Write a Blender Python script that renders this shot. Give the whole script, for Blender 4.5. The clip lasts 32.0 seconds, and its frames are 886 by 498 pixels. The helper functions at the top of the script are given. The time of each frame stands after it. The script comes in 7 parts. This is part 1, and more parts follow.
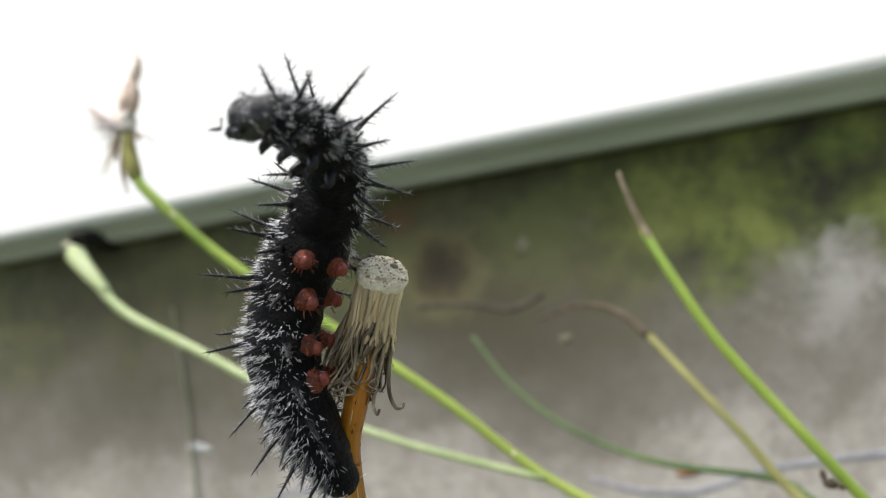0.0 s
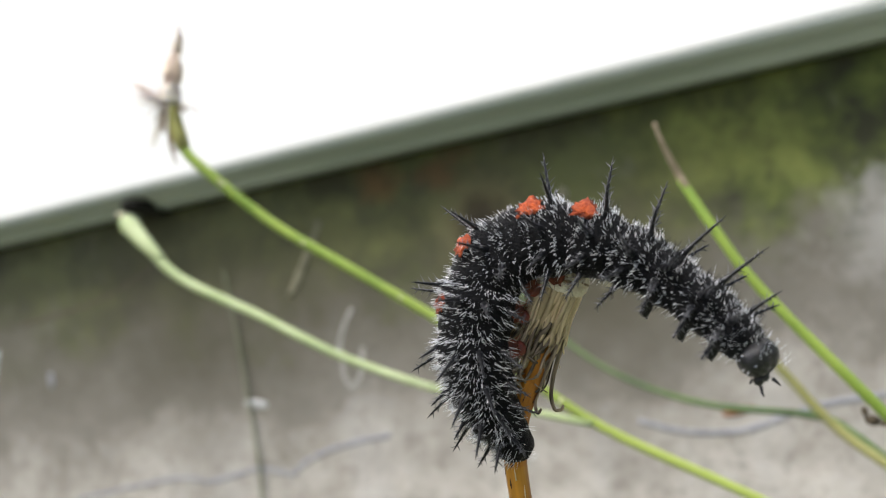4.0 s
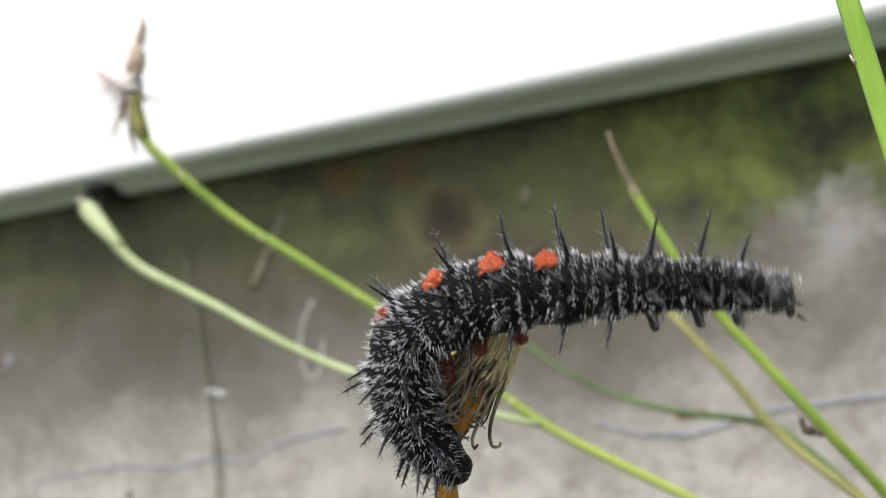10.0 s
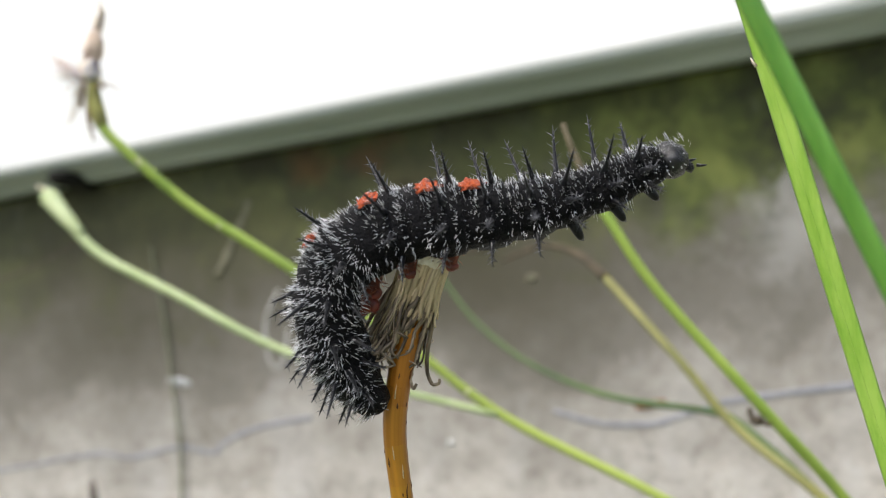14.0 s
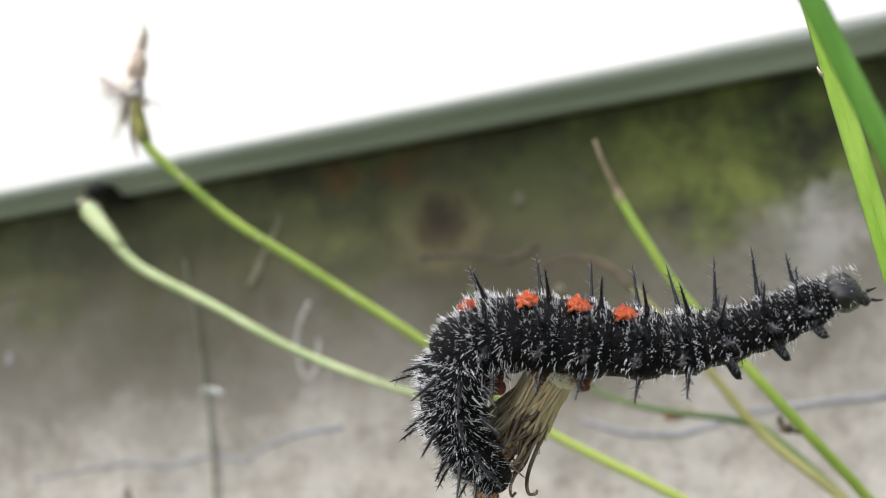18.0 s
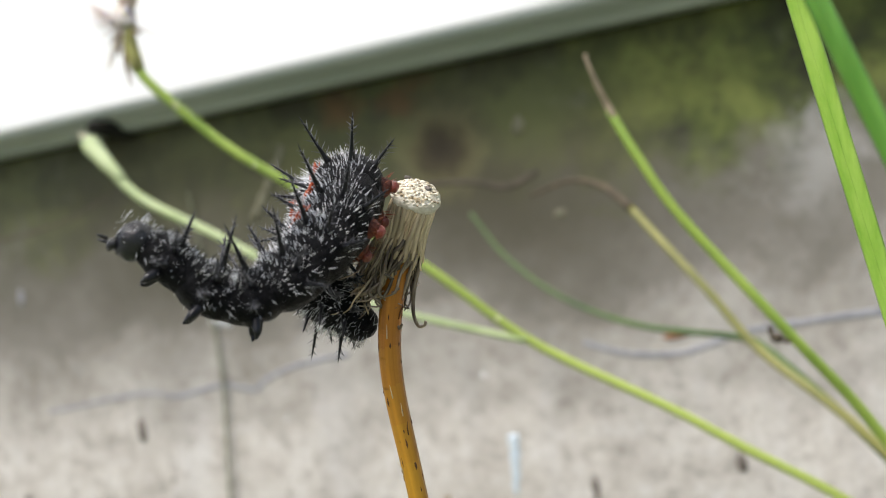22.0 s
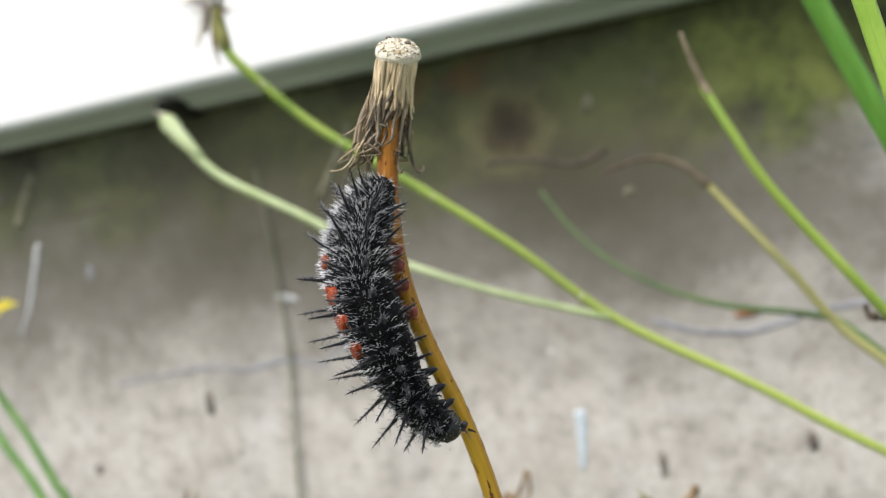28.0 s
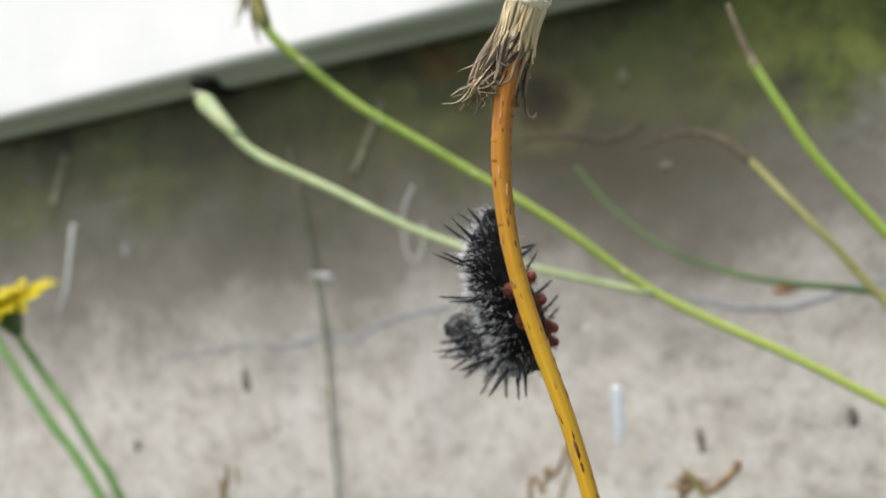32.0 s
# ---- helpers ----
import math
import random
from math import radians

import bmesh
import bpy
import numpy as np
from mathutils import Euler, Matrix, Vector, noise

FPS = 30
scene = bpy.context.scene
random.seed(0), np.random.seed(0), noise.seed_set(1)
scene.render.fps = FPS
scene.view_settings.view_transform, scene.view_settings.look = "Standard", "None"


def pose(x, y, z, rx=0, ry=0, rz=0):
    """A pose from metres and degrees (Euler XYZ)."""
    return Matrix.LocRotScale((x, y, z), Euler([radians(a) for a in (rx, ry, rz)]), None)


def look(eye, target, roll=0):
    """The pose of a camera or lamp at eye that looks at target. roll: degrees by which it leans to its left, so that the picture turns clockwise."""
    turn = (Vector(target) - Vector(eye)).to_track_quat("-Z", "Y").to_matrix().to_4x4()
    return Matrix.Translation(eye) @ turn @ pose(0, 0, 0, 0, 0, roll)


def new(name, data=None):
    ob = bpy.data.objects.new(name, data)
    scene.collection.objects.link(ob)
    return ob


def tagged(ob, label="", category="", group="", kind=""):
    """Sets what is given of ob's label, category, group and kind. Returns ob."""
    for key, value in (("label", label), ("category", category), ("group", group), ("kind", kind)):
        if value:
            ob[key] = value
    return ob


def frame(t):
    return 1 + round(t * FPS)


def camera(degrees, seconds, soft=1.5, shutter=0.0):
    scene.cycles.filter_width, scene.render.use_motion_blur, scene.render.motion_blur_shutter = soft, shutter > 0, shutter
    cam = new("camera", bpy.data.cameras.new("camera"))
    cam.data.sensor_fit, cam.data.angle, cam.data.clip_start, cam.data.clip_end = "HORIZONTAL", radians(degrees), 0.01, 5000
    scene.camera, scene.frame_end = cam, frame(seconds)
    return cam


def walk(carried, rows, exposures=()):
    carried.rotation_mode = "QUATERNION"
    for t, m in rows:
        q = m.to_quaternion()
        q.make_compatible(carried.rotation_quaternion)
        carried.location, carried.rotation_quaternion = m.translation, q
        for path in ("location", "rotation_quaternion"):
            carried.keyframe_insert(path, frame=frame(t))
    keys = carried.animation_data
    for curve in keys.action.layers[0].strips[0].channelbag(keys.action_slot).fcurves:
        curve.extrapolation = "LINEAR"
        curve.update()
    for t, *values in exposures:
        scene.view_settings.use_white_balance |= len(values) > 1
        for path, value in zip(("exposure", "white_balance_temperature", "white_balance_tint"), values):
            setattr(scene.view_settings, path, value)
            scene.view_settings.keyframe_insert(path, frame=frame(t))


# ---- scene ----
cam = camera(50, 32.0, 1.0, 0.14)
cam.data.dof.use_dof = True
cam.data.dof.focus_distance = 0.102
cam.data.dof.aperture_fstop = 25
walk(cam, [
    (0, pose(-0.0061, -0.3269, 0.2205, 100.03, 5.74, 20.04)),
    (0.5, pose(-0.0051, -0.3270, 0.2224, 100.07, 6.17, 20.20)),
    (1, pose(-0.0044, -0.3251, 0.2214, 100.03, 6.11, 20.74)),
    (1.5, pose(-0.0040, -0.3265, 0.2221, 99.21, 6.78, 21.05)),
    (2, pose(-0.0043, -0.3274, 0.2212, 97.92, 7.23, 21.23)),
    (2.5, pose(-0.0038, -0.3292, 0.2217, 97.55, 7.81, 22.46)),
    (3, pose(-0.0042, -0.3304, 0.2219, 97.00, 8.01, 23.54)),
    (3.5, pose(-0.0040, -0.3312, 0.2225, 96.99, 8.08, 23.87)),
    (4, pose(-0.0039, -0.3320, 0.2216, 97.26, 7.75, 22.97)),
    (4.5, pose(-0.0046, -0.3327, 0.2209, 97.28, 7.28, 22.71)),
    (6.5, pose(-0.0030, -0.3334, 0.2205, 97.19, 7.18, 22.86)),
    (7, pose(-0.0050, -0.3349, 0.2196, 97.28, 6.90, 22.64)),
    (7.5, pose(-0.0046, -0.3364, 0.2197, 97.84, 6.34, 23.02)),
    (8, pose(-0.0043, -0.3368, 0.2199, 97.85, 5.91, 23.06)),
    (8.5, pose(-0.0032, -0.3341, 0.2198, 97.79, 5.60, 22.66)),
    (9, pose(-0.0002, -0.3336, 0.2224, 97.27, 6.31, 21.64)),
    (9.5, pose(0.0003, -0.3334, 0.2222, 96.74, 6.20, 21.29)),
    (10, pose(0.0010, -0.3326, 0.2230, 96.48, 6.10, 21.14)),
    (10.5, pose(0.0029, -0.3323, 0.2221, 96.21, 6.13, 20.56)),
    (11, pose(0.0041, -0.3299, 0.2219, 95.45, 6.30, 20.09)),
    (11.5, pose(0.0050, -0.3290, 0.2216, 95.44, 6.09, 19.89)),
    (12, pose(0.0064, -0.3293, 0.2220, 94.91, 6.24, 19.18)),
    (12.5, pose(0.0049, -0.3304, 0.2212, 95.20, 5.68, 19.36)),
    (13, pose(0.0051, -0.3312, 0.2218, 95.14, 5.86, 19.37)),
    (13.5, pose(0.0055, -0.3313, 0.2226, 95.58, 5.68, 19.69)),
    (15.5, pose(0.0055, -0.3350, 0.2212, 95.99, 6.44, 19.46)),
    (16, pose(0.0058, -0.3363, 0.2221, 96.19, 5.75, 19.66)),
    (16.5, pose(0.0041, -0.3379, 0.2202, 96.74, 5.49, 20.71)),
    (17, pose(0.0041, -0.3385, 0.2207, 96.62, 5.87, 20.79)),
    (17.5, pose(0.0044, -0.3385, 0.2221, 96.48, 5.65, 20.92)),
    (18, pose(0.0046, -0.3382, 0.2223, 96.55, 5.80, 20.99)),
    (18.5, pose(0.0039, -0.3377, 0.2221, 96.53, 5.43, 21.17)),
    (19, pose(0.0058, -0.3365, 0.2210, 96.48, 5.06, 20.76)),
    (19.5, pose(0.0077, -0.3372, 0.2214, 95.77, 5.68, 20.79)),
    (20, pose(0.0078, -0.3372, 0.2212, 95.31, 5.91, 20.69)),
    (20.5, pose(0.0065, -0.3400, 0.2217, 95.46, 6.18, 21.23)),
    (21, pose(0.0077, -0.3393, 0.2203, 94.53, 6.44, 21.36)),
    (21.5, pose(0.0079, -0.3388, 0.2193, 93.50, 6.76, 21.52)),
    (22, pose(0.0084, -0.3383, 0.2176, 92.92, 6.90, 21.80)),
    (22.5, pose(0.0051, -0.3406, 0.2185, 92.83, 6.95, 21.98)),
    (23, pose(0.0043, -0.3426, 0.2187, 92.66, 7.06, 22.08)),
    (23.5, pose(0.0001, -0.3445, 0.2192, 92.40, 7.00, 22.69)),
    (24, pose(-0.0013, -0.3462, 0.2197, 92.18, 7.10, 22.93)),
    (24.5, pose(-0.0016, -0.3454, 0.2187, 92.00, 6.99, 23.00)),
    (25, pose(-0.0041, -0.3454, 0.2181, 91.76, 6.84, 23.41)),
    (25.5, pose(-0.0017, -0.3452, 0.2183, 91.74, 6.72, 23.34)),
    (27.5, pose(-0.0011, -0.3461, 0.2214, 92.09, 6.59, 23.93)),
    (28, pose(-0.0025, -0.3455, 0.2191, 91.77, 6.63, 23.84)),
    (28.5, pose(-0.0026, -0.3468, 0.2210, 91.53, 6.98, 24.51)),
    (29, pose(-0.0045, -0.3483, 0.2215, 91.27, 6.96, 24.47)),
    (29.5, pose(-0.0039, -0.3496, 0.2208, 91.37, 7.02, 24.70)),
    (30, pose(-0.0052, -0.3508, 0.2199, 91.60, 6.76, 24.89)),
    (30.5, pose(-0.0070, -0.3503, 0.2177, 91.45, 6.66, 24.96)),
    (31, pose(-0.0064, -0.3494, 0.2172, 91.44, 6.80, 24.98)),
    (31.5, pose(-0.0067, -0.3488, 0.2177, 91.10, 6.88, 24.85)),
    (32, pose(-0.0069, -0.3474, 0.2193, 90.60, 6.92, 25.21)),
], [(0, 0.5), (30.8, 0.5), (32, 0.34)])

# ---- light: bright, thinly clouded sky, soft sun from above and behind the viewer ----
SUN_UP, SUN_TURN = 58, 200
world = bpy.data.worlds.new("sky")
scene.world = world
world.use_nodes = True
wn = world.node_tree.nodes
sky = wn.new("ShaderNodeTexSky")
sky.sky_type = "NISHITA"
sky.sun_disc = False
sky.sun_elevation = radians(SUN_UP)
sky.sun_rotation = radians(SUN_TURN)
sky.dust_density = 4.0
world.node_tree.links.new(sky.outputs["Color"], wn["Background"].inputs["Color"])
wn["Background"].inputs["Strength"].default_value = 0.13
sun_data = bpy.data.lights.new("sun", "SUN")
sun_data.energy, sun_data.angle, sun_data.color = 2.0, radians(12), (1.0, 0.975, 0.935)
sun = new("sun", sun_data)
sun.matrix_world = look((0, 0, 3), (0.25, 0.55, 3 - 1.05))


# ---- materials ----
def nodes_of(name):
    m = bpy.data.materials.new(name)
    m.use_nodes = True
    t = m.node_tree
    return m, t, t.nodes["Principled BSDF"]


def noise_of(t, scale, detail=4.0, rough=0.6, coords="Object", stretch=None):
    co = t.nodes.new("ShaderNodeTexCoord")
    n = t.nodes.new("ShaderNodeTexNoise")
    n.inputs["Scale"].default_value = scale
    n.inputs["Detail"].default_value = detail
    n.inputs["Roughness"].default_value = rough
    out = co.outputs[coords]
    if stretch:
        mp = t.nodes.new("ShaderNodeMapping")
        mp.inputs["Scale"].default_value = stretch
        t.links.new(out, mp.inputs["Vector"])
        out = mp.outputs["Vector"]
    t.links.new(out, n.inputs["Vector"])
    return n.outputs["Fac"]


def ramp_of(t, fac, stops):
    r = t.nodes.new("ShaderNodeValToRGB")
    e = r.color_ramp.elements
    while len(e) < len(stops):
        e.new(0.5)
    for k, (p, c) in zip(e, stops):
        k.position, k.color = p, (*c, 1) if len(c) == 3 else c
    t.links.new(fac, r.inputs["Fac"])
    return r.outputs["Color"]


def mix_of(t, fac, a, b, how="MIX"):
    m = t.nodes.new("ShaderNodeMix")
    m.data_type, m.blend_type = "RGBA", how
    for v, s in ((fac, m.inputs[0]), (a, m.inputs[6]), (b, m.inputs[7])):
        if isinstance(v, (int, float)):
            s.default_value = v
        elif isinstance(v, tuple):
            s.default_value = (*v, 1)
        else:
            t.links.new(v, s)
    return m.outputs[2]


def bump_of(t, p, height, strength, distance):
    b = t.nodes.new("ShaderNodeBump")
    b.inputs["Strength"].default_value, b.inputs["Distance"].default_value = strength, distance
    t.links.new(height, b.inputs["Height"])
    t.links.new(b.outputs["Normal"], p.inputs["Normal"])


def simple(name, a, b, scale, rough=0.6, bump=0.3, depth=0.0002, stretch=None, spread=0.12, sheen=0.0, sub=0.0, gloss=0.5, lo=0.35, hi=0.65):
    """Two tones in a noise, a finer relief, and a small change from piece to piece."""
    m, t, p = nodes_of(name)
    n = noise_of(t, scale, stretch=stretch)
    c = ramp_of(t, n, [(lo, a), (hi, b)])
    info = t.nodes.new("ShaderNodeObjectInfo")
    hsv = t.nodes.new("ShaderNodeHueSaturation")
    mr = t.nodes.new("ShaderNodeMapRange")
    mr.inputs["To Min"].default_value, mr.inputs["To Max"].default_value = 1 - spread, 1 + spread
    t.links.new(info.outputs["Random"], mr.inputs["Value"])
    t.links.new(mr.outputs["Result"], hsv.inputs["Value"])
    t.links.new(c, hsv.inputs["Color"])
    t.links.new(hsv.outputs["Color"], p.inputs["Base Color"])
    p.inputs["Roughness"].default_value = rough
    p.inputs["Sheen Weight"].default_value = sheen
    p.inputs["Specular IOR Level"].default_value = gloss
    if sub:
        p.inputs["Subsurface Weight"].default_value = sub
        p.inputs["Subsurface Radius"].default_value = (0.0012, 0.0012, 0.0006)
        p.inputs["Subsurface Scale"].default_value = 1.0
    if bump:
        bump_of(t, p, noise_of(t, scale * 3.1, stretch=stretch), bump, depth)
    return m


def concrete():
    m, t, p = nodes_of("weathered_concrete")
    big = noise_of(t, 9, 5, 0.6)
    mid = noise_of(t, 38, 6, 0.65)
    fine = noise_of(t, 420, 4, 0.7)
    run = noise_of(t, 30, 5, 0.6, stretch=(1, 1, 0.22))
    c = ramp_of(t, mid, [(0.3, (0.42, 0.392, 0.352)), (0.5, (0.60, 0.573, 0.527)), (0.7, (0.72, 0.70, 0.66))])
    c = mix_of(t, ramp_of(t, fine, [(0.42, (0, 0, 0)), (0.75, (0.6, 0.6, 0.6))]), c, (0.3, 0.27, 0.24))
    c = mix_of(t, ramp_of(t, run, [(0.52, (0, 0, 0)), (0.7, (0.65, 0.65, 0.65))]), c, (0.56, 0.55, 0.54))
    c = mix_of(t, ramp_of(t, big, [(0.5, (0, 0, 0)), (0.72, (0.4, 0.4, 0.4))]), c, (0.34, 0.305, 0.25))
    grit = noise_of(t, 125, 5, 0.65)
    c = mix_of(t, ramp_of(t, grit, [(0.36, (0.58, 0.58, 0.58)), (0.48, (0, 0, 0))]), c, (0.27, 0.245, 0.215))
    c = mix_of(t, ramp_of(t, grit, [(0.54, (0, 0, 0)), (0.66, (0.48, 0.48, 0.48))]), c, (0.68, 0.67, 0.65))
    geo = t.nodes.new("ShaderNodeTexCoord")
    sep = t.nodes.new("ShaderNodeSeparateXYZ")
    t.links.new(geo.outputs["Object"], sep.inputs[0])

    def around(x, z, r0, r1, top, rag=0.02):
        """A ragged round patch on the wall."""
        v = t.nodes.new("ShaderNodeVectorMath")
        v.operation = "DISTANCE"
        v.inputs[1].default_value = (x, 0, z)
        t.links.new(geo.outputs["Object"], v.inputs[0])
        a = t.nodes.new("ShaderNodeMath")
        a.operation = "MULTIPLY_ADD"
        a.inputs[1].default_value = rag
        t.links.new(noise_of(t, 110 if rag < 0.03 else 55, 6, 0.72), a.inputs[0])
        t.links.new(v.outputs["Value"], a.inputs[2])
        r = t.nodes.new("ShaderNodeMapRange")
        r.inputs["From Min"].default_value, r.inputs["From Max"].default_value = r0 + rag / 2, r1 + rag / 2
        r.inputs["To Min"].default_value, r.inputs["To Max"].default_value = top, 0.0
        t.links.new(a.outputs[0], r.inputs["Value"])
        return r.outputs["Result"]
    # algae creeping down from under the boards, with ledge shade painted into its colours
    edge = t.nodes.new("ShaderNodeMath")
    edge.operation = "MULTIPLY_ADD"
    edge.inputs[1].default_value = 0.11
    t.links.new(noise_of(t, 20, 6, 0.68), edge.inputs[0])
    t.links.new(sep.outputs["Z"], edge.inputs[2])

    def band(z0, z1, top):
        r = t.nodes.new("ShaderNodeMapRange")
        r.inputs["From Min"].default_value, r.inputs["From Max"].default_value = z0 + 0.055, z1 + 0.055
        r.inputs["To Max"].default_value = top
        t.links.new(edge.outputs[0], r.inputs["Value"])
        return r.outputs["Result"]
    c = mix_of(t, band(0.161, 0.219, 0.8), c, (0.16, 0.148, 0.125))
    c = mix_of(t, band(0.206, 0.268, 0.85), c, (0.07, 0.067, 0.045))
    green = ramp_of(t, noise_of(t, 26, 5, 0.66), [(0.36, (0.028, 0.032, 0.013)), (0.47, (0.080, 0.104, 0.022)), (0.60, (0.175, 0.205, 0.050))])
    green = mix_of(t, ramp_of(t, noise_of(t, 75, 5, 0.7), [(0.52, (0, 0, 0)), (0.68, (0.55, 0.55, 0.55))]), green, (0.030, 0.031, 0.017))
    green = mix_of(t, ramp_of(t, noise_of(t, 34, 4, 0.7), [(0.60, (0, 0, 0)), (0.70, (0.5, 0.5, 0.5))]), green, (0.24, 0.245, 0.20))
    side = t.nodes.new("ShaderNodeMapRange")
    side.inputs["From Min"].default_value, side.inputs["From Max"].default_value = -0.36, -0.06
    side.inputs["To Min"].default_value, side.inputs["To Max"].default_value = 0.3, 1.0
    t.links.new(sep.outputs["X"], side.inputs["Value"])
    ml = t.nodes.new("ShaderNodeMath")
    ml.operation = "MULTIPLY"
    t.links.new(side.outputs["Result"], ml.inputs[0])
    t.links.new(band(0.246, 0.268, 0.92), ml.inputs[1])
    c = mix_of(t, ml.outputs[0], c, green)
    c = mix_of(t, around(-0.1162, 0.2716, 0.016, 0.050, 0.85), c, (0.050, 0.046, 0.027))
    c = mix_of(t, around(-0.0861, 0.2587, 0.020, 0.062, 0.75), c, (0.068, 0.062, 0.038))
    c = mix_of(t, around(-0.2566, 0.2680, 0.025, 0.072, 0.62, 0.05), c, (0.068, 0.063, 0.040))
    c = mix_of(t, around(-0.1850, 0.2680, 0.014, 0.052, 0.5, 0.05), c, (0.075, 0.068, 0.042))
    c = mix_of(t, around(-0.0850, 0.2850, 0.006, 0.030, 0.6, 0.05), c, (0.120, 0.140, 0.048))
    c = mix_of(t, around(-0.1373, 0.2825, 0.002, 0.014, 0.45, 0.05), c, (0.15, 0.155, 0.07))
    # a knot: pale green ring round a brown hollow
    c = mix_of(t, around(-0.1210, 0.2730, 0.012, 0.021, 0.72, 0.025), c, (0.150, 0.143, 0.066))
    c = mix_of(t, around(-0.1205, 0.2732, 0.008, 0.015, 0.85), c, (0.044, 0.034, 0.018))
    c = mix_of(t, around(-0.1200, 0.2745, 0.002, 0.007, 0.7), c, (0.024, 0.019, 0.012))
    c = mix_of(t, around(-0.1615, 0.2984, 0.004, 0.012, 0.7), c, (0.12, 0.055, 0.02))
    c = mix_of(t, around(0.0088, 0.2457, 0.001, 0.020, 0.42, 0.07), c, (0.43, 0.425, 0.41))
    c = mix_of(t, around(0.0215, 0.2551, 0.001, 0.014, 0.42, 0.06), c, (0.42, 0.415, 0.40))
    c = mix_of(t, around(-0.1352, 0.2973, 0.002, 0.012, 0.7, 0.05), c, (0.10, 0.05, 0.022))
    c = mix_of(t, around(-0.0303, 0.1096, 0.004, 0.020, 0.7), c, (0.2, 0.16, 0.11))
    # near-black strip below the lip: shade of the overhang put into the colour
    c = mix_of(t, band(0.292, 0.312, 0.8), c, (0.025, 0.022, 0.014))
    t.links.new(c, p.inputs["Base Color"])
    p.inputs["Roughness"].default_value = 0.9
    hb = mix_of(t, 0.45, mid, fine)
    bump_of(t, p, hb, 0.5, 0.0012)
    return m


M_CONCRETE = concrete()
M_WHITE = simple("white_painted_board", (0.86, 0.88, 0.88), (0.92, 0.93, 0.93), 25, 0.45, 0.08, 0.0002, spread=0.01)
# lip of the same boards: underside shade and algae put into a grey-green colour
M_LIP = simple("shaded_board_lip", (0.36, 0.41, 0.38), (0.52, 0.57, 0.55), 40, 0.6, 0.15, 0.0003, spread=0.01, stretch=(0.15, 1, 1))
M_SOIL = simple("soil_and_moss", (0.115, 0.115, 0.085), (0.13, 0.165, 0.09), 30, 0.95, 0.6, 0.01)
M_BODY = simple("black_velvet_skin", (0.0015, 0.0015, 0.002), (0.007, 0.007, 0.009), 900, 0.45, 1.0, 0.0005, spread=0.1, gloss=0.12)
M_HEAD = simple("black_shiny_capsule", (0.003, 0.003, 0.004), (0.014, 0.015, 0.021), 1100, 0.19, 0.5, 0.0004, gloss=0.6, lo=0.42, hi=0.72)
M_SPINE = simple("black_glossy_spine", (0.003, 0.003, 0.004), (0.010, 0.011, 0.015), 900, 0.3, 0.2, 0.0001, gloss=0.35)
M_HAIR = simple("white_hair", (0.72, 0.74, 0.79), (0.95, 0.96, 0.98), 600, 0.35, 0.0)
M_BRISTLE = simple("grey_bristle", (0.02, 0.02, 0.025), (0.20, 0.20, 0.22), 700, 0.4, 0.0)
M_DARKHAIR = simple("black_hair", (0.003, 0.003, 0.004), (0.010, 0.010, 0.012), 600, 0.5, 0.0, gloss=0.15)
M_SPOT = simple("orange_red_spot", (0.28, 0.032, 0.008), (0.60, 0.105, 0.016), 1600, 0.7, 0.9, 0.0005, spread=0.15)
M_PROLEG = simple("rust_red_proleg", (0.045, 0.008, 0.004), (0.20, 0.040, 0.014), 900, 0.7, 0.8, 0.0004, sub=0.1)
M_FOOT = simple("red_foot_bulb", (0.09, 0.014, 0.009), (0.25, 0.05, 0.03), 700, 0.33, 0.3, 0.0002, sub=0.15)
M_FRINGE = simple("orange_fringe", (0.16, 0.035, 0.015), (0.40, 0.12, 0.05), 700, 0.5, 0.0)
M_STALK = []
for step in range(8):
    k = step / 7
    M_STALK.append(simple("dry_stalk", (0.22 + 0.18 * k, 0.065 + 0.12 * k, 0.010), (0.56 + 0.17 * k, 0.22 + 0.21 * k, 0.02 + 0.01 * k), 420, 0.42, 0.5, 0.0003, stretch=(1, 1, 0.05), spread=0.01, sub=0.1))
M_SCAR = simple("brown_scar", (0.05, 0.02, 0.01), (0.16, 0.06, 0.02), 900, 0.7)
M_CREAM = simple("cream_receptacle", (0.70, 0.62, 0.46), (0.92, 0.87, 0.73), 1400, 0.85, 0.6, 0.0003)
M_SEEDPIT = simple("seed_pit", (0.24, 0.18, 0.11), (0.48, 0.39, 0.26), 1400, 0.9, 0.4, 0.0002)
M_STRAW = simple("straw_bract", (0.44, 0.34, 0.19), (0.72, 0.60, 0.40), 700, 0.75, 0.4, 0.0002, stretch=(1, 1, 0.1), spread=0.22)
M_WITHER = simple("withered_bract", (0.085, 0.065, 0.046), (0.42, 0.335, 0.235), 700, 0.8, 0.4, 0.0002, stretch=(1, 1, 0.15), spread=0.45)
M_GREEN = simple("green_stem", (0.21, 0.33, 0.045), (0.36, 0.48, 0.09), 90, 0.45, 0.25, 0.0003, stretch=(1, 1, 0.3), spread=0.1, sub=0.1)
M_MAIN = M_GREEN.copy()
mt = M_MAIN.node_tree
sx = mt.nodes.new("ShaderNodeSeparateXYZ")
mt.links.new(mt.nodes.new("ShaderNodeTexCoord").outputs["Object"], sx.inputs[0])
mz = mt.nodes.new("ShaderNodeMapRange")
mz.inputs["From Min"].default_value, mz.inputs["From Max"].default_value = 0.25, 0.20
mt.links.new(sx.outputs["Z"], mz.inputs["Value"])
mp = mt.nodes["Principled BSDF"]
old = mp.inputs["Base Color"].links[0].from_socket
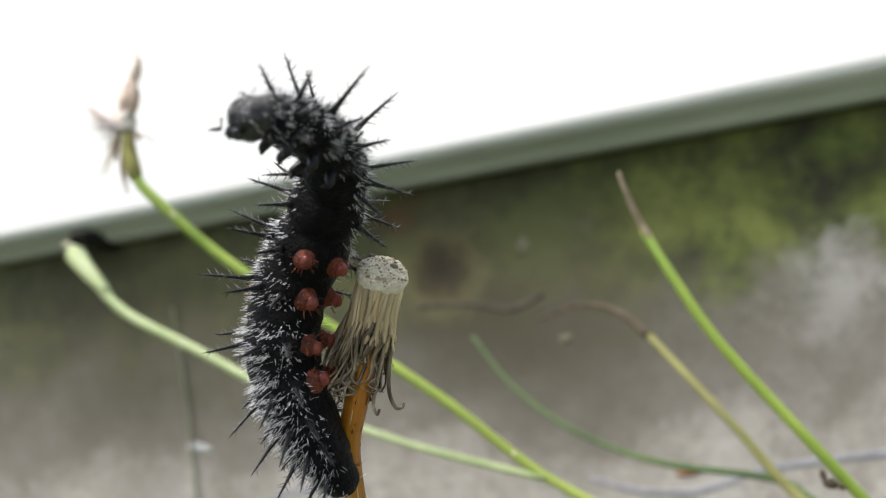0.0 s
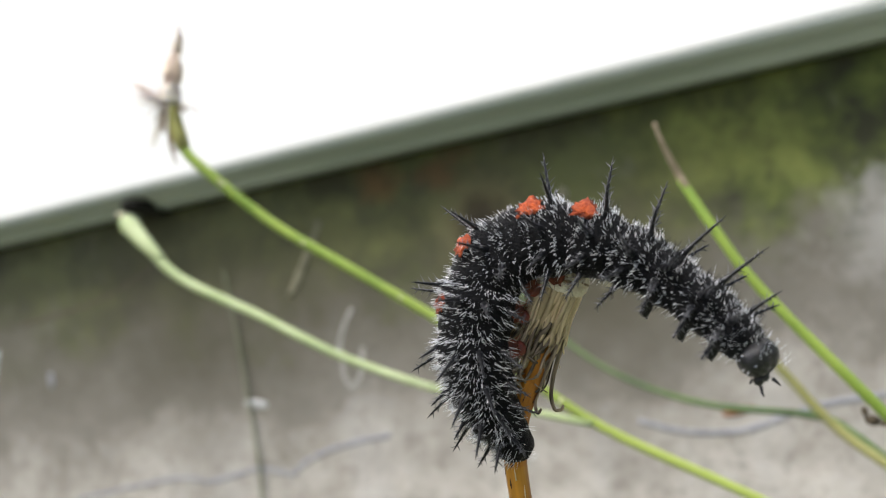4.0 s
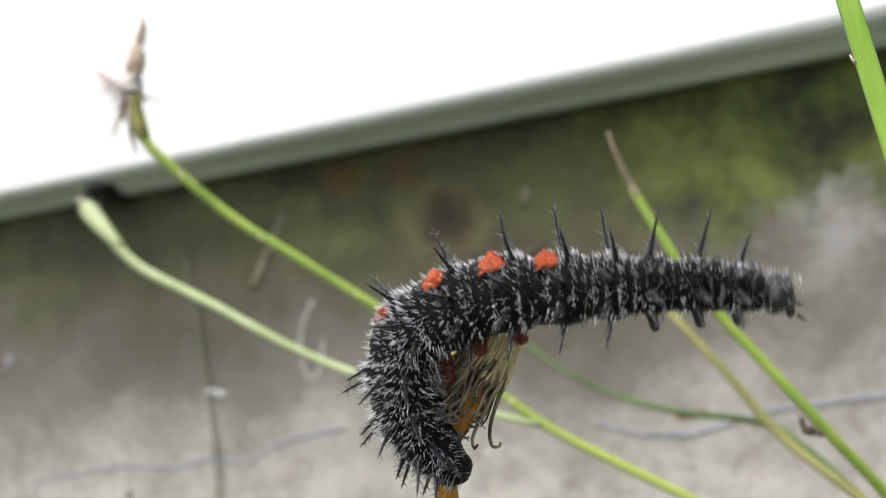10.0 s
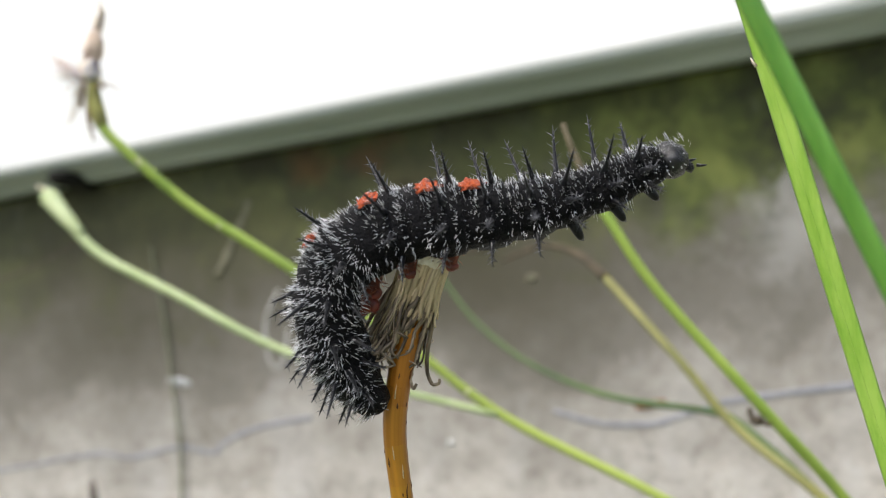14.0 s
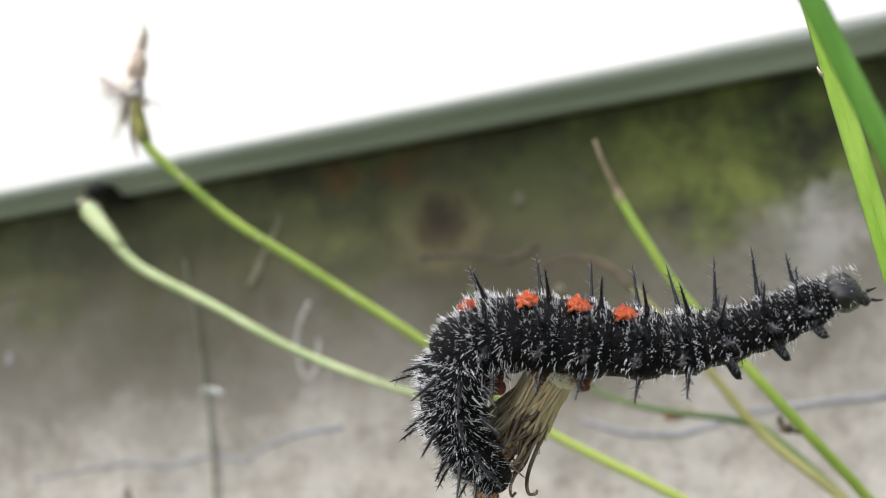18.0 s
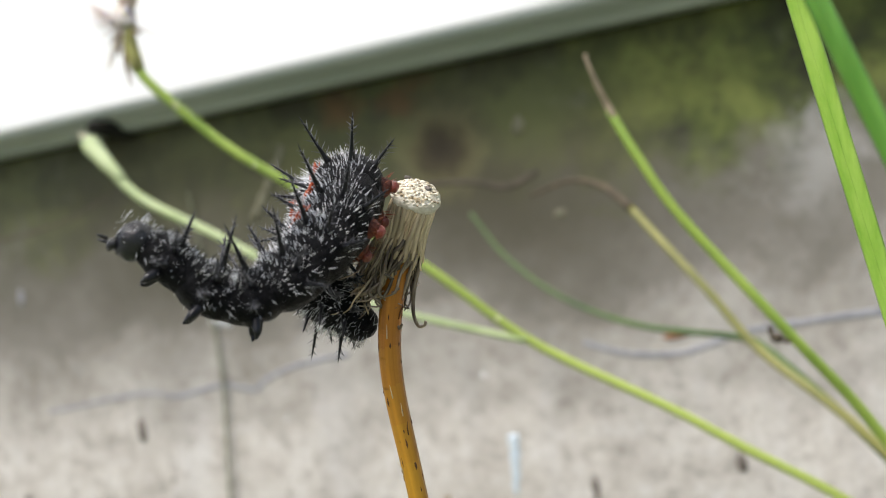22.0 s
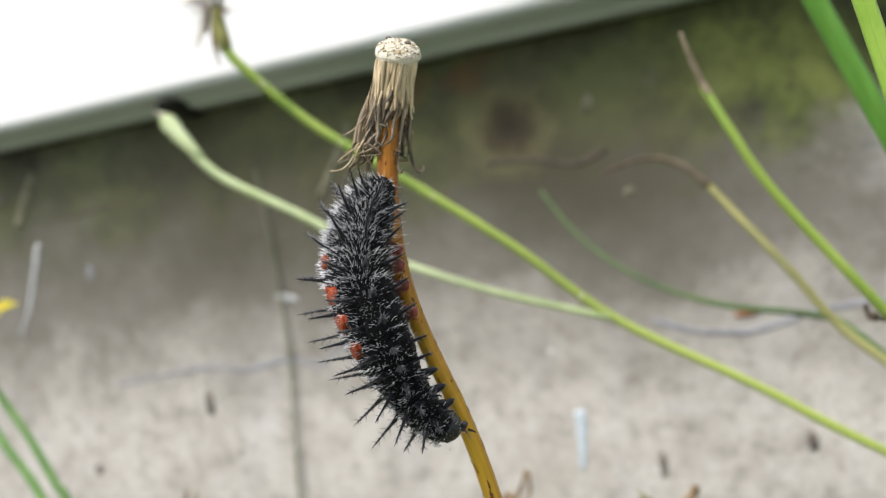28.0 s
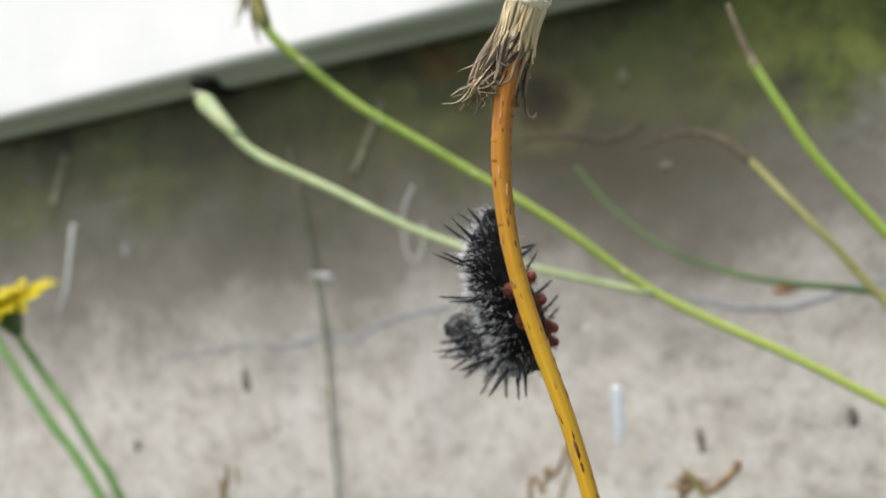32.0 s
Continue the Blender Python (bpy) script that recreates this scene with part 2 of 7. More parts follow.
mt.links.new(mix_of(mt, mz.outputs["Result"], old, (0.33, 0.41, 0.085)), mp.inputs["Base Color"])
M_OLIVE = simple("olive_calyx", (0.17, 0.17, 0.05), (0.34, 0.33, 0.10), 220, 0.6, 0.3, 0.0003)
M_PALE = simple("pale_green_stem", (0.30, 0.40, 0.16), (0.52, 0.60, 0.34), 60, 0.5, 0.2, 0.0003, sub=0.1)
M_YELLOWGREEN = simple("yellowing_stem", (0.20, 0.205, 0.058), (0.32, 0.31, 0.10), 60, 0.5, 0.2, 0.0003, sub=0.1)
M_DARKGREEN = simple("shaded_green_stem", (0.06, 0.115, 0.035), (0.11, 0.175, 0.055), 60, 0.6, 0.2, 0.0003)
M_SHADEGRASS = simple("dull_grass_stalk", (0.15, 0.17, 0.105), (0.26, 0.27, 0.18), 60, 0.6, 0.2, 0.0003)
M_BROWN = simple("withered_brown", (0.17, 0.11, 0.06), (0.38, 0.28, 0.17), 200, 0.8, 0.4, 0.0004)
M_DRYEND = simple("dull_brown_end", (0.055, 0.043, 0.027), (0.12, 0.092, 0.058), 200, 0.8, 0.4, 0.0004)
M_BEIGETIP = simple("beige_tip", (0.20, 0.16, 0.10), (0.36, 0.29, 0.20), 400, 0.8, 0.4, 0.0003)
M_BUD = simple("faded_petals", (0.50, 0.36, 0.29), (0.85, 0.73, 0.60), 260, 0.8, 0.3, 0.0003, spread=0.25, sub=0.2)
M_PETAL = simple("beige_pappus", (0.84, 0.70, 0.64), (0.97, 0.91, 0.84), 300, 0.8, 0.2, 0.0003, spread=0.08, sub=0.6)
M_YELLOW = simple("yellow_petal", (0.86, 0.66, 0.005), (0.95, 0.80, 0.01), 200, 0.5, 0.2, 0.0002, spread=0.06, sub=0.25)
M_FLOWERSTEM = simple("cool_green_stem", (0.11, 0.235, 0.06), (0.19, 0.34, 0.10), 90, 0.5, 0.2, 0.0003)
M_GRASS = simple("grass_blade", (0.20, 0.42, 0.04), (0.36, 0.58, 0.10), 500, 0.35, 0.4, 0.0002, stretch=(1, 1, 0.03), sub=0.15)
M_GRASSDARK = simple("dark_grass_blade", (0.06, 0.20, 0.02), (0.11, 0.29, 0.04), 500, 0.4, 0.4, 0.0002, stretch=(1, 1, 0.03), sub=0.1)
M_PAINT = simple("white_paint_splash", (0.44, 0.45, 0.46), (0.60, 0.62, 0.62), 300, 0.8, 0.3, 0.0003)
M_BLUEPAINT = simple("bluish_paint_splash", (0.55, 0.66, 0.75), (0.7, 0.78, 0.84), 300, 0.6, 0.3, 0.0003)
M_PIT = simple("dark_pit", (0.10, 0.088, 0.075), (0.23, 0.20, 0.175), 400, 0.95, 0.4, 0.0004)
M_CRACK = simple("blue_grey_crack", (0.21, 0.22, 0.25), (0.34, 0.345, 0.37), 160, 0.95, 0.4, 0.0004)
M_FAINT = simple("faint_dry_paint", (0.36, 0.355, 0.33), (0.50, 0.50, 0.48), 160, 0.95, 0.3, 0.0003)
M_ROOT = simple("dead_root", (0.06, 0.052, 0.038), (0.12, 0.10, 0.075), 300, 0.95, 0.3, 0.0003)
M_SCRAPE = simple("pale_scrape", (0.13, 0.125, 0.085), (0.26, 0.25, 0.17), 250, 0.9, 0.4, 0.0004)
M_HOLE = simple("black_hollow", (0.008, 0.007, 0.006), (0.02, 0.018, 0.015), 500, 0.95, 0.4, 0.0004)
M_RUST = simple("rusty_fleck", (0.16, 0.07, 0.03), (0.33, 0.17, 0.09), 500, 0.9, 0.4, 0.0004)


# ---- mesh helpers ----
def part(name, bm, material, parent=None, label="", smooth=True):
    me = bpy.data.meshes.new(name)
    bm.to_mesh(me)
    bm.free()
    return piece(name, me, material, parent, label, smooth)


def piece(name, me, material, parent=None, label="", smooth=True):
    if material is not None and not me.materials:
        me.materials.append(material)
        if smooth:
            me.shade_smooth()
    ob = new(name, me)
    if parent:
        ob.parent = parent
    if label:
        ob["label"] = label
    return ob


def thing(name, place, label, category, group="", kind=""):
    ob = new(name)
    ob.empty_display_size = 0.01
    ob.location = place
    return tagged(ob, label, category, group, kind)


def smooth_line(points, per=8):
    """Points of a smooth curve through the given ones."""
    p = [Vector(q) for q in points]
    q = [p[0] * 2 - p[1], *p, p[-1] * 2 - p[-2]]
    out = []
    for i in range(1, len(q) - 2):
        a, b, c, d = q[i - 1:i + 3]
        for k in range(per):
            u = k / per
            out.append(0.5 * (b * 2 + (c - a) * u + (a * 2 - b * 5 + c * 4 - d) * u * u + (b * 3 - a - c * 3 + d) * u ** 3))
    return out + [p[-1]]


def tube(bm, line, radii, sides=8, ribs=0.0, squash=1.0, closed=True):
    """Adds a tube along a line of points; radii: one for each point."""
    n = len(line)
    ref = Vector((0.13, 0.37, 0.92))
    rings = []
    side = None
    for i, c in enumerate(line):
        d = (line[min(i + 1, n - 1)] - line[max(i - 1, 0)]).normalized()
        if side is None:
            side = d.cross(ref if abs(d.dot(ref)) < 0.9 else Vector((1, 0, 0))).normalized()
        else:
            side = (side - d * side.dot(d)).normalized()
        up = side.cross(d)
        r = radii[i]
        ring = []
        for k in range(sides):
            a = 2 * math.pi * k / sides
            w = r * (1 + (ribs if k % 2 else -ribs))
            ring.append(bm.verts.new(c + side * math.cos(a) * w + up * math.sin(a) * w * squash))
        rings.append(ring)
    for a, b in zip(rings, rings[1:]):
        for k in range(sides):
            bm.faces.new((a[k], a[(k + 1) % sides], b[(k + 1) % sides], b[k]))
    if closed:
        bm.faces.new(list(reversed(rings[0])))
        bm.faces.new(rings[-1])


def taper(n, a, b, bulge=0.0):
    return [a + (b - a) * i / (n - 1) + bulge * math.sin(math.pi * i / (n - 1)) for i in range(n)]


def blob(bm, centre, radii, rough=0.0, sub=2, turn=None):
    """Adds an uneven rounded lump."""
    made = bmesh.ops.create_icosphere(bm, subdivisions=sub, radius=1.0)["verts"]
    for v in made:
        k = 1 + rough * noise.noise(v.co * 2.3 + Vector(centre) * 900)
        co = Vector((v.co.x * radii[0] * k, v.co.y * radii[1] * k, v.co.z * radii[2] * k))
        v.co = (turn @ co if turn else co) + Vector(centre)


def strip(bm, line, widths, side, fold=0.0):
    """Adds a thin folded ribbon with thickness: a blade, petal or bract."""
    rows = []
    n = len(line)
    for i, c in enumerate(line):
        d = (line[min(i + 1, n - 1)] - line[max(i - 1, 0)]).normalized()
        s = (side - d * side.dot(d)).normalized()
        up = s.cross(d)
        w = widths[i]
        th = max(w * 0.12, 0.00004)
        rows.append([bm.verts.new(q) for q in (c - s * w + up * w * fold, c - up * th, c + s * w + up * w * fold, c + up * th)])
    for a, b in zip(rows, rows[1:]):
        for k in range(4):
            bm.faces.new((a[k], a[(k + 1) % 4], b[(k + 1) % 4], b[k]))
    bm.faces.new(list(reversed(rows[0])))
    bm.faces.new(rows[-1])


def box(bm, x0, x1, y0, y1, z0, z1):
    v = [bm.verts.new((x, y, z)) for x in (x0, x1) for y in (y0, y1) for z in (z0, z1)]
    for f in ((0, 1, 3, 2), (4, 6, 7, 5), (0, 4, 5, 1), (2, 3, 7, 6), (0, 2, 6, 4), (1, 5, 7, 3)):
        bm.faces.new([v[i] for i in f])


# ---- setting: ground, foundation wall, boards of the house ----
def build_setting():
    bm = bmesh.new()
    n = 60
    grid = []
    for i in range(n + 1):
        row = []
        for j in range(n + 1):
            u, w = i / n * 2 - 1, j / n * 2 - 1
            x, y = 60 * u * abs(u) ** 2.5, 60 * w * abs(w) ** 2.5
            row.append(bm.verts.new((x, y, 0.006 * noise.noise(Vector((x * 25, y * 25, 0))) - 0.004)))
        grid.append(row)
    for i in range(n):
        for j in range(n):
            bm.faces.new((grid[i][j], grid[i + 1][j], grid[i + 1][j + 1], grid[i][j + 1]))
    tagged(part("ground", bm, M_SOIL), "pale dry soil with moss in front of the house wall", "ground", kind="structure")

    bm = bmesh.new()
    box(bm, -3, 3, 0, 0.2, -0.3, 0.45)
    wall = tagged(part("wall_north", bm, M_CONCRETE, smooth=False), "weathered concrete foundation wall with green algae and painted ledge shade near the top", "wall", kind="structure")

    # boards above the wall: the lowest ends in a rounded lip with a groove
    def moulding(profile):
        bm = bmesh.new()
        ends = [[bm.verts.new((x, y, z)) for y, z in profile] for x in (-3, 3)]
        k = len(profile)
        for i in range(k):
            bm.faces.new((ends[0][i], ends[0][(i + 1) % k], ends[1][(i + 1) % k], ends[1][i]))
        bm.faces.new(list(reversed(ends[0])))
        bm.faces.new(ends[1])
        bmesh.ops.recalc_face_normals(bm, faces=bm.faces)
        return bm
    lip = moulding([(-0.0005, 0.3058), (-0.0075, 0.3058), (-0.0086, 0.3061), (-0.0090, 0.3068), (-0.0094, 0.3075), (-0.0112, 0.3076), (-0.0117, 0.3079), (-0.0120, 0.3086),
                    (-0.0145, 0.3089), (-0.0170, 0.3095), (-0.0190, 0.3105), (-0.0203, 0.3116), (-0.0208, 0.3128), (-0.0005, 0.3128)])
    bm = moulding([(-0.0005, 0.3129), (-0.0209, 0.3129), (-0.0214, 0.3134), (-0.0216, 0.3142), (-0.0216, 0.3200), (-0.0180, 0.50), (-0.0005, 0.50)])
    house = thing("house_siding", (0, 0, 0.3), "white painted board siding with a rounded bottom lip over the wall", "siding", kind="structure")
    lowest = part("board", bm, M_WHITE, house, smooth=False)
    lowest.location = (0, 0, -0.3)
    part("board_lip", lip, M_LIP, house, "rounded lip in grey-green, with shade and algae in its colour", smooth=True).location = (0, 0, -0.3)
    me = lowest.data
    for i in range(1, 10):
        up = piece("board", me, M_WHITE, house)
        up.location = (0, -0.0012, -0.3 + 0.186 * i)

    # marks on the concrete
    def mark(name, x, z, w, h, material, label="", turn=0.0, rough=0.35, thick=0.0005):
        bm = bmesh.new()
        blob(bm, (x, -thick * 0.2, z), (w, thick, h), rough, 2, Matrix.Rotation(radians(turn), 3, "Y"))
        part(name, bm, material, wall, label)

    def streak(name, points, w0, w1, material, label=""):
        bm = bmesh.new()
        line = smooth_line([(x, -0.0001, z) for x, z in points], 5)
        for i, c in enumerate(line):
            c.x += 0.0008 * noise.noise(c * 300)
        r = [w * (1 + 0.4 * noise.noise(c * 500)) for w, c in zip(taper(len(line), w0, w1), line)]
        tube(bm, [Vector((c.x, c.y, c.z)) for c in line], r, 6, 0.0, 1.0)
        for v in bm.verts:
            v.co.y = max(-0.0006, min(0.0003, v.co.y * 0.25))
        part(name, bm, material, wall, label)

    mark("paint_fleck", -0.2290, 0.2184, 0.0062, 0.0017, M_PAINT, "white paint fleck", 12)
    mark("paint_fleck", -0.0772, 0.2429, 0.0020, 0.0015, M_SCRAPE, "pale chip")
    mark("paint_fleck", -0.1142, 0.1867, 0.0012, 0.0011, M_PAINT)
    mark("paint_fleck", -0.2019, 0.1755, 0.0008, 0.0010, M_PAINT)
    mark("paint_fleck", -0.3367, 0.2407, 0.0018, 0.0042, M_CRACK)
    streak("paint_drip", [(-0.3679, 0.2583), (-0.3729, 0.2432), (-0.3778, 0.2282), (-0.3858, 0.2152)], 0.0022, 0.0009, M_PAINT, "white paint drip")
    streak("paint_drip", [(-0.1055, 0.1640), (-0.1058, 0.1555), (-0.1065, 0.1485), (-0.1072, 0.1419)], 0.0026, 0.0010, M_BLUEPAINT, "pale blue paint drip")
    streak("paint_loop", [(-0.1799, 0.2506), (-0.1847, 0.2432), (-0.1872, 0.2342), (-0.1856, 0.2209), (-0.1811, 0.2214), (-0.1783, 0.2282), (-0.1772, 0.2345)], 0.0010, 0.0008, M_FAINT, "pale loop of dried paint")
    streak("scrape", [(-0.1896, 0.2875), (-0.1974, 0.2732), (-0.2071, 0.2592)], 0.0016, 0.0026, M_SCRAPE, "pale scrape")
    streak("scrape", [(-0.3671, 0.2934), (-0.3741, 0.2803), (-0.3800, 0.2682)], 0.002, 0.003, M_SCRAPE)
    for x, z, w, h in ((-0.0770, 0.1431, 0.0014, 0.0050), (-0.0254, 0.1495, 0.0018, 0.0036), (-0.2752, 0.1764, 0.0022, 0.0058),
                       (-0.3910, 0.2833, 0.0060, 0.0022), (-0.4041, 0.2631, 0.0040, 0.0016),
                       (-0.2610, 0.1536, 0.0012, 0.0012), (-0.0644, 0.1176, 0.0020, 0.0035), (-0.3433, 0.1481, 0.0022, 0.0030)):
        mark("pit", x, z, w, h, M_PIT, "dark pit", rough=0.6)
    mark("rust_fleck", -0.0407, 0.1949, 0.0060, 0.0014, M_RUST, "reddish brown fleck", -8)
    mark("lichen", -0.0889, 0.2777, 0.0022, 0.0036, M_SCRAPE, "pale lichen", 15, 0.6)
    mark("gap", -0.2668, 0.3065, 0.0058, 0.0036, M_HOLE, "black knot of dirt under the board lip", 3, 0.5, 0.0195)
    streak("crack", [(-0.3269, 0.1872), (-0.2729, 0.1917), (-0.2546, 0.1891), (-0.2311, 0.1920), (-0.2152, 0.1889), (-0.2106, 0.1922), (-0.1991, 0.1961), (-0.1854, 0.1985), (-0.1698, 0.1995)], 0.0009, 0.0011, M_CRACK, "thin wandering crack")
    streak("crack", [(-0.0748, 0.1954), (-0.0594, 0.1900), (-0.0406, 0.1884), (-0.0256, 0.1919), (-0.0112, 0.1944), (0.0293, 0.1963)], 0.0010, 0.0012, M_CRACK, "thin wandering crack")
    streak("root_trace", [(-0.3519, 0.2684), (-0.3218, 0.2706), (-0.2967, 0.2747), (-0.2717, 0.2838)], 0.0008, 0.0005, M_ROOT, "thin dead root")
    streak("root_trace", [(-0.1312, 0.2615), (-0.1092, 0.2596), (-0.0961, 0.2557), (-0.0831, 0.2598)], 0.0010, 0.0014, M_ROOT, "thin dead root")


build_setting()


# ---- standing plants ----
def stem_part(parent, name, points, r0, r1, material, label="", bulge=0.0, sides=9, per=8):
    base = parent.location
    line = [q - base for q in smooth_line(points, per)]
    bm = bmesh.new()
    n = len(line)
    radii = [r * (1 + 0.05 * noise.noise(c * 260)) for r, c in zip(taper(n, r0, r1, bulge), line)]
    tube(bm, line, radii, sides, 0.035)
    return part(name, bm, material, parent, label)


def withered_flower():
    root = (0.055, -0.12, 0.0)
    plant = thing("withered_flower", root, "green stalk with a withered beige flower head before the wall", "wild flower", "wild flowers by the wall")
    stem_part(plant, "stem", [(-0.1490, -0.1378, 0.2861), (-0.1454, -0.1364, 0.2806), (-0.1308, -0.1293, 0.2639), (-0.1126, -0.1235, 0.2490), (-0.0843, -0.1154, 0.2258), (-0.0603, -0.1080, 0.2033), (-0.0194, -0.1093, 0.1789), (0.0243, -0.1127, 0.1449), (0.0475, -0.1162, 0.0736), root], 0.0014, 0.00105, M_MAIN)
    base, foot = Vector(root), Vector((-0.1490, -0.1378, 0.2861))
    across, upward, depth = Vector((0.929, 0.356, -0.101)), Vector((0.135, -0.071, 0.988)), Vector((-0.344, 0.932, 0.114))
    rnd = random.Random(5)

    def at_head(u, v, w=0.0):
        """A place in the nodding head, in mm from the foot of its calyx."""
        return foot + (across * u + upward * v + depth * w) * 0.001 - base
    bm = bmesh.new()
    line = smooth_line([at_head(0.3, -1.0), at_head(-0.2, 1.0), at_head(-1.3, 5.0), at_head(-1.9, 8.5), at_head(-2.0, 10.6)], 4)
    tube(bm, line, [0.001 * float(np.interp(i / (len(line) - 1), [0, 0.15, 0.4, 0.75, 1], [1.2, 1.9, 2.0, 1.7, 1.75])) for i in range(len(line))], 12, 0.06)
    part("calyx", bm, M_OLIVE, plant, "olive brown calyx")
    # a loose pale tuft on the calyx, then the brown closed petals with a thin tip
    for k in range(46):
        a, h = k * 2.4, rnd.uniform(0.2, 1.0)
        out = 2.6 * math.sqrt(1 - (h - 0.5) ** 2 * 2.5)
        bm = bmesh.new()
        e = at_head(-2.7 + math.cos(a) * out, 10.5 + 6.0 * h, math.sin(a) * out)
        line = smooth_line([at_head(-2.1, 10.3), at_head(-2.5 + math.cos(a) * out * 0.6, 10.6 + 3.2 * h, math.sin(a) * out * 0.6), e], 3)
        strip(bm, line, taper(len(line), 0.0006, 0.0005, 0.0006), Vector((1, 0.3, 0.3)), 0.3)
        part("tuft", bm, M_PETAL, plant)
    for k in range(9):
        a = k * 0.698 + rnd.uniform(-0.2, 0.2)
        w = rnd.uniform(1.0, 1.7)
        bm = bmesh.new()
        line = smooth_line([at_head(-2.4, 13.6), at_head(-2.1 + math.cos(a) * w, 17.2, math.sin(a) * w), at_head(-1.7 + math.cos(a) * w, 20.5, math.sin(a) * w), at_head(-1.1 + math.cos(a) * 0.4, rnd.uniform(22.6, 24.0), math.sin(a) * 0.4)], 3)
        tube(bm, line, taper(len(line), 0.0006, 0.0004, 0.0006), 6, 0.12)
        part("faded_petal", bm, M_BUD, plant, "upright brown closed petal")
    for du, top in ((0.0, 31.0), (0.5, 29.0), (-0.3, 27.5)):
        bm = bmesh.new()
        line = smooth_line([at_head(-1.3, 21.5), at_head(-0.7 + du, 25.0, du), at_head(0.0 + du, top, du)], 4)
        tube(bm, line, taper(len(line), 0.0007, 0.0003, 0.0003), 6, 0.12)
        part("petal_tip", bm, M_BUD if du else M_PETAL, plant, "thin dried petal tip")
    for u, v, spread, n in ((-12.0, 15.6, 1.5, 12), (-12.2, 12.0, 1.4, 12), (-9.0, 13.6, 2.4, 16), (-7.2, 6.2, 1.8, 8), (-5.2, 8.5, 1.8, 9), (-8.6, -0.6, 0.9, 3), (1.8, 10.6, 1.2, 3)):
        for k in range(n):
            e = (u + rnd.gauss(0, spread), v + rnd.gauss(0, spread), rnd.gauss(0, 2.0))
            bm = bmesh.new()
            line = smooth_line([at_head(-2.6, 11.6), at_head(-2.6 + (e[0] + 2.6) * 0.5, 11.9 + (e[1] - 11.9) * 0.4, e[2] * 0.5), at_head(*e)], 3)
            strip(bm, line, taper(len(line), 0.00034, 0.00016, 0.0002), Vector((0.2, 1, 0.3)), 0.3)
            part("wisp", bm, M_PETAL if k % 3 else M_BUD, plant)
    for pts in (((-2.6, 6.5), (-2.6, 1.0), (-1.2, -4.8)), ((-1.2, 9.0), (0.6, 9.4), (1.6, 8.4)), ((-3.6, 9.5), (-4.4, 6.0), (-4.0, 3.0))):
        bm = bmesh.new()
        line = smooth_line([at_head(u, v, -1.4) for u, v in pts], 4)
        strip(bm, line, taper(len(line), 0.0005, 0.00015, 0.0003), Vector((1, 0.3, 0)), 0.3)
        part("withered_bract", bm, M_BROWN, plant)
    for x, y, z in ((-0.1408, -0.1353, 0.2758), (-0.1402, -0.1350, 0.2748), (-0.1018, -0.1214, 0.2404), (-0.0686, -0.1105, 0.2107), (-0.1235, -0.1278, 0.2574)):
        bm = bmesh.new()
        blob(bm, Vector((x, y, z)) - Vector(root), (0.0005, 0.0005, 0.0006), 0.5, 1)
        part("pale_fleck", bm, M_CREAM, plant)
    club_bud(plant)


def club_bud(plant):
    """The side branch of the withered flower, ending in a bare swollen bud."""
    branch = stem_part(plant, "side_branch", [(-0.2124, -0.0870, 0.2836), (-0.2047, -0.0882, 0.2750), (-0.1916, -0.0887, 0.2612), (-0.1613, -0.0932, 0.2448), (-0.1317, -0.0980, 0.2286), (-0.0965, -0.1082, 0.2153), (-0.0623, -0.1092, 0.2043)],
                       0.0019, 0.0009, M_PALE, "pale green side branch")
    base = plant.location
    bm = bmesh.new()
    line = [q - base for q in smooth_line([(-0.2124, -0.0870, 0.2836), (-0.2094, -0.0875, 0.2802), (-0.2046, -0.0883, 0.2749), (-0.1981, -0.0885, 0.2681)], 4)]
    n = len(line)
    tube(bm, line, [0.0024, 0.0030, 0.0032, 0.0032, 0.0030, 0.0029, 0.0027, 0.0026, 0.0025, 0.0023, 0.0020, 0.0017, 0.0012][:n], 10, 0.03)
    bud = part("bud", bm, M_PALE, plant, "pale swollen bud")
    rnd = random.Random(3)
    for k in range(9):
        bm = bmesh.new()
        o = Vector((-0.2124, -0.0870, 0.2836)) - base
        blob(bm, o + Vector((rnd.uniform(-0.0012, 0.001), rnd.uniform(-0.0025, 0.0025), rnd.uniform(-0.0018, 0.0025))), (0.0010, 0.0010, 0.0008), 0.4, 1)
        part("pale_scale", bm, M_CREAM, bud)


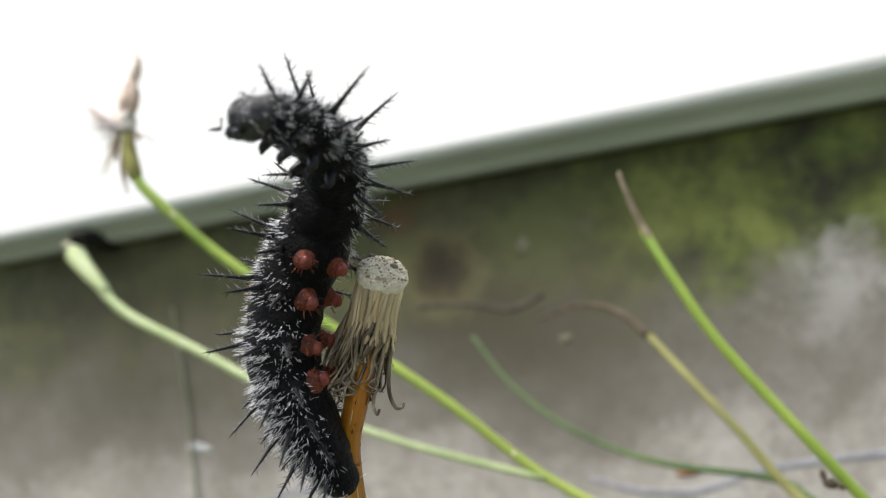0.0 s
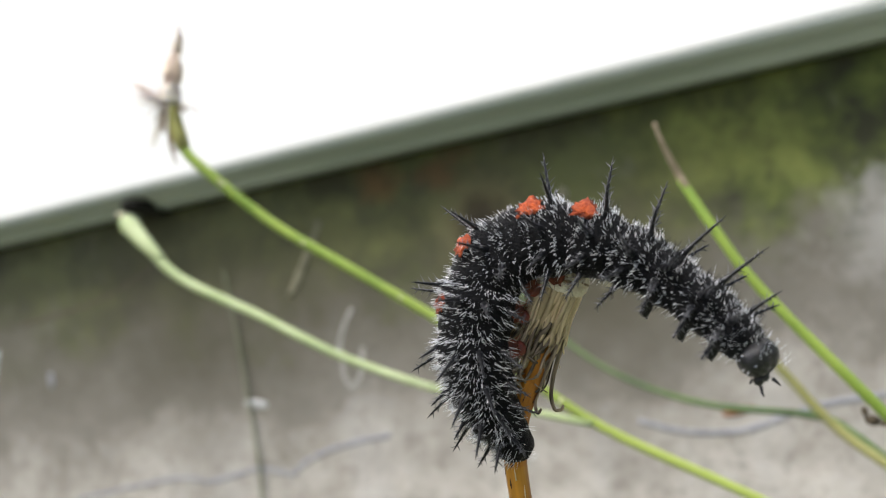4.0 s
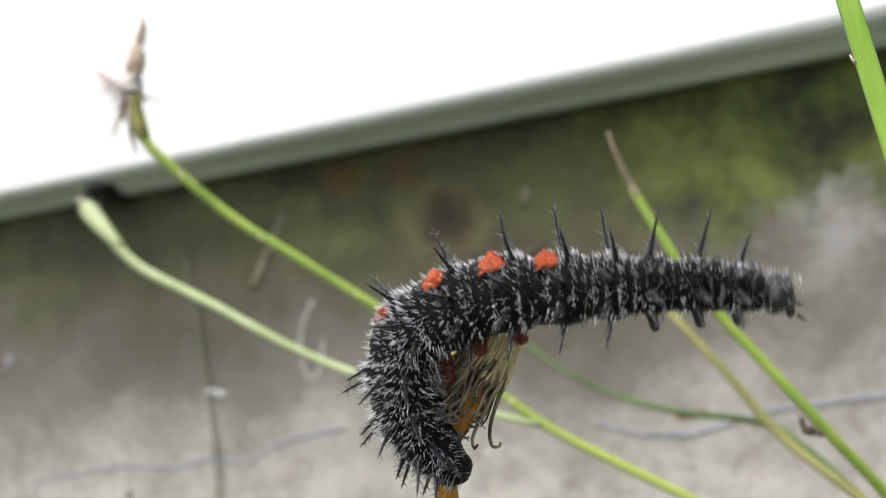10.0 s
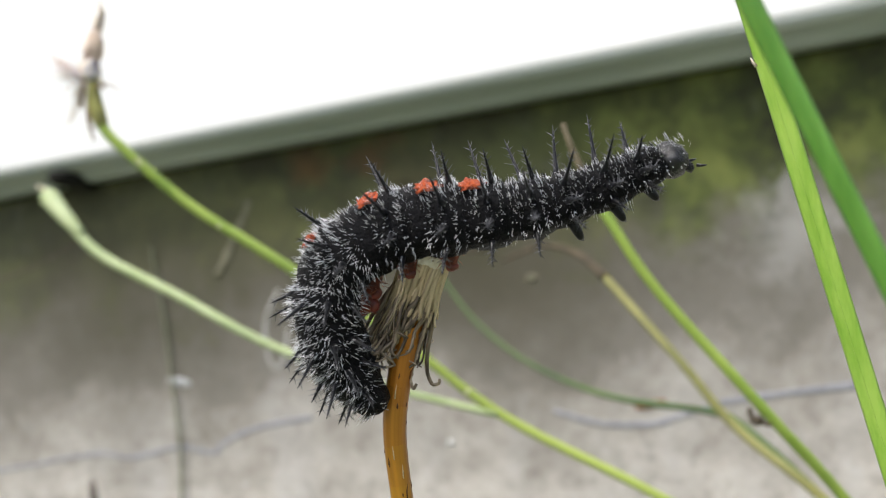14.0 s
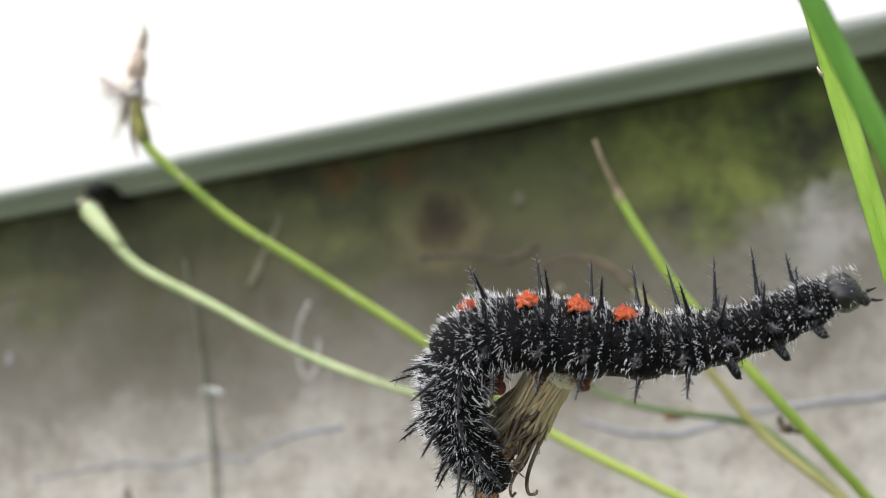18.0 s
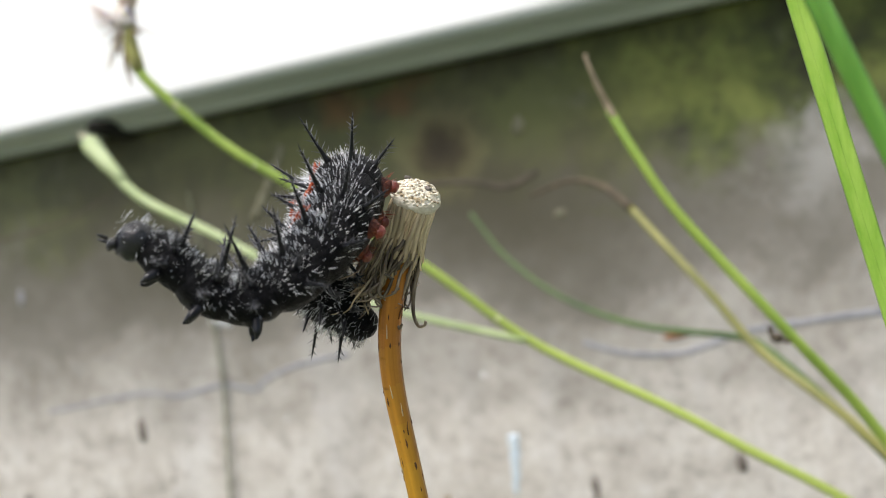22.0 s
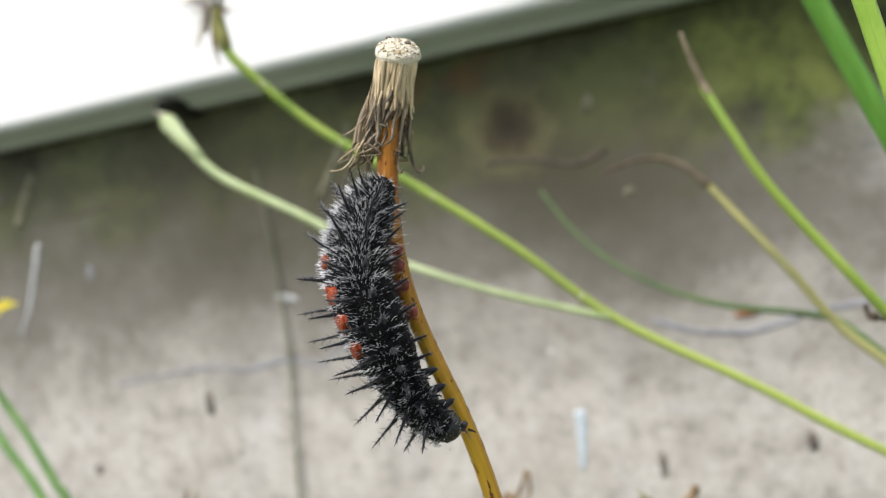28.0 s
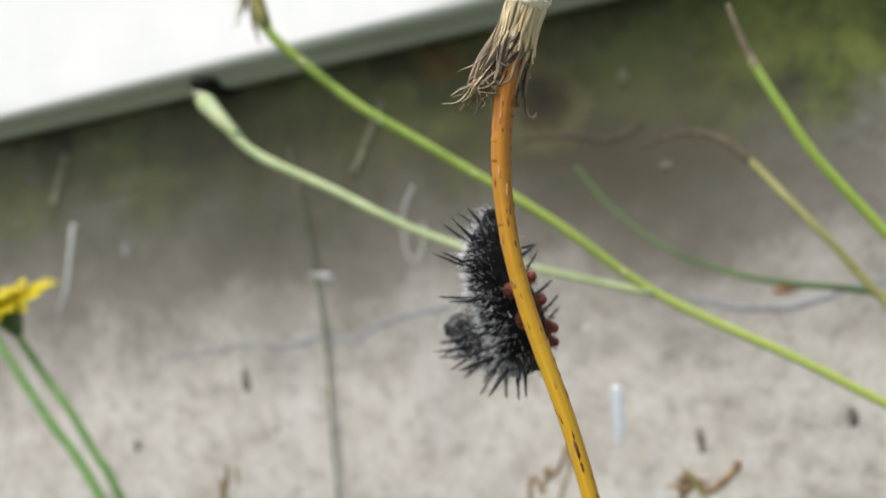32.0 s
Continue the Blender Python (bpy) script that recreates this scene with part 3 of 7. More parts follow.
def pointed_stem():
    root = (0.075, -0.10, 0.0)
    plant = thing("pointed_stem", root, "slender green stem with a dried brown tip", "stem", "wild flowers by the wall")
    stem_part(plant, "stem", [(-0.0290, -0.1378, 0.2530), (-0.0244, -0.1385, 0.2425), (-0.0171, -0.1362, 0.2280), (0.0009, -0.1302, 0.2011), (0.0145, -0.1210, 0.1797), (0.0324, -0.1116, 0.1432), (0.0582, -0.1031, 0.0791), root], 0.0010, 0.0013, M_GREEN)
    stem_part(plant, "dry_tip", [(-0.0317, -0.1413, 0.2639), (-0.0308, -0.1403, 0.2597), (-0.0295, -0.1386, 0.2550), (-0.0278, -0.1380, 0.2504)], 0.0004, 0.0009, M_BEIGETIP, "dried beige tip")
    bm = bmesh.new()
    blob(bm, Vector((-0.0317, -0.1413, 0.2642)) - Vector(root), (0.0006, 0.0006, 0.0007), 0.4, 1)
    part("tip_bead", bm, M_BEIGETIP, plant)
    bm = bmesh.new()
    blob(bm, Vector((-0.0295, -0.1386, 0.2550)) - Vector(root), (0.0005, 0.0005, 0.0009), 0.4, 1)
    part("node", bm, M_BROWN, plant)
    for dx, dz, w, h in ((0.0, 0.0, 0.0016, 0.0010), (0.0022, -0.0008, 0.0012, 0.0006), (-0.0010, 0.0016, 0.0006, 0.0012)):
        bm = bmesh.new()
        blob(bm, Vector((-0.0021 + dx, -0.1302, 0.2011 + dz)) - Vector(root), (w, 0.0009, h), 0.5, 2)
        part("withered_node", bm, M_DRYEND, plant, "brown withered node")


def leaning_stems():
    root = (0.09, -0.08, 0.0)
    plant = thing("yellowing_stem", root, "bent yellow-green stem withering to brown at its end", "stem", "wild flowers by the wall")
    stem_part(plant, "stem", [(-0.0419, -0.0580, 0.2380), (-0.0215, -0.0700, 0.2111), (-0.0091, -0.0750, 0.1934), (0.0120, -0.0850, 0.1733), (0.0446, -0.0850, 0.1306), (0.0752, -0.0820, 0.0705), root], 0.0011, 0.0014, M_YELLOWGREEN)
    stem_part(plant, "withered_end", [(-0.0788, -0.0300, 0.2478), (-0.0628, -0.0400, 0.2498), (-0.0504, -0.0500, 0.2457), (-0.0409, -0.0590, 0.2370)], 0.0005, 0.0013, M_DRYEND, "shrivelled brown end")
    root2 = (0.085, -0.085, 0.0)
    plant = thing("dark_green_stem", root2, "thin dark green stem arching close to the wall", "stem", "wild flowers by the wall")
    stem_part(plant, "stem", [(-0.1045, -0.0200, 0.2461), (-0.0924, -0.0250, 0.2297), (-0.0769, -0.0300, 0.2160), (-0.0602, -0.0350, 0.2066), (-0.0409, -0.0500, 0.2010), (-0.0166, -0.0600, 0.1968), (-0.0066, -0.0735, 0.1926),
                               (0.0136, -0.0810, 0.1702), (0.0448, -0.0830, 0.1274), (0.0722, -0.0840, 0.0705), root2], 0.0007, 0.0014, M_DARKGREEN)
    root3 = (-0.232, -0.004, 0.0)
    plant = thing("thin_grass", root3, "single thin grass stalk standing against the wall", "grass")
    stem_part(plant, "stalk", [(-0.2365, -0.0020, 0.2750), (-0.2350, -0.0020, 0.2628), (-0.2322, -0.0022, 0.2405), (-0.2305, -0.0022, 0.2160), (-0.2291, -0.0024, 0.1917), (-0.2307, -0.0026, 0.1579), (-0.2317, -0.0030, 0.1240), root3], 0.0004, 0.0008, M_SHADEGRASS)


def yellow_flower(root, points, head, size, seed, nod):
    plant = thing("yellow_flower", root, "yellow hawkweed flower on a green stalk by the wall", "wild flower", "yellow flowers")
    stem_part(plant, "stem", [*points, root], 0.0013, 0.0015, M_FLOWERSTEM, bulge=0.0)
    base, h = Vector(root), Vector(head)
    axis = Vector(nod).normalized()
    turn = axis.to_track_quat("Z", "Y").to_matrix()
    bm = bmesh.new()
    line = [h - base + axis * z for z in (-0.009, -0.006, -0.003, 0.0, 0.002)]
    tube(bm, line, [0.0014, 0.0030, 0.0044, 0.0050, 0.0042], 12, 0.06)
    part("calyx", bm, M_DARKGREEN, plant, "dark green calyx")
    rnd = random.Random(seed)
    for k in range(84):
        a, tier = k * 2.39996, k / 84
        out = size * (1.0 - 0.5 * tier) * rnd.uniform(0.85, 1.1)
        d = Vector((math.cos(a), math.sin(a), 0))
        line = [h - base + turn @ q for q in smooth_line([d * 0.0015, d * out * 0.55 + Vector((0, 0, 0.0025 + 0.003 * tier)), d * out + Vector((0, 0, 0.002 + 0.006 * tier + rnd.uniform(-0.002, 0.001)))], 3)]
        bm = bmesh.new()
        strip(bm, line, [0.0007, 0.0013, 0.0017, 0.0019, 0.0019, 0.0018, 0.0014][:len(line)], turn @ Vector((-math.sin(a), math.cos(a), 0)), 0.2)
        part("petal", bm, M_YELLOW, plant)


withered_flower()
pointed_stem()
leaning_stems()
yellow_flower((-0.185, -0.11, 0), [(-0.2853, -0.1100, 0.2098), (-0.2789, -0.1100, 0.2007), (-0.2648, -0.1100, 0.1825), (-0.2548, -0.1100, 0.1666), (-0.2480, -0.1100, 0.1554), (-0.2205, -0.1100, 0.0887)], (-0.2903, -0.1100, 0.2187), 0.0200, 4, (-0.15, -0.42, 1))
yellow_flower((-0.165, -0.13, 0), [(-0.2855, -0.1300, 0.2329), (-0.2713, -0.1300, 0.2095), (-0.2532, -0.1300, 0.1839), (-0.2359, -0.1300, 0.1606), (-0.2005, -0.1300, 0.0888)], (-0.2961, -0.1300, 0.2437), 0.0150, 9, (-0.6, 0.1, 1))


def dead_twigs():
    def twig(name, label, root, lines, buds, material):
        plant = thing(name, root, label, "dead plant", "dead plants at the wall foot")
        for pts, r0, r1 in lines:
            stem_part(plant, "twig", pts, r0, r1, material, sides=6)
        for c, r in buds:
            bm = bmesh.new()
            blob(bm, Vector(c) - Vector(root), r, 0.5, 2)
            part("seed_pod", bm, material, plant)
    twig("dead_stalk", "brown dead stalk with a pointed split tip", (-0.222, -0.09, 0), [([(-0.2177, -0.0900, 0.1589), (-0.2186, -0.0900, 0.1520), (-0.2208, -0.0900, 0.1460), (-0.2224, -0.0900, 0.0686), (-0.222, -0.09, 0)], 0.0006, 0.0020)],
         [((-0.2139, -0.0900, 0.1549), (0.0008, 0.0006, 0.0030))], M_BROWN)
    twig("dead_twig", "curled brown twig with a round seed pod", (-0.105, -0.09, 0), [([(-0.1007, -0.0900, 0.1467), (-0.0964, -0.0900, 0.1559), (-0.0966, -0.0900, 0.1620), (-0.0996, -0.0900, 0.1558), (-0.1049, -0.0900, 0.1514), (-0.1095, -0.0900, 0.1458), (-0.1081, -0.0900, 0.0694), (-0.105, -0.09, 0)], 0.0005, 0.0010)],
         [((-0.1031, -0.0900, 0.1549), (0.0015, 0.0014, 0.0014)), ((-0.1056, -0.0900, 0.1497), (0.0012, 0.0010, 0.0014))], M_BROWN)
    lines = [([(-0.0500, -0.0900, 0.1557), (-0.0533, -0.0900, 0.1525), (-0.0586, -0.0900, 0.1488), (-0.0655, -0.0900, 0.1478), (-0.0660, -0.0900, 0.0696), (-0.06, -0.09, 0)], 0.0012, 0.0009)]
    rnd = random.Random(8)
    for k in range(14):
        a = rnd.uniform(0, math.pi)
        lines.append(([(-0.0638, -0.0900, 0.1498), (-0.0635 + 0.003 * math.cos(a), -0.09 + rnd.uniform(-0.002, 0.002), 0.1505 + 0.002 * math.sin(a)), (-0.0635 + 0.006 * math.cos(a), -0.09 + rnd.uniform(-0.003, 0.003), 0.1500 + 0.0035 * math.sin(a))], 0.0005, 0.0002))
    twig("dead_flower", "dried grey-brown flower remains on a forked twig", (-0.06, -0.09, 0), lines, [((-0.0501, -0.0900, 0.1562), (0.0012, 0.0012, 0.0010)), ((-0.0643, -0.0900, 0.1498), (0.0022, 0.0018, 0.0014))], M_BROWN)
    plant = thing("thin_shoot", (-0.055, -0.095, 0), "thin yellow-green shoot at the foot of the wall", "stem")
    stem_part(plant, "shoot", [(-0.0641, -0.0950, 0.1575), (-0.0603, -0.0950, 0.1513), (-0.0567, -0.0950, 0.1297), (-0.055, -0.095, 0)], 0.0003, 0.0008, M_YELLOWGREEN)


dead_twigs()


# ---- two grass blades near the viewer, swaying ----
def grass_blade(name, label, root, aim, length, width, material, bow):
    blade = thing(name, root, label, "grass", "near grass blades")
    d = (Vector(aim) - Vector(root)).normalized()
    side = d.cross(Vector((0.3, 1, 0.1))).normalized()
    line = [d * (length * i / 24) + side * bow * math.sin(math.pi * i / 24) for i in range(25)]
    up = side.cross(d)
    bm = bmesh.new()
    rows, n = [], 13
    for i, c in enumerate(line):
        w = width * (1 if i < 16 else 1 - ((i - 16) / 8.4) ** 2)
        front = [c + side * w * (2 * k / (n - 1) - 1) + up * w * (0.22 * (2 * k / (n - 1) - 1) ** 2 + (0.02 if k % 2 else 0.0)) for k in range(n)]
        back = [q - up * width * 0.12 for q in reversed(front[1:-1])]
        rows.append([bm.verts.new(q) for q in front + back])
    for a, b in zip(rows, rows[1:]):
        for k in range(len(a)):
            bm.faces.new((a[k], a[(k + 1) % len(a)], b[(k + 1) % len(a)], b[k]))
    bm.faces.new(list(reversed(rows[0])))
    bm.faces.new(rows[-1])
    bmesh.ops.recalc_face_normals(bm, faces=bm.faces)
    part("leaf", bm, material, blade)
    bm = bmesh.new()
    tube(bm, [c - up * width * 0.10 for c in line], taper(len(line), width * 0.12, width * 0.02), 5)
    part("midrib", bm, material, blade)
    return blade


NEAR_AIM, FAR_AIM = Vector((0.0081, -0.2592, 0.2364)), Vector((0.0088, -0.2256, 0.2423))
NEAR_ROOT, FAR_ROOT = Vector((NEAR_AIM.x + 0.074, NEAR_AIM.y + 0.020, 0.0)), Vector((FAR_AIM.x + 0.038, FAR_AIM.y + 0.045, 0.0))
bright_blade = grass_blade("grass_blade", "bright green ribbed grass blade leaning over", FAR_ROOT, FAR_AIM, 0.345, 0.0012, M_GRASS, 0.0)
nick_way = (FAR_AIM - FAR_ROOT).normalized()
nick_side = nick_way.cross(Vector((0.3, 1, 0.1))).normalized()
nick_at = nick_way * ((FAR_AIM - FAR_ROOT).length + 0.0065)
sign = -1 if nick_side.x > 0 else 1
bm = bmesh.new()
strip(bm, [nick_at + nick_side * sign * 0.0010 - nick_way * 0.0002, nick_at + nick_side * sign * 0.0012 + nick_way * 0.0003, nick_at + nick_side * sign * 0.0013 + nick_way * 0.0009], [0.0002, 0.00016, 0.00006], nick_way, 0.1)
part("torn_edge", bm, M_BUD, bright_blade, "dry torn nick")
dark_blade = grass_blade("grass_blade", "dark green broad grass blade close to the viewer", NEAR_ROOT, NEAR_AIM, 0.36, 0.00085, M_GRASSDARK, 0.0)


# ---- dried dandelion: head and stalk pieces ----
STALK_BASE = Vector((-0.035, -0.215, 0.0))
dandelion = thing("dried_dandelion", STALK_BASE, "dried dandelion with a bare cream head and an orange stalk", "wild flower")


def dandelion_head():
    bm = bmesh.new()
    tip = Matrix.Rotation(radians(24), 3, "X") @ Matrix.Rotation(radians(8), 3, "Y")
    bmesh.ops.create_icosphere(bm, subdivisions=4, radius=1.0)
    for v in bm.verts:
        c = v.co.copy()
        k = 1 + 0.05 * noise.noise(c * 3) + 0.045 * noise.noise(c * 11)
        h = 1.5 if c.z > 0 else 2.6
        flat = 1.0 if c.z > -0.2 else 1.0 - 0.5 * (-c.z - 0.2)
        v.co = tip @ (Vector((c.x * 2.75 * k * flat, c.y * 2.75 * k * flat, c.z * h * k)) * 0.001)
    head = part("flower_head", bm, M_CREAM, dandelion, "bare pitted cream seed base")
    rnd = random.Random(11)
    for k in range(150):
        a, r = k * 2.39996 + rnd.uniform(-0.2, 0.2), 2.6 * math.sqrt((k + 0.5) / 150)
        z = 1.5 * math.sqrt(max(0.0, 1 - (r / 2.75) ** 2))
        pit = k % 3 == 0
        w = rnd.uniform(0.00012, 0.00022) if pit else rnd.uniform(0.00016, 0.00028)
        bm = bmesh.new()
        blob(bm, tip @ Vector((r * math.cos(a) * 0.001, r * math.sin(a) * 0.001, z * 0.001 + (0.00002 if pit else -0.00002))), (w, w * rnd.uniform(0.7, 1.2), w * 0.7), 0.5, 1)
        part("seed_pit" if pit else "seed_scar", bm, M_SEEDPIT if pit else M_CREAM, head)
    for a, r in ((2.6, 2.2), (0.4, 1.0)):
        bm = bmesh.new()
        blob(bm, tip @ Vector((r * math.cos(a) * 0.001, r * math.sin(a) * 0.001, 0.00108 if r > 2 else 0.0014)), (0.00042, 0.00042, 0.0003), 0.3, 2)
        part("hole", bm, M_PIT, head, "small dark hole")

    def strand(name, angle, top, length, spread, curl, width, material, wave):
        """One dried bract: from the rim of the cap down, out and curled at its end."""
        pts = [(2.35 if top > -1.5 else 1.9, 0, top)]
        for u in (0.25, 0.5, 0.75, 0.9, 1.0):
            pts.append((2.65 - 0.75 * u + spread * u * u + curl * max(0, u - 0.7) * 3 + rnd.uniform(-wave, wave) * u, rnd.uniform(-wave, wave) * u * 1.6, top - length * u + abs(curl) * 1.2 * max(0, u - 0.85) * 3))
        line = [Matrix.Rotation(radians(angle), 3, "Z") @ q * 0.001 for q in smooth_line(pts, 3)]
        for q in line:
            q.x += 0.05 * (q.z - top * 0.001)
        n = len(line)
        bm = bmesh.new()
        strip(bm, line, [width * (0.8 + 0.3 * math.sin(3 * i / n)) * (1 - 0.6 * (i / (n - 1)) ** 2) * 0.001 for i in range(n)], Matrix.Rotation(radians(angle), 3, "Z") @ Vector((0.25 * rnd.uniform(-1, 1), 1, 0)), rnd.uniform(0.1, 0.6))
        part(name, bm, material, head)

    def lean(angle):
        """1 on the side where the withered bracts hang longest, 0 opposite."""
        return 0.5 - 0.5 * math.cos(radians(angle + 15))
    for k in range(66):
        a = k * 360 / 66 + rnd.uniform(-4, 4)
        strand("bract", a, rnd.uniform(-0.1, 0.35), rnd.uniform(5.8, 7.6) + 1.2 * lean(a), rnd.uniform(-0.2, 0.3) + 0.5 * lean(a) + 1.0 * max(0.0, math.cos(radians(a))), rnd.uniform(-0.3, 0.3), rnd.uniform(0.30, 0.52), M_STRAW, 0.14)
    for k in range(30):
        a = k * 137.5
        strand("bract", a, -0.6, rnd.uniform(6.5, 8.5) + 1.2 * lean(a), rnd.uniform(-0.3, 0.2), rnd.uniform(-0.4, 0.4), rnd.uniform(0.18, 0.3), M_STRAW if k % 3 else M_WITHER, 0.3)
    for k in range(74):
        a = k * 137.5 if k % 3 else 190 + rnd.gauss(0, 60)
        w = lean(a)
        strand("withered_bract", a, rnd.uniform(-5.6, -3.4), rnd.uniform(4.5, 7.8) + 3.4 * w, rnd.uniform(-0.4, 0.6) + rnd.uniform(0, 3.2) * w, rnd.gauss(0, 0.8) + 0.3 * w, rnd.uniform(0.14, 0.34), M_WITHER if k % 6 else M_STRAW, 0.75)
    # a few long ones hang free, one ends in a hook
    for a, pts, w in ((20, [(2.4, 0, -5), (2.6, 0, -9), (3.2, 0, -12), (4.2, 0.2, -13.6), (4.9, 0.2, -13.4), (4.9, 0.2, -12.9)], 0.2),
                      (175, [(2.4, 0, -4), (3.6, 0.2, -7), (4.4, 0, -9.5), (4.6, 0, -11.5)], 0.24), (195, [(2.4, 0, -4), (3.2, 0.2, -7.5), (3.4, 0.4, -10), (3.3, 0.6, -12.2)], 0.24),
                      (150, [(2.4, 0, -4), (3.4, 0, -6.5), (4.6, 0, -8), (5.0, 0, -10)], 0.2), (340, [(2.3, 0, -6), (2.2, 0, -10), (2.3, 0, -13), (3.1, 0, -14), (3.3, 0, -13.4)], 0.18)):
        bm = bmesh.new()
        line = [q * 0.001 for q in smooth_line(pts, 4)]
        tube(bm, line, taper(len(line), w * 0.0013, w * 0.0008), 5)
        b = part("hanging_bract", bm, M_WITHER, head, "long shrivelled hanging bract")
        b.matrix_basis = pose(0, 0, 0, 0, 0, a)
    return head


HEAD = dandelion_head()
STALK_AT = [0.006 + 0.0011 * i for i in range(68)] + [0.0850 + 0.012 * i for i in range(13)]


def girth_at(s):
    """The stalk thins from under the head downwards."""
    return float(np.interp(s, [0.010, 0.034, 0.09], [1.0, 0.82, 0.8]))


def girth(i):
    return girth_at(STALK_AT[i])


def stalk_mesh(half, at):
    bm = bmesh.new()
    steps = (-1.0, -0.6, -0.2, 0.2, 0.6, 1.0)
    tube(bm, [Vector((0, 0, half * u)) for u in steps], [0.00131 * girth_at(at - half * u) * (0.985 if abs(u) == 1 else 1.0) for u in steps], 18, 0.035)
    me = bpy.data.meshes.new("stalk_piece")
    bm.to_mesh(me)
    bm.free()
    return me


STALK = []
for i, run in enumerate(STALK_AT):
    STALK.append(piece("stalk_piece", stalk_mesh(0.00095 if i < 68 else 0.0072, run), M_STALK[min(7, max(0, (i - 6) // 4))], dandelion))
rnd = random.Random(21)
for i in range(2, 34):
    for k in range(3 if i < 14 else 2):
        a, h = rnd.uniform(0, 6.28), rnd.uniform(0.0005, 0.0015)
        w = rnd.uniform(0.00006, 0.00014)
        z0 = rnd.uniform(-0.001, 0.0005)
        bm = bmesh.new()
        line = [Vector((math.cos(a) * r * girth(2 * i), math.sin(a) * r * girth(2 * i), z0 + h * u)) for u, r in ((0, 0.00124), (0.4, 0.00129), (1, 0.00126))]
        tube(bm, line, [w * 0.3, w, w * 0.2], 5)
        part("dark_streak", bm, M_SCAR, STALK[2 * i])
    if i % 2 or i < 10:
        a = rnd.uniform(0, 6.28)
        bm = bmesh.new()
        line = [Vector((math.cos(a) * r * girth(2 * i), math.sin(a) * r * girth(2 * i), u)) for u, r in ((-0.0008, 0.00125), (0.0, 0.00138), (0.0008, 0.00150 + rnd.uniform(0, 0.0003)))]
        tube(bm, line, [0.00009, 0.00007, 0.00002], 4)
        part("peeling_fibre", bm, M_STRAW if i % 3 else M_SCAR, STALK[2 * i])
for i, a, w, h in ((6, 2.4, 0.0003, 0.0007), (8, 2.6, 0.0004, 0.0009), (9, 2.9, 0.0003, 0.0005), (11, -0.6, 0.0003, 0.0005), (14, 3.0, 0.00025, 0.0006), (17, 2.0, 0.0003, 0.0005),
                   (20, 0.3, 0.0003, 0.0008), (23, -1.2, 0.0004, 0.0014), (24, -1.2, 0.0003, 0.0008), (27, 2.0, 0.0002, 0.0004), (30, -1.4, 0.0003, 0.0007), (32, -1.0, 0.0004, 0.0009)):
    z = 0.0
    bm = bmesh.new()
    blob(bm, (0.00122 * girth(2 * i) * math.cos(a), 0.00122 * girth(2 * i) * math.sin(a), z), (w * 0.55, w * 0.55, h), 0.5, 2)
    part("brown_scar", bm, M_SCAR, STALK[2 * i])


# ---- caterpillar ----
BUG_BASE = Vector((-0.045, -0.235, 0.2))
caterpillar = thing("caterpillar", BUG_BASE, "black spiny caterpillar with red spots clinging to the dried stalk", "caterpillar")
RADII = [2.3, 3.2, 3.85, 4.25, 4.4, 4.35, 4.2, 3.85, 3.4, 3.0, 2.75, 2.35]   # tail to neck, in mm
SEGMENTS = len(RADII)
SPACING = [0.55, 0.6, 0.75, 1.1, 1.2, 1.2, 1.1, 1.0, 0.95, 0.95, 0.9, 0.85]
HALF = 3.1


def spine_mesh(length):
    """A stiff black spine along +z."""
    bm = bmesh.new()
    line = [Vector((0.02 * length * math.sin(2 * u) * 0.001, 0, length * u * 0.001)) for u in (0, 0.12, 0.3, 0.55, 0.8, 1.0)]
    tube(bm, line, [0.00050, 0.00031, 0.00021, 0.00015, 0.00010, 0.00002], 8)
    me = bpy.data.meshes.new("spine")
    bm.to_mesh(me)
    bm.free()
    return me


SPINE_LONG = (2.6, 3.8, 4.9, 5.8)
SPINES = [spine_mesh(n) for n in SPINE_LONG]


def spines_of(i, r):
    """Kind and pose of each spine on segment i."""
    out = []
    front = i >= 9
    angles = (-105, -70, -36, 36, 70, 105) if front else (-112, -78, -44, 0, 44, 78, 112) if i > 0 else (-80, -40, 40, 80)
    for a in angles:
        long = 3 if front and abs(a) < 40 and i < 11 else 1 if front and abs(a) < 90 else 0 if front else 3 if abs(a) < 75 and i >= 5 else 2 if abs(a) < 90 else 1
        if i == 0:
            long = min(long, 1)
        if a == 0:
            long = 0 if i < 4 else 1
        tilt = 14 if front else (-8 if i > 3 else -28)
        y = 0.0008 if a == 0 else 0.0
        out.append((long, Matrix.Rotation(radians(a), 4, "Y") @ Matrix.Translation((0, y, r * 0.00093)) @ Matrix.Rotation(radians(-tilt), 4, "X")))
    return out


def bristles(i, r, seed):
    """Side bristles that stand off the spines of a segment."""
    rnd = random.Random(seed)
    verts, faces = [], []
    for long, m in spines_of(i, r):
        for k in range(17):
            u, a = 0.10 + 0.78 * k / 17, k * 2.4 + rnd.uniform(-0.4, 0.4)
            o = Vector((0, 0, SPINE_LONG[long] * u * 0.001))
            e = o + Vector((math.cos(a), math.sin(a), 0.75)) * 0.0011 * rnd.uniform(0.6, 1.15) * (1.1 - 0.6 * u)
            n = len(verts)
            d = (e - o).normalized()
            s = d.orthogonal().normalized()
            q = d.cross(s)
            for g in (0, 2.094, 4.189):
                verts.append(m @ (o + (s * math.cos(g) + q * math.sin(g)) * 0.00008))
            verts.append(m @ e)
            faces += [(n, n + 1, n + 3), (n + 1, n + 2, n + 3), (n + 2, n, n + 3)]
    me = bpy.data.meshes.new("bristles")
    me.from_pydata(verts, [], faces)
    return me


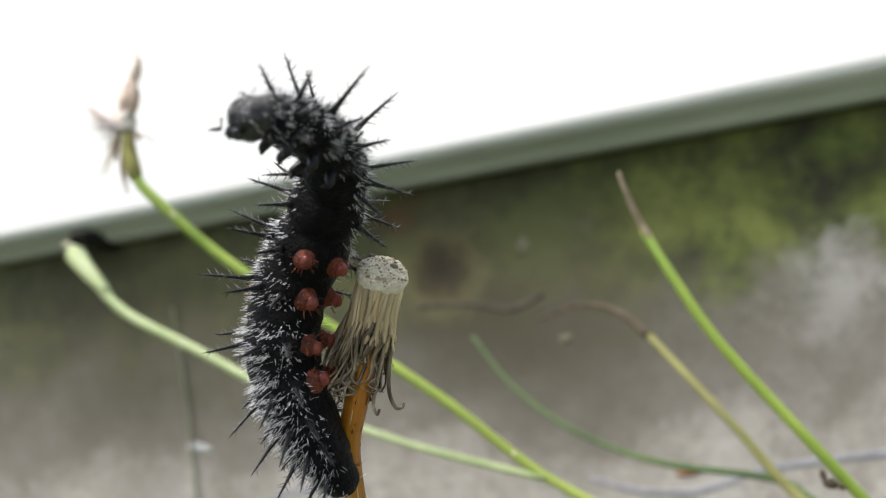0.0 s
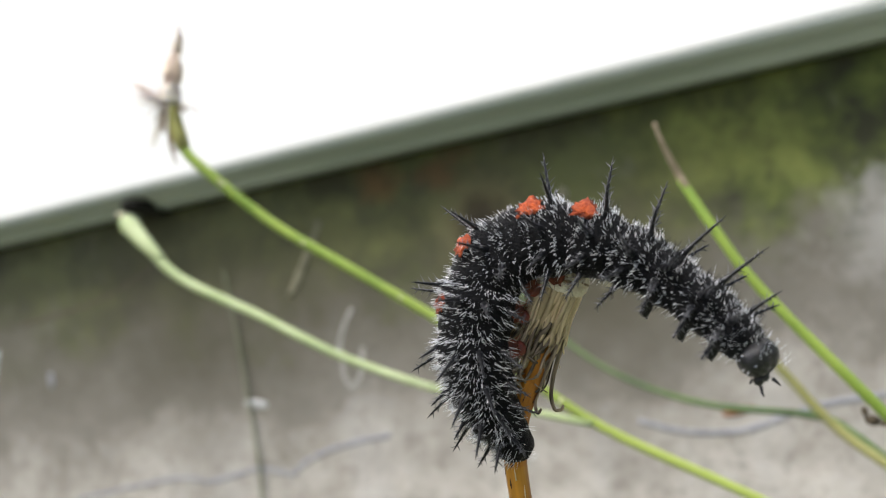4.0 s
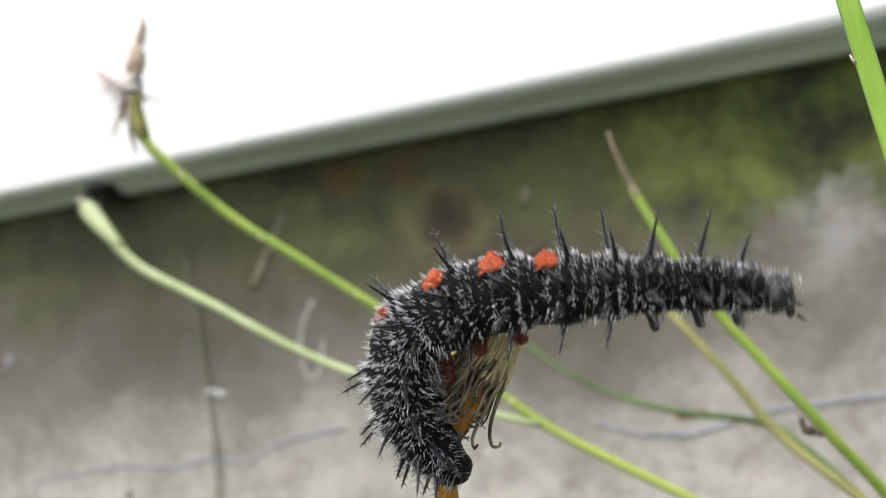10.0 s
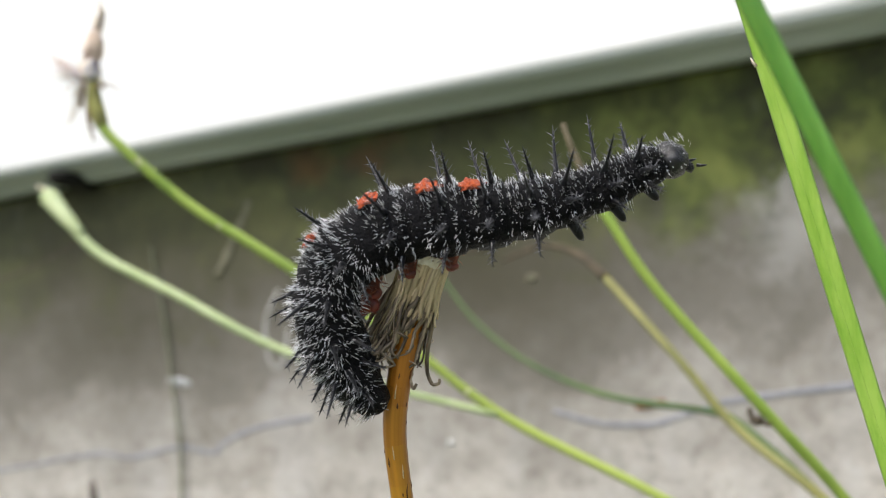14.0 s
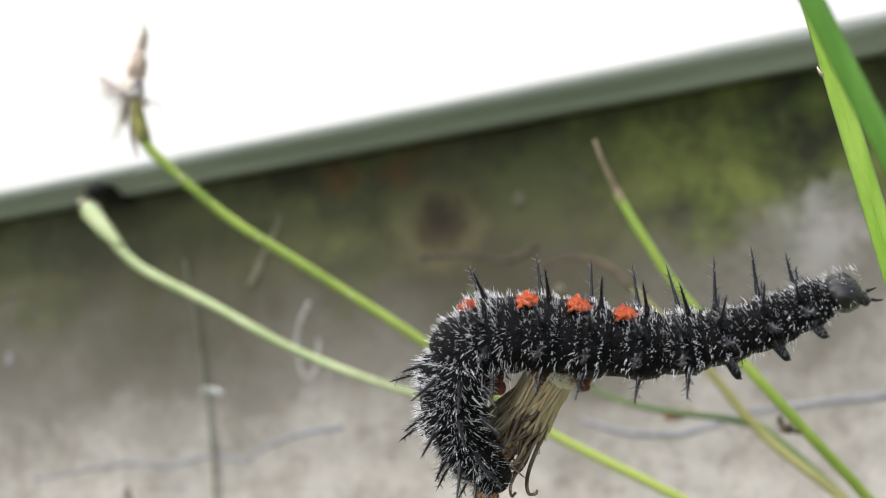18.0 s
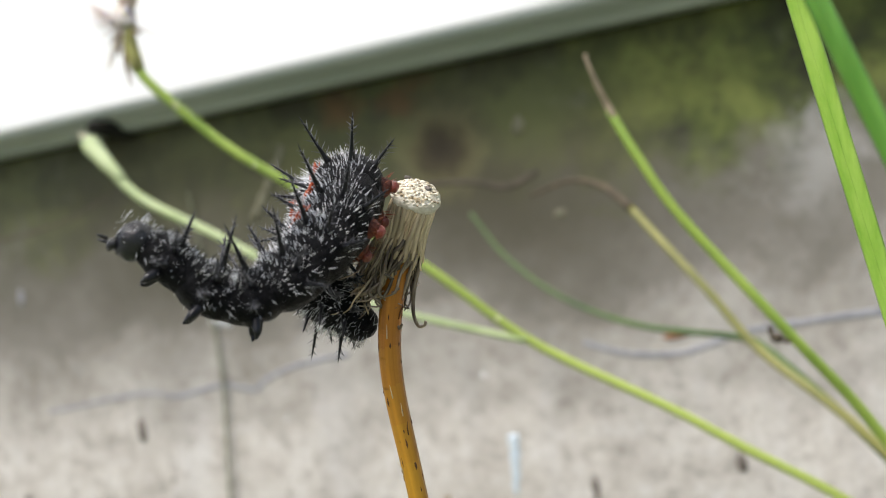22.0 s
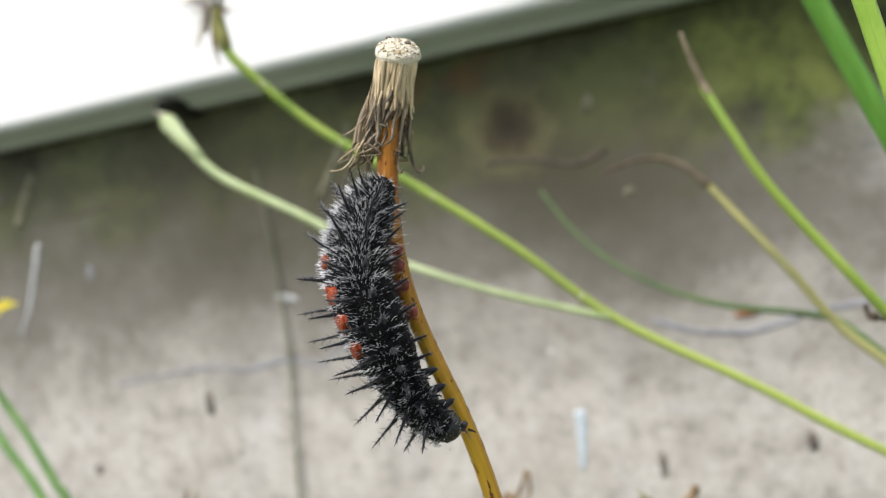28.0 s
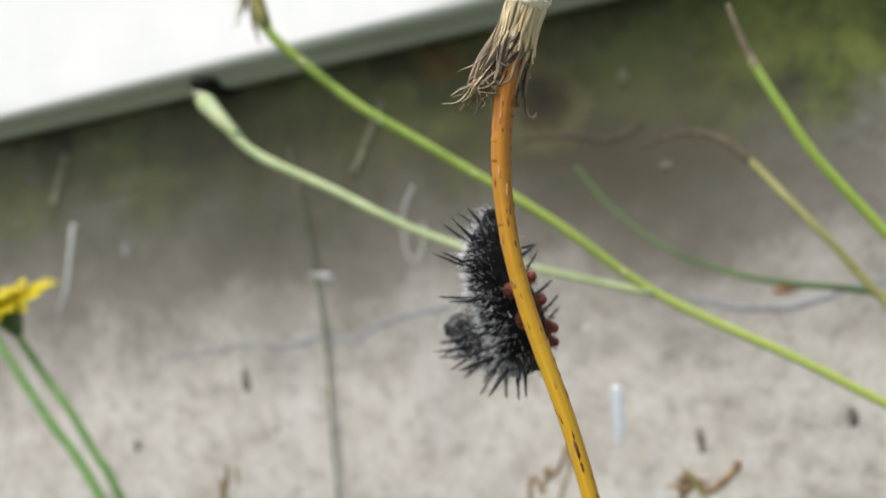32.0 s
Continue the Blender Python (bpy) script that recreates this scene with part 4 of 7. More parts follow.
def skin(r, i):
    bm = bmesh.new()
    rings, sides = 11, 28
    rows = []
    for j in range(rings):
        y = -1 + 2 * j / (rings - 1)
        env = math.sqrt(max(0.0, 1 - abs(y) ** 3.2 * 0.93))
        crease = 1 - 0.06 * math.exp(-((y - 0.33) / 0.1) ** 2) - 0.05 * math.exp(-((y + 0.28) / 0.1) ** 2)
        row = []
        for k in range(sides):
            a = 2 * math.pi * k / sides
            x, z = math.sin(a), math.cos(a)
            w = r * env * crease * (1 + (0.05 if i < 8 or i > 12 else 0.10) * noise.noise(Vector((x * 2.2 + i, y * 2.5, z * 2.2))) + 0.03 * noise.noise(Vector((x * 7, y * 6 + i, z * 7))))
            if z < -0.3:
                w *= 1 - 0.16 * (-z - 0.3) / 0.7
            row.append(bm.verts.new((x * w * 0.001, y * HALF * 0.001, z * w * 0.001)))
        rows.append(row)
    for a, b in zip(rows, rows[1:]):
        for k in range(sides):
            bm.faces.new((a[k], a[(k + 1) % sides], b[(k + 1) % sides], b[k]))
    bm.faces.new(rows[0])
    bm.faces.new(list(reversed(rows[-1])))
    return bm


def fur(r, i, count, seed, longest, spread=1.0, thick=1.0, flanks=0.0):
    """Many thin, nearly straight hairs standing on the skin in ragged rings; flanks: none nearer the middle of the back."""
    rnd = random.Random(seed)
    verts, faces = [], []
    for _ in range(count):
        a = rnd.gauss(0, 1.05) * spread
        if abs(a) > 2.3 or abs(a) < flanks:
            continue
        y = max(-0.9, min(0.9, round(rnd.uniform(-0.9, 0.9) * 2.5) / 2.5 + rnd.gauss(0, 0.075)))
        if 5 <= i <= 7 and abs(a) < 0.2 and -0.6 < y < -0.02:
            continue
        env = math.sqrt(1 - abs(y) ** 3.2 * 0.93)
        out = Vector((math.sin(a), 0, math.cos(a)))
        o = out * r * env * 0.97 + Vector((0, y * HALF, 0))
        low = 1.0 if abs(a) < 0.9 else 1.25
        ln = longest * rnd.uniform(0.35, 1.0) * low
        lean = Vector((rnd.gauss(0, 0.13), rnd.gauss(-0.15, 0.15), rnd.gauss(0, 0.13)))
        d = (out + lean).normalized()
        bend = Vector((rnd.gauss(0, 0.15), rnd.gauss(-0.15, 0.15), -0.1)) * ln * 0.25
        s = d.cross(Vector((rnd.random(), rnd.random(), rnd.random() + 0.1))).normalized()
        q = d.cross(s)
        w = rnd.uniform(0.013, 0.024) * thick
        p1, p2 = o + d * ln * 0.55 + bend * 0.3, o + d * ln + bend
        n = len(verts)
        for c, k in ((o, 1.0), (p1, 0.75)):
            for g in (0, 2.094, 4.189):
                verts.append((c + (s * math.cos(g) + q * math.sin(g)) * w * k) * 0.001)
        verts.append(p2 * 0.001)
        for k in range(3):
            faces.append((n + k, n + (k + 1) % 3, n + 3 + (k + 1) % 3, n + 3 + k))
            faces.append((n + 3 + k, n + 3 + (k + 1) % 3, n + 6))
    me = bpy.data.meshes.new("hair")
    me.from_pydata(verts, [], faces)
    return me


def proleg(seg, r, side, i):
    rnd = random.Random(70 + i)
    k, lean = rnd.uniform(0.85, 1.1), rnd.uniform(-0.5, 0.5)
    out = Vector((side * 0.42, 0, -0.91))
    o = Vector((side * r * 0.42, lean * 0.4, -r * 0.70))
    bm = bmesh.new()
    line = smooth_line([(o + out * s + Vector((0, lean * s * 0.3, 0))) * 0.001 for s in (-0.3, 0.2, 0.6, 0.95)], 3)
    tube(bm, line, [q * k * 0.001 for q in (1.25, 1.25, 1.2, 1.1, 1.0, 0.9, 0.82, 0.75, 0.68, 0.6)][:len(line)], 16, 0.0)
    leg = part("proleg", bm, M_PROLEG, seg, "fleshy rust-red proleg")
    bm = bmesh.new()
    c = (o + out * 1.12 + Vector((-side * 0.2, lean * 0.5, 0))) * 0.001
    blob(bm, c, (0.00066 * k, 0.00074 * k, 0.00058 * k), 0.2, 3)
    part("foot_bulb", bm, M_FOOT, leg, "rounded pinkish red foot bulb")
    rnd = random.Random(90 + i)
    for n in range(11):
        a = rnd.uniform(0, 6.28)
        ring = Vector((math.cos(a) * 0.91, math.sin(a), side * math.cos(a) * 0.42))
        p = (o + out * rnd.uniform(0.3, 0.9) + ring * 1.0 * k) * 0.001
        e = p + (ring * 0.6 + out * 0.7) * 0.001 * rnd.uniform(0.6, 1.1)
        bm = bmesh.new()
        tube(bm, [p, (p + e) / 2 + Vector((0, 0, 0.00004)), e], [0.00005, 0.00004, 0.00001], 3)
        part("leg_hair", bm, M_FRINGE, leg)


def true_leg(seg, r, side):
    bm = bmesh.new()
    line = smooth_line([Vector(q) * 0.001 for q in ((side * r * 0.45, 0, -r * 0.60), (side * r * 0.66, 0.3, -r * 1.05), (side * r * 0.62, 0.4, -r * 1.18), (side * r * 0.55, 0.6, -r * 1.30))], 3)
    tube(bm, line, taper(len(line), 0.00060, 0.00012), 9)
    part("leg", bm, M_SPINE, seg, "short black jointed leg")


def build_caterpillar():
    out = []
    for i, r in enumerate(RADII):
        seg = part("body_segment", skin(r, i), M_BODY, caterpillar)
        front = i >= 9
        for long, m in spines_of(i, r):
            piece("spine", SPINES[long], M_SPINE, seg).matrix_basis = m
        piece("bristles", bristles(i, r, 60 + i), M_BRISTLE, seg, "grey-black side bristles on the spines")["kind"] = "stuff"
        back, bare = i < 5, (0.25, 0.45, 0.7)[i] if i < 3 else 1.0
        piece("hair", fur(r, i, int(470 * bare) if back else 290 if i < 9 else 160, 300 + i, 1.45 if back else 1.1 if i < 9 else 0.8, thick=1.75), M_HAIR, seg, "fine white hairs")["kind"] = "stuff"
        piece("long_hair", fur(r, i, int(300 * bare) if back else 90, 700 + i, 2.1 if back else 1.4, 1.2, 1.4, 0.7), M_HAIR, seg, "longer white hairs on the flanks")["kind"] = "stuff"
        piece("short_hair", fur(r, i, int(260 * bare) if i < 9 else 150, 400 + i, 0.45, 1.1, 2.4), M_HAIR, seg, "white hair roots like small dots")["kind"] = "stuff"
        piece("dark_hair", fur(r, i, 160, 500 + i, 1.3, thick=1.5), M_DARKHAIR, seg, "fine grey and black hairs")["kind"] = "stuff"
        # red spot on the back
        if 4 <= i <= 7:
            w = (1.0, 1.3, 1.35, 1.25)[i - 4]
            bm = bmesh.new()
            blob(bm, (0, -0.0011 * w, r * 0.00097), (0.00125 * w, 0.00095 * w, 0.00032), 0.9, 3)
            part("red_spot", bm, M_SPOT, seg, "orange-red velvety spot")
        if 3 <= i <= 6:
            proleg(seg, r, -1, i)
            proleg(seg, r, 1, i + 20)
        if front:
            true_leg(seg, r, -1)
            true_leg(seg, r, 1)
        out.append(seg)
    bm = bmesh.new()
    bmesh.ops.create_icosphere(bm, subdivisions=4, radius=1.0)
    for v in bm.verts:
        c = v.co.copy()
        groove = 1 - 0.16 * math.exp(-(c.x / 0.16) ** 2) * max(0.0, min(1.0, 0.6 + c.z + 0.5 * c.y))
        k = groove * (1 + 0.05 * noise.noise(c * 2.5) + 0.05 * noise.noise(c * 9))
        taper_down = 1 - 0.22 * max(0.0, -c.z)
        v.co = Vector((c.x * 2.15 * taper_down, c.y * 1.75 + 0.6, c.z * 2.0 - 0.25)) * 0.001 * k
    for side in (-1, 1):
        blob(bm, (side * 0.00045, 0.0020, -0.0017), (0.0005, 0.0005, 0.0006), 0.25, 2)
    head = part("head", bm, M_HEAD, caterpillar, "shiny black two-lobed head")
    me = fur(2.0, 40, 130, 777, 1.0, 1.3, 1.4)
    piece("head_hair", me, M_HAIR, head, "short white head bristles")["kind"] = "stuff"
    for side in (-1, 1):
        bm = bmesh.new()
        o = Vector((side * 0.0010, 0.0026, -0.0016))
        tube(bm, [o, o + Vector((side * 0.0003, 0.0005, -0.0002)), o + Vector((side * 0.0004, 0.0009, -0.0003))], [0.0002, 0.00014, 0.00006], 6)
        part("antenna", bm, M_SPINE, head)
        for k in range(3):
            bm = bmesh.new()
            blob(bm, (side * (0.0021 - 0.0001 * k), 0.0019, -0.0008 - 0.0003 * k), (0.00014, 0.00014, 0.00014), 0, 1)
            part("eye", bm, M_SPINE, head)
    out.append(head)
    return out


def build_folds():
    """Softer rings of skin between the spiny segments."""
    out = []
    for i in range(SEGMENTS - 1):
        r = (RADII[i] + RADII[i + 1]) / 2 * (0.96 if i < 6 else 0.88)
        fold = part("body_fold", skin(r, i + 30), M_BODY, caterpillar)
        piece("hair", fur(r, 20, 70 if i < 2 else 250 if i < 6 else 110, 600 + i, 1.2 if i < 5 else 0.8, thick=1.35), M_HAIR, fold, "fine white hairs")["kind"] = "stuff"
        piece("dark_hair", fur(r, 20, 120, 640 + i, 1.0), M_DARKHAIR, fold, "fine black hairs")["kind"] = "stuff"
        out.append(fold)
    return out


BUG = build_caterpillar() + build_folds()


# ---- movement ----
MOMENTS = []


def at(t, cap, neck, middle, low, back, twist, *line):
    """How stalk and caterpillar lie at t: four places on the stalk, the way the tail's back faces, the body's twist in degrees, the line from tail to head."""
    MOMENTS.append((t, [Vector(q) for q in (cap, neck, middle, low)], Vector(back), twist, [Vector(q) for q in line]))


def blend_way(a, b, u):
    """The vector between a and b, turned and stretched evenly."""
    la, lb = a.length, b.length
    d = a.normalized().slerp(b.normalized(), u, a.normalized().lerp(b.normalized(), u))
    return d.normalized() * (la + (lb - la) * u)


def state(t):
    k = max(i for i in range(len(MOMENTS)) if MOMENTS[i][0] <= t + 1e-6)
    if k == len(MOMENTS) - 1:
        return MOMENTS[k][1:]
    (t0, s0, b0, w0, l0), (t1, s1, b1, w1, l1) = MOMENTS[k], MOMENTS[k + 1]
    u = (t - t0) / (t1 - t0)
    line = [l0[0].lerp(l1[0], u)]
    for i in range(len(l0) - 1):
        line.append(line[-1] + blend_way(l0[i + 1] - l0[i], l1[i + 1] - l1[i], u))
    return [p.lerp(q, u) for p, q in zip(s0, s1)], b0.lerp(b1, u), w0 + (w1 - w0) * u, line


def frames_along(line, ref, fractions):
    """Places and turned axes along a smooth line, without twist: y ahead, z the back."""
    fine = smooth_line(line, 10)
    run = [0.0]
    for a, b in zip(fine, fine[1:]):
        run.append(run[-1] + (b - a).length)
    out, up, j = [], ref, 0
    for i, c in enumerate(fine):
        d = (fine[min(i + 1, len(fine) - 1)] - fine[max(i - 1, 0)]).normalized()
        up = up - d * up.dot(d)
        up = up.normalized() if up.length > 1e-6 else d.orthogonal()
        while j < len(fractions) and fractions[j] * run[-1] <= run[i] + 1e-9:
            side = d.cross(up)
            m = Matrix((side, d, up)).transposed().to_4x4()
            m.translation = c
            out.append(m)
            j += 1
    return out


def place_bug(line, back, twist):
    total, run, parts = sum(SPACING) + 0.45, 0.0, []
    for w in SPACING:
        parts.append((run + w * 0.5) / total)
        run += w
    folds = [(a + b) / 2 for a, b in zip(parts, parts[1:])]
    every = sorted(parts + folds + [0.985])
    found = dict(zip(every, frames_along(line, back, every)))
    out = []
    for s in parts + [0.985] + folds:
        m = found[s]
        k = min(1.0, max(0.0, (s - 0.28) / 0.45))
        out.append(m @ Matrix.Rotation(radians(twist) * k * k * (3 - 2 * k), 4, "Y"))
    return out


def even(line, n):
    """n places at even steps along a line."""
    run = [0.0]
    for a, b in zip(line, line[1:]):
        run.append(run[-1] + (b - a).length)
    out, j = [], 0
    for k in range(n):
        s = run[-1] * k / (n - 1)
        while j < len(line) - 2 and run[j + 1] < s:
            j += 1
        out.append(line[j].lerp(line[j + 1], min(1.0, (s - run[j]) / max(1e-9, run[j + 1] - run[j]))))
    return out


def place_stalk(three):
    cap, neck, middle, low = three
    root = STALK_BASE
    line = smooth_line([cap, neck, middle, low, low.lerp(root, 0.5) + (low - middle).normalized() * 0.015, root], 16)
    line = even(line, 130)
    for _ in range(36):
        line = [line[0]] + [(a + b * 2 + c) / 4 for a, b, c in zip(line, line[1:], line[2:])] + [line[-1]]
    run = [0.0]
    for a, b in zip(line, line[1:]):
        run.append(run[-1] + (b - a).length)
    out = []
    for s in STALK_AT:
        i = min(max(k for k in range(len(run)) if run[k] <= s), len(line) - 2)
        u = (s - run[i]) / (run[i + 1] - run[i])
        z = (line[i] - line[i + 1]).normalized()
        if 0 < i:
            z0 = (line[i - 1] - line[i]).normalized()
            z = z0.lerp(z, min(1, 0.5 + u)).normalized()
        y = z.cross(Vector((1, 0, 0))).normalized()
        m = Matrix((y.cross(z), y, z)).transposed().to_4x4()
        m.translation = line[i].lerp(line[i + 1], u)
        out.append(m)
    z = (cap - neck).normalized()
    z = (z + Vector((0.05, -0.08, 0.0))).normalized()
    y = z.cross(Vector((1, 0, 0))).normalized()
    m = Matrix((y.cross(z), y, z)).transposed().to_4x4()
    m.translation = cap
    return m, out


def swing(blade, root, aim, rows):
    """Tips a blade about its root so that its middle passes through the given places."""
    ref = aim - root
    walk(blade, [(t, Matrix.Translation(root) @ ref.rotation_difference(Vector(p) - root).to_matrix().to_4x4()) for t, p in rows])


def motions():
    at(0, (-0.0439, -0.2374, 0.2354), (-0.0492, -0.2356, 0.2213), (-0.0507, -0.2341, 0.2163), (-0.0514, -0.2326, 0.2130), (-0.9720, -0.1990, 0.1247), -89,
       (-0.0509, -0.2361, 0.2152), (-0.0533, -0.2381, 0.2216), (-0.0544, -0.2396, 0.2285), (-0.0523, -0.2408, 0.2351), (-0.0479, -0.2426, 0.2406), (-0.0440, -0.2465, 0.2447), (-0.0429, -0.2533, 0.2466), (-0.0448, -0.2602, 0.2467))
    at(0.2, (-0.0419, -0.2375, 0.2398), (-0.0474, -0.2358, 0.2263), (-0.0494, -0.2340, 0.2186), (-0.0504, -0.2324, 0.2138), (-0.9871, -0.0599, 0.1486), -85,
       (-0.0497, -0.2362, 0.2183), (-0.0524, -0.2383, 0.2244), (-0.0519, -0.2394, 0.2311), (-0.0497, -0.2412, 0.2373), (-0.0455, -0.2432, 0.2423), (-0.0436, -0.2477, 0.2454), (-0.0473, -0.2537, 0.2457), (-0.0515, -0.2590, 0.2445))
    at(0.3, (-0.0403, -0.2365, 0.2369), (-0.0458, -0.2348, 0.2236), (-0.0475, -0.2333, 0.2177), (-0.0484, -0.2318, 0.2140), (-0.9338, -0.3423, 0.1046), -89,
       (-0.0493, -0.2359, 0.2169), (-0.0516, -0.2378, 0.2232), (-0.0511, -0.2396, 0.2298), (-0.0484, -0.2420, 0.2357), (-0.0441, -0.2458, 0.2395), (-0.0413, -0.2518, 0.2394), (-0.0409, -0.2581, 0.2365), (-0.0404, -0.2636, 0.2324))
    at(0.4, (-0.0373, -0.2351, 0.2345), (-0.0429, -0.2334, 0.2214), (-0.0443, -0.2320, 0.2169), (-0.0452, -0.2307, 0.2140), (-0.8521, -0.5187, 0.0699), -47,
       (-0.0494, -0.2357, 0.2156), (-0.0522, -0.2379, 0.2226), (-0.0512, -0.2396, 0.2300), (-0.0471, -0.2423, 0.2360), (-0.0415, -0.2463, 0.2381), (-0.0368, -0.2506, 0.2335), (-0.0341, -0.2544, 0.2274), (-0.0331, -0.2566, 0.2201))
    at(0.6, (-0.0301, -0.2316, 0.2310), (-0.0356, -0.2301, 0.2182), (-0.0369, -0.2289, 0.2153), (-0.0377, -0.2277, 0.2134), (-0.8507, -0.5207, 0.0711), -48,
       (-0.0418, -0.2324, 0.2132), (-0.0432, -0.2341, 0.2203), (-0.0422, -0.2362, 0.2274), (-0.0388, -0.2393, 0.2332), (-0.0335, -0.2435, 0.2355), (-0.0291, -0.2471, 0.2306), (-0.0270, -0.2494, 0.2239), (-0.0273, -0.2494, 0.2164))
    at(0.8, (-0.0305, -0.2313, 0.2315), (-0.0360, -0.2299, 0.2192), (-0.0376, -0.2286, 0.2154), (-0.0386, -0.2274, 0.2129), (-0.8488, -0.5239, 0.0707), -85,
       (-0.0424, -0.2320, 0.2127), (-0.0437, -0.2334, 0.2188), (-0.0428, -0.2353, 0.2248), (-0.0402, -0.2382, 0.2299), (-0.0364, -0.2421, 0.2331), (-0.0357, -0.2477, 0.2309), (-0.0372, -0.2528, 0.2276), (-0.0399, -0.2582, 0.2256))
    at(1, (-0.0398, -0.2341, 0.2320), (-0.0455, -0.2328, 0.2201), (-0.0473, -0.2317, 0.2162), (-0.0485, -0.2306, 0.2137), (-0.8469, -0.5271, 0.0703), -112,
       (-0.0500, -0.2339, 0.2114), (-0.0513, -0.2355, 0.2181), (-0.0490, -0.2365, 0.2247), (-0.0454, -0.2392, 0.2300), (-0.0453, -0.2451, 0.2315), (-0.0495, -0.2506, 0.2297), (-0.0554, -0.2544, 0.2294), (-0.0615, -0.2577, 0.2303))
    at(1.2, (-0.0429, -0.2372, 0.2399), (-0.0486, -0.2360, 0.2276), (-0.0512, -0.2343, 0.2192), (-0.0525, -0.2328, 0.2138), (-0.8451, -0.5291, 0.0760), -131,
       (-0.0486, -0.2358, 0.2203), (-0.0507, -0.2376, 0.2263), (-0.0491, -0.2393, 0.2325), (-0.0453, -0.2414, 0.2377), (-0.0464, -0.2465, 0.2394), (-0.0510, -0.2512, 0.2382), (-0.0567, -0.2549, 0.2378), (-0.0627, -0.2580, 0.2379))
    at(1.5, (-0.0398, -0.2354, 0.2313), (-0.0455, -0.2342, 0.2180), (-0.0465, -0.2329, 0.2148), (-0.0471, -0.2316, 0.2127), (-0.8426, -0.5318, 0.0845), -89,
       (-0.0477, -0.2352, 0.2133), (-0.0494, -0.2368, 0.2193), (-0.0485, -0.2388, 0.2252), (-0.0460, -0.2414, 0.2303), (-0.0455, -0.2463, 0.2305), (-0.0479, -0.2505, 0.2263), (-0.0515, -0.2531, 0.2218), (-0.0561, -0.2553, 0.2180))
    at(1.6, (-0.0362, -0.2343, 0.2309), (-0.0417, -0.2330, 0.2172), (-0.0428, -0.2317, 0.2136), (-0.0434, -0.2305, 0.2116), (-0.8420, -0.5324, 0.0869), -95,
       (-0.0442, -0.2340, 0.2117), (-0.0456, -0.2356, 0.2178), (-0.0451, -0.2374, 0.2236), (-0.0423, -0.2400, 0.2289), (-0.0417, -0.2448, 0.2304), (-0.0457, -0.2494, 0.2266), (-0.0499, -0.2529, 0.2222), (-0.0552, -0.2553, 0.2185))
    at(1.8, (-0.0338, -0.2342, 0.2332), (-0.0394, -0.2330, 0.2191), (-0.0405, -0.2314, 0.2136), (-0.0409, -0.2300, 0.2100), (-0.8408, -0.5335, 0.0918), -133,
       (-0.0427, -0.2345, 0.2144), (-0.0448, -0.2363, 0.2202), (-0.0432, -0.2377, 0.2263), (-0.0393, -0.2405, 0.2307), (-0.0426, -0.2456, 0.2306), (-0.0474, -0.2501, 0.2301), (-0.0526, -0.2533, 0.2324), (-0.0576, -0.2563, 0.2356))
    at(2, (-0.0415, -0.2376, 0.2347), (-0.0471, -0.2366, 0.2201), (-0.0482, -0.2350, 0.2139), (-0.0485, -0.2333, 0.2097), (-0.8396, -0.5346, 0.0967), -127,
       (-0.0481, -0.2371, 0.2144), (-0.0513, -0.2392, 0.2205), (-0.0507, -0.2408, 0.2275), (-0.0466, -0.2434, 0.2328), (-0.0497, -0.2485, 0.2324), (-0.0553, -0.2527, 0.2308), (-0.0615, -0.2565, 0.2307), (-0.0677, -0.2599, 0.2321))
    at(2.1, (-0.0448, -0.2396, 0.2373), (-0.0505, -0.2386, 0.2228), (-0.0520, -0.2370, 0.2152), (-0.0524, -0.2353, 0.2102), (-0.8370, -0.5381, 0.0989), -111,
       (-0.0519, -0.2396, 0.2181), (-0.0542, -0.2413, 0.2246), (-0.0522, -0.2424, 0.2313), (-0.0485, -0.2459, 0.2361), (-0.0527, -0.2513, 0.2347), (-0.0581, -0.2548, 0.2316), (-0.0638, -0.2577, 0.2284), (-0.0700, -0.2603, 0.2257))
    at(2.4, (-0.0431, -0.2399, 0.2352), (-0.0489, -0.2391, 0.2210), (-0.0503, -0.2376, 0.2142), (-0.0508, -0.2361, 0.2097), (-0.8294, -0.5487, 0.1055), -115,
       (-0.0493, -0.2396, 0.2161), (-0.0516, -0.2416, 0.2231), (-0.0502, -0.2433, 0.2306), (-0.0485, -0.2481, 0.2346), (-0.0534, -0.2523, 0.2302), (-0.0585, -0.2566, 0.2261), (-0.0645, -0.2599, 0.2221), (-0.0709, -0.2623, 0.2183))
    at(2.7, (-0.0322, -0.2360, 0.2319), (-0.0380, -0.2352, 0.2180), (-0.0393, -0.2338, 0.2116), (-0.0397, -0.2323, 0.2075), (-0.8223, -0.5584, 0.1098), -110,
       (-0.0392, -0.2364, 0.2149), (-0.0417, -0.2383, 0.2206), (-0.0407, -0.2396, 0.2269), (-0.0366, -0.2423, 0.2311), (-0.0362, -0.2483, 0.2319), (-0.0380, -0.2545, 0.2313), (-0.0399, -0.2608, 0.2318), (-0.0419, -0.2670, 0.2318))
    at(3, (-0.0381, -0.2399, 0.2313), (-0.0435, -0.2388, 0.2186), (-0.0453, -0.2371, 0.2121), (-0.0459, -0.2356, 0.2078), (-0.9377, -0.2461, 0.1533), 0,
       (-0.0464, -0.2399, 0.2132), (-0.0483, -0.2417, 0.2196), (-0.0451, -0.2448, 0.2266), (-0.0402, -0.2505, 0.2303), (-0.0360, -0.2580, 0.2292), (-0.0327, -0.2653, 0.2269), (-0.0298, -0.2732, 0.2246), (-0.0268, -0.2809, 0.2231))
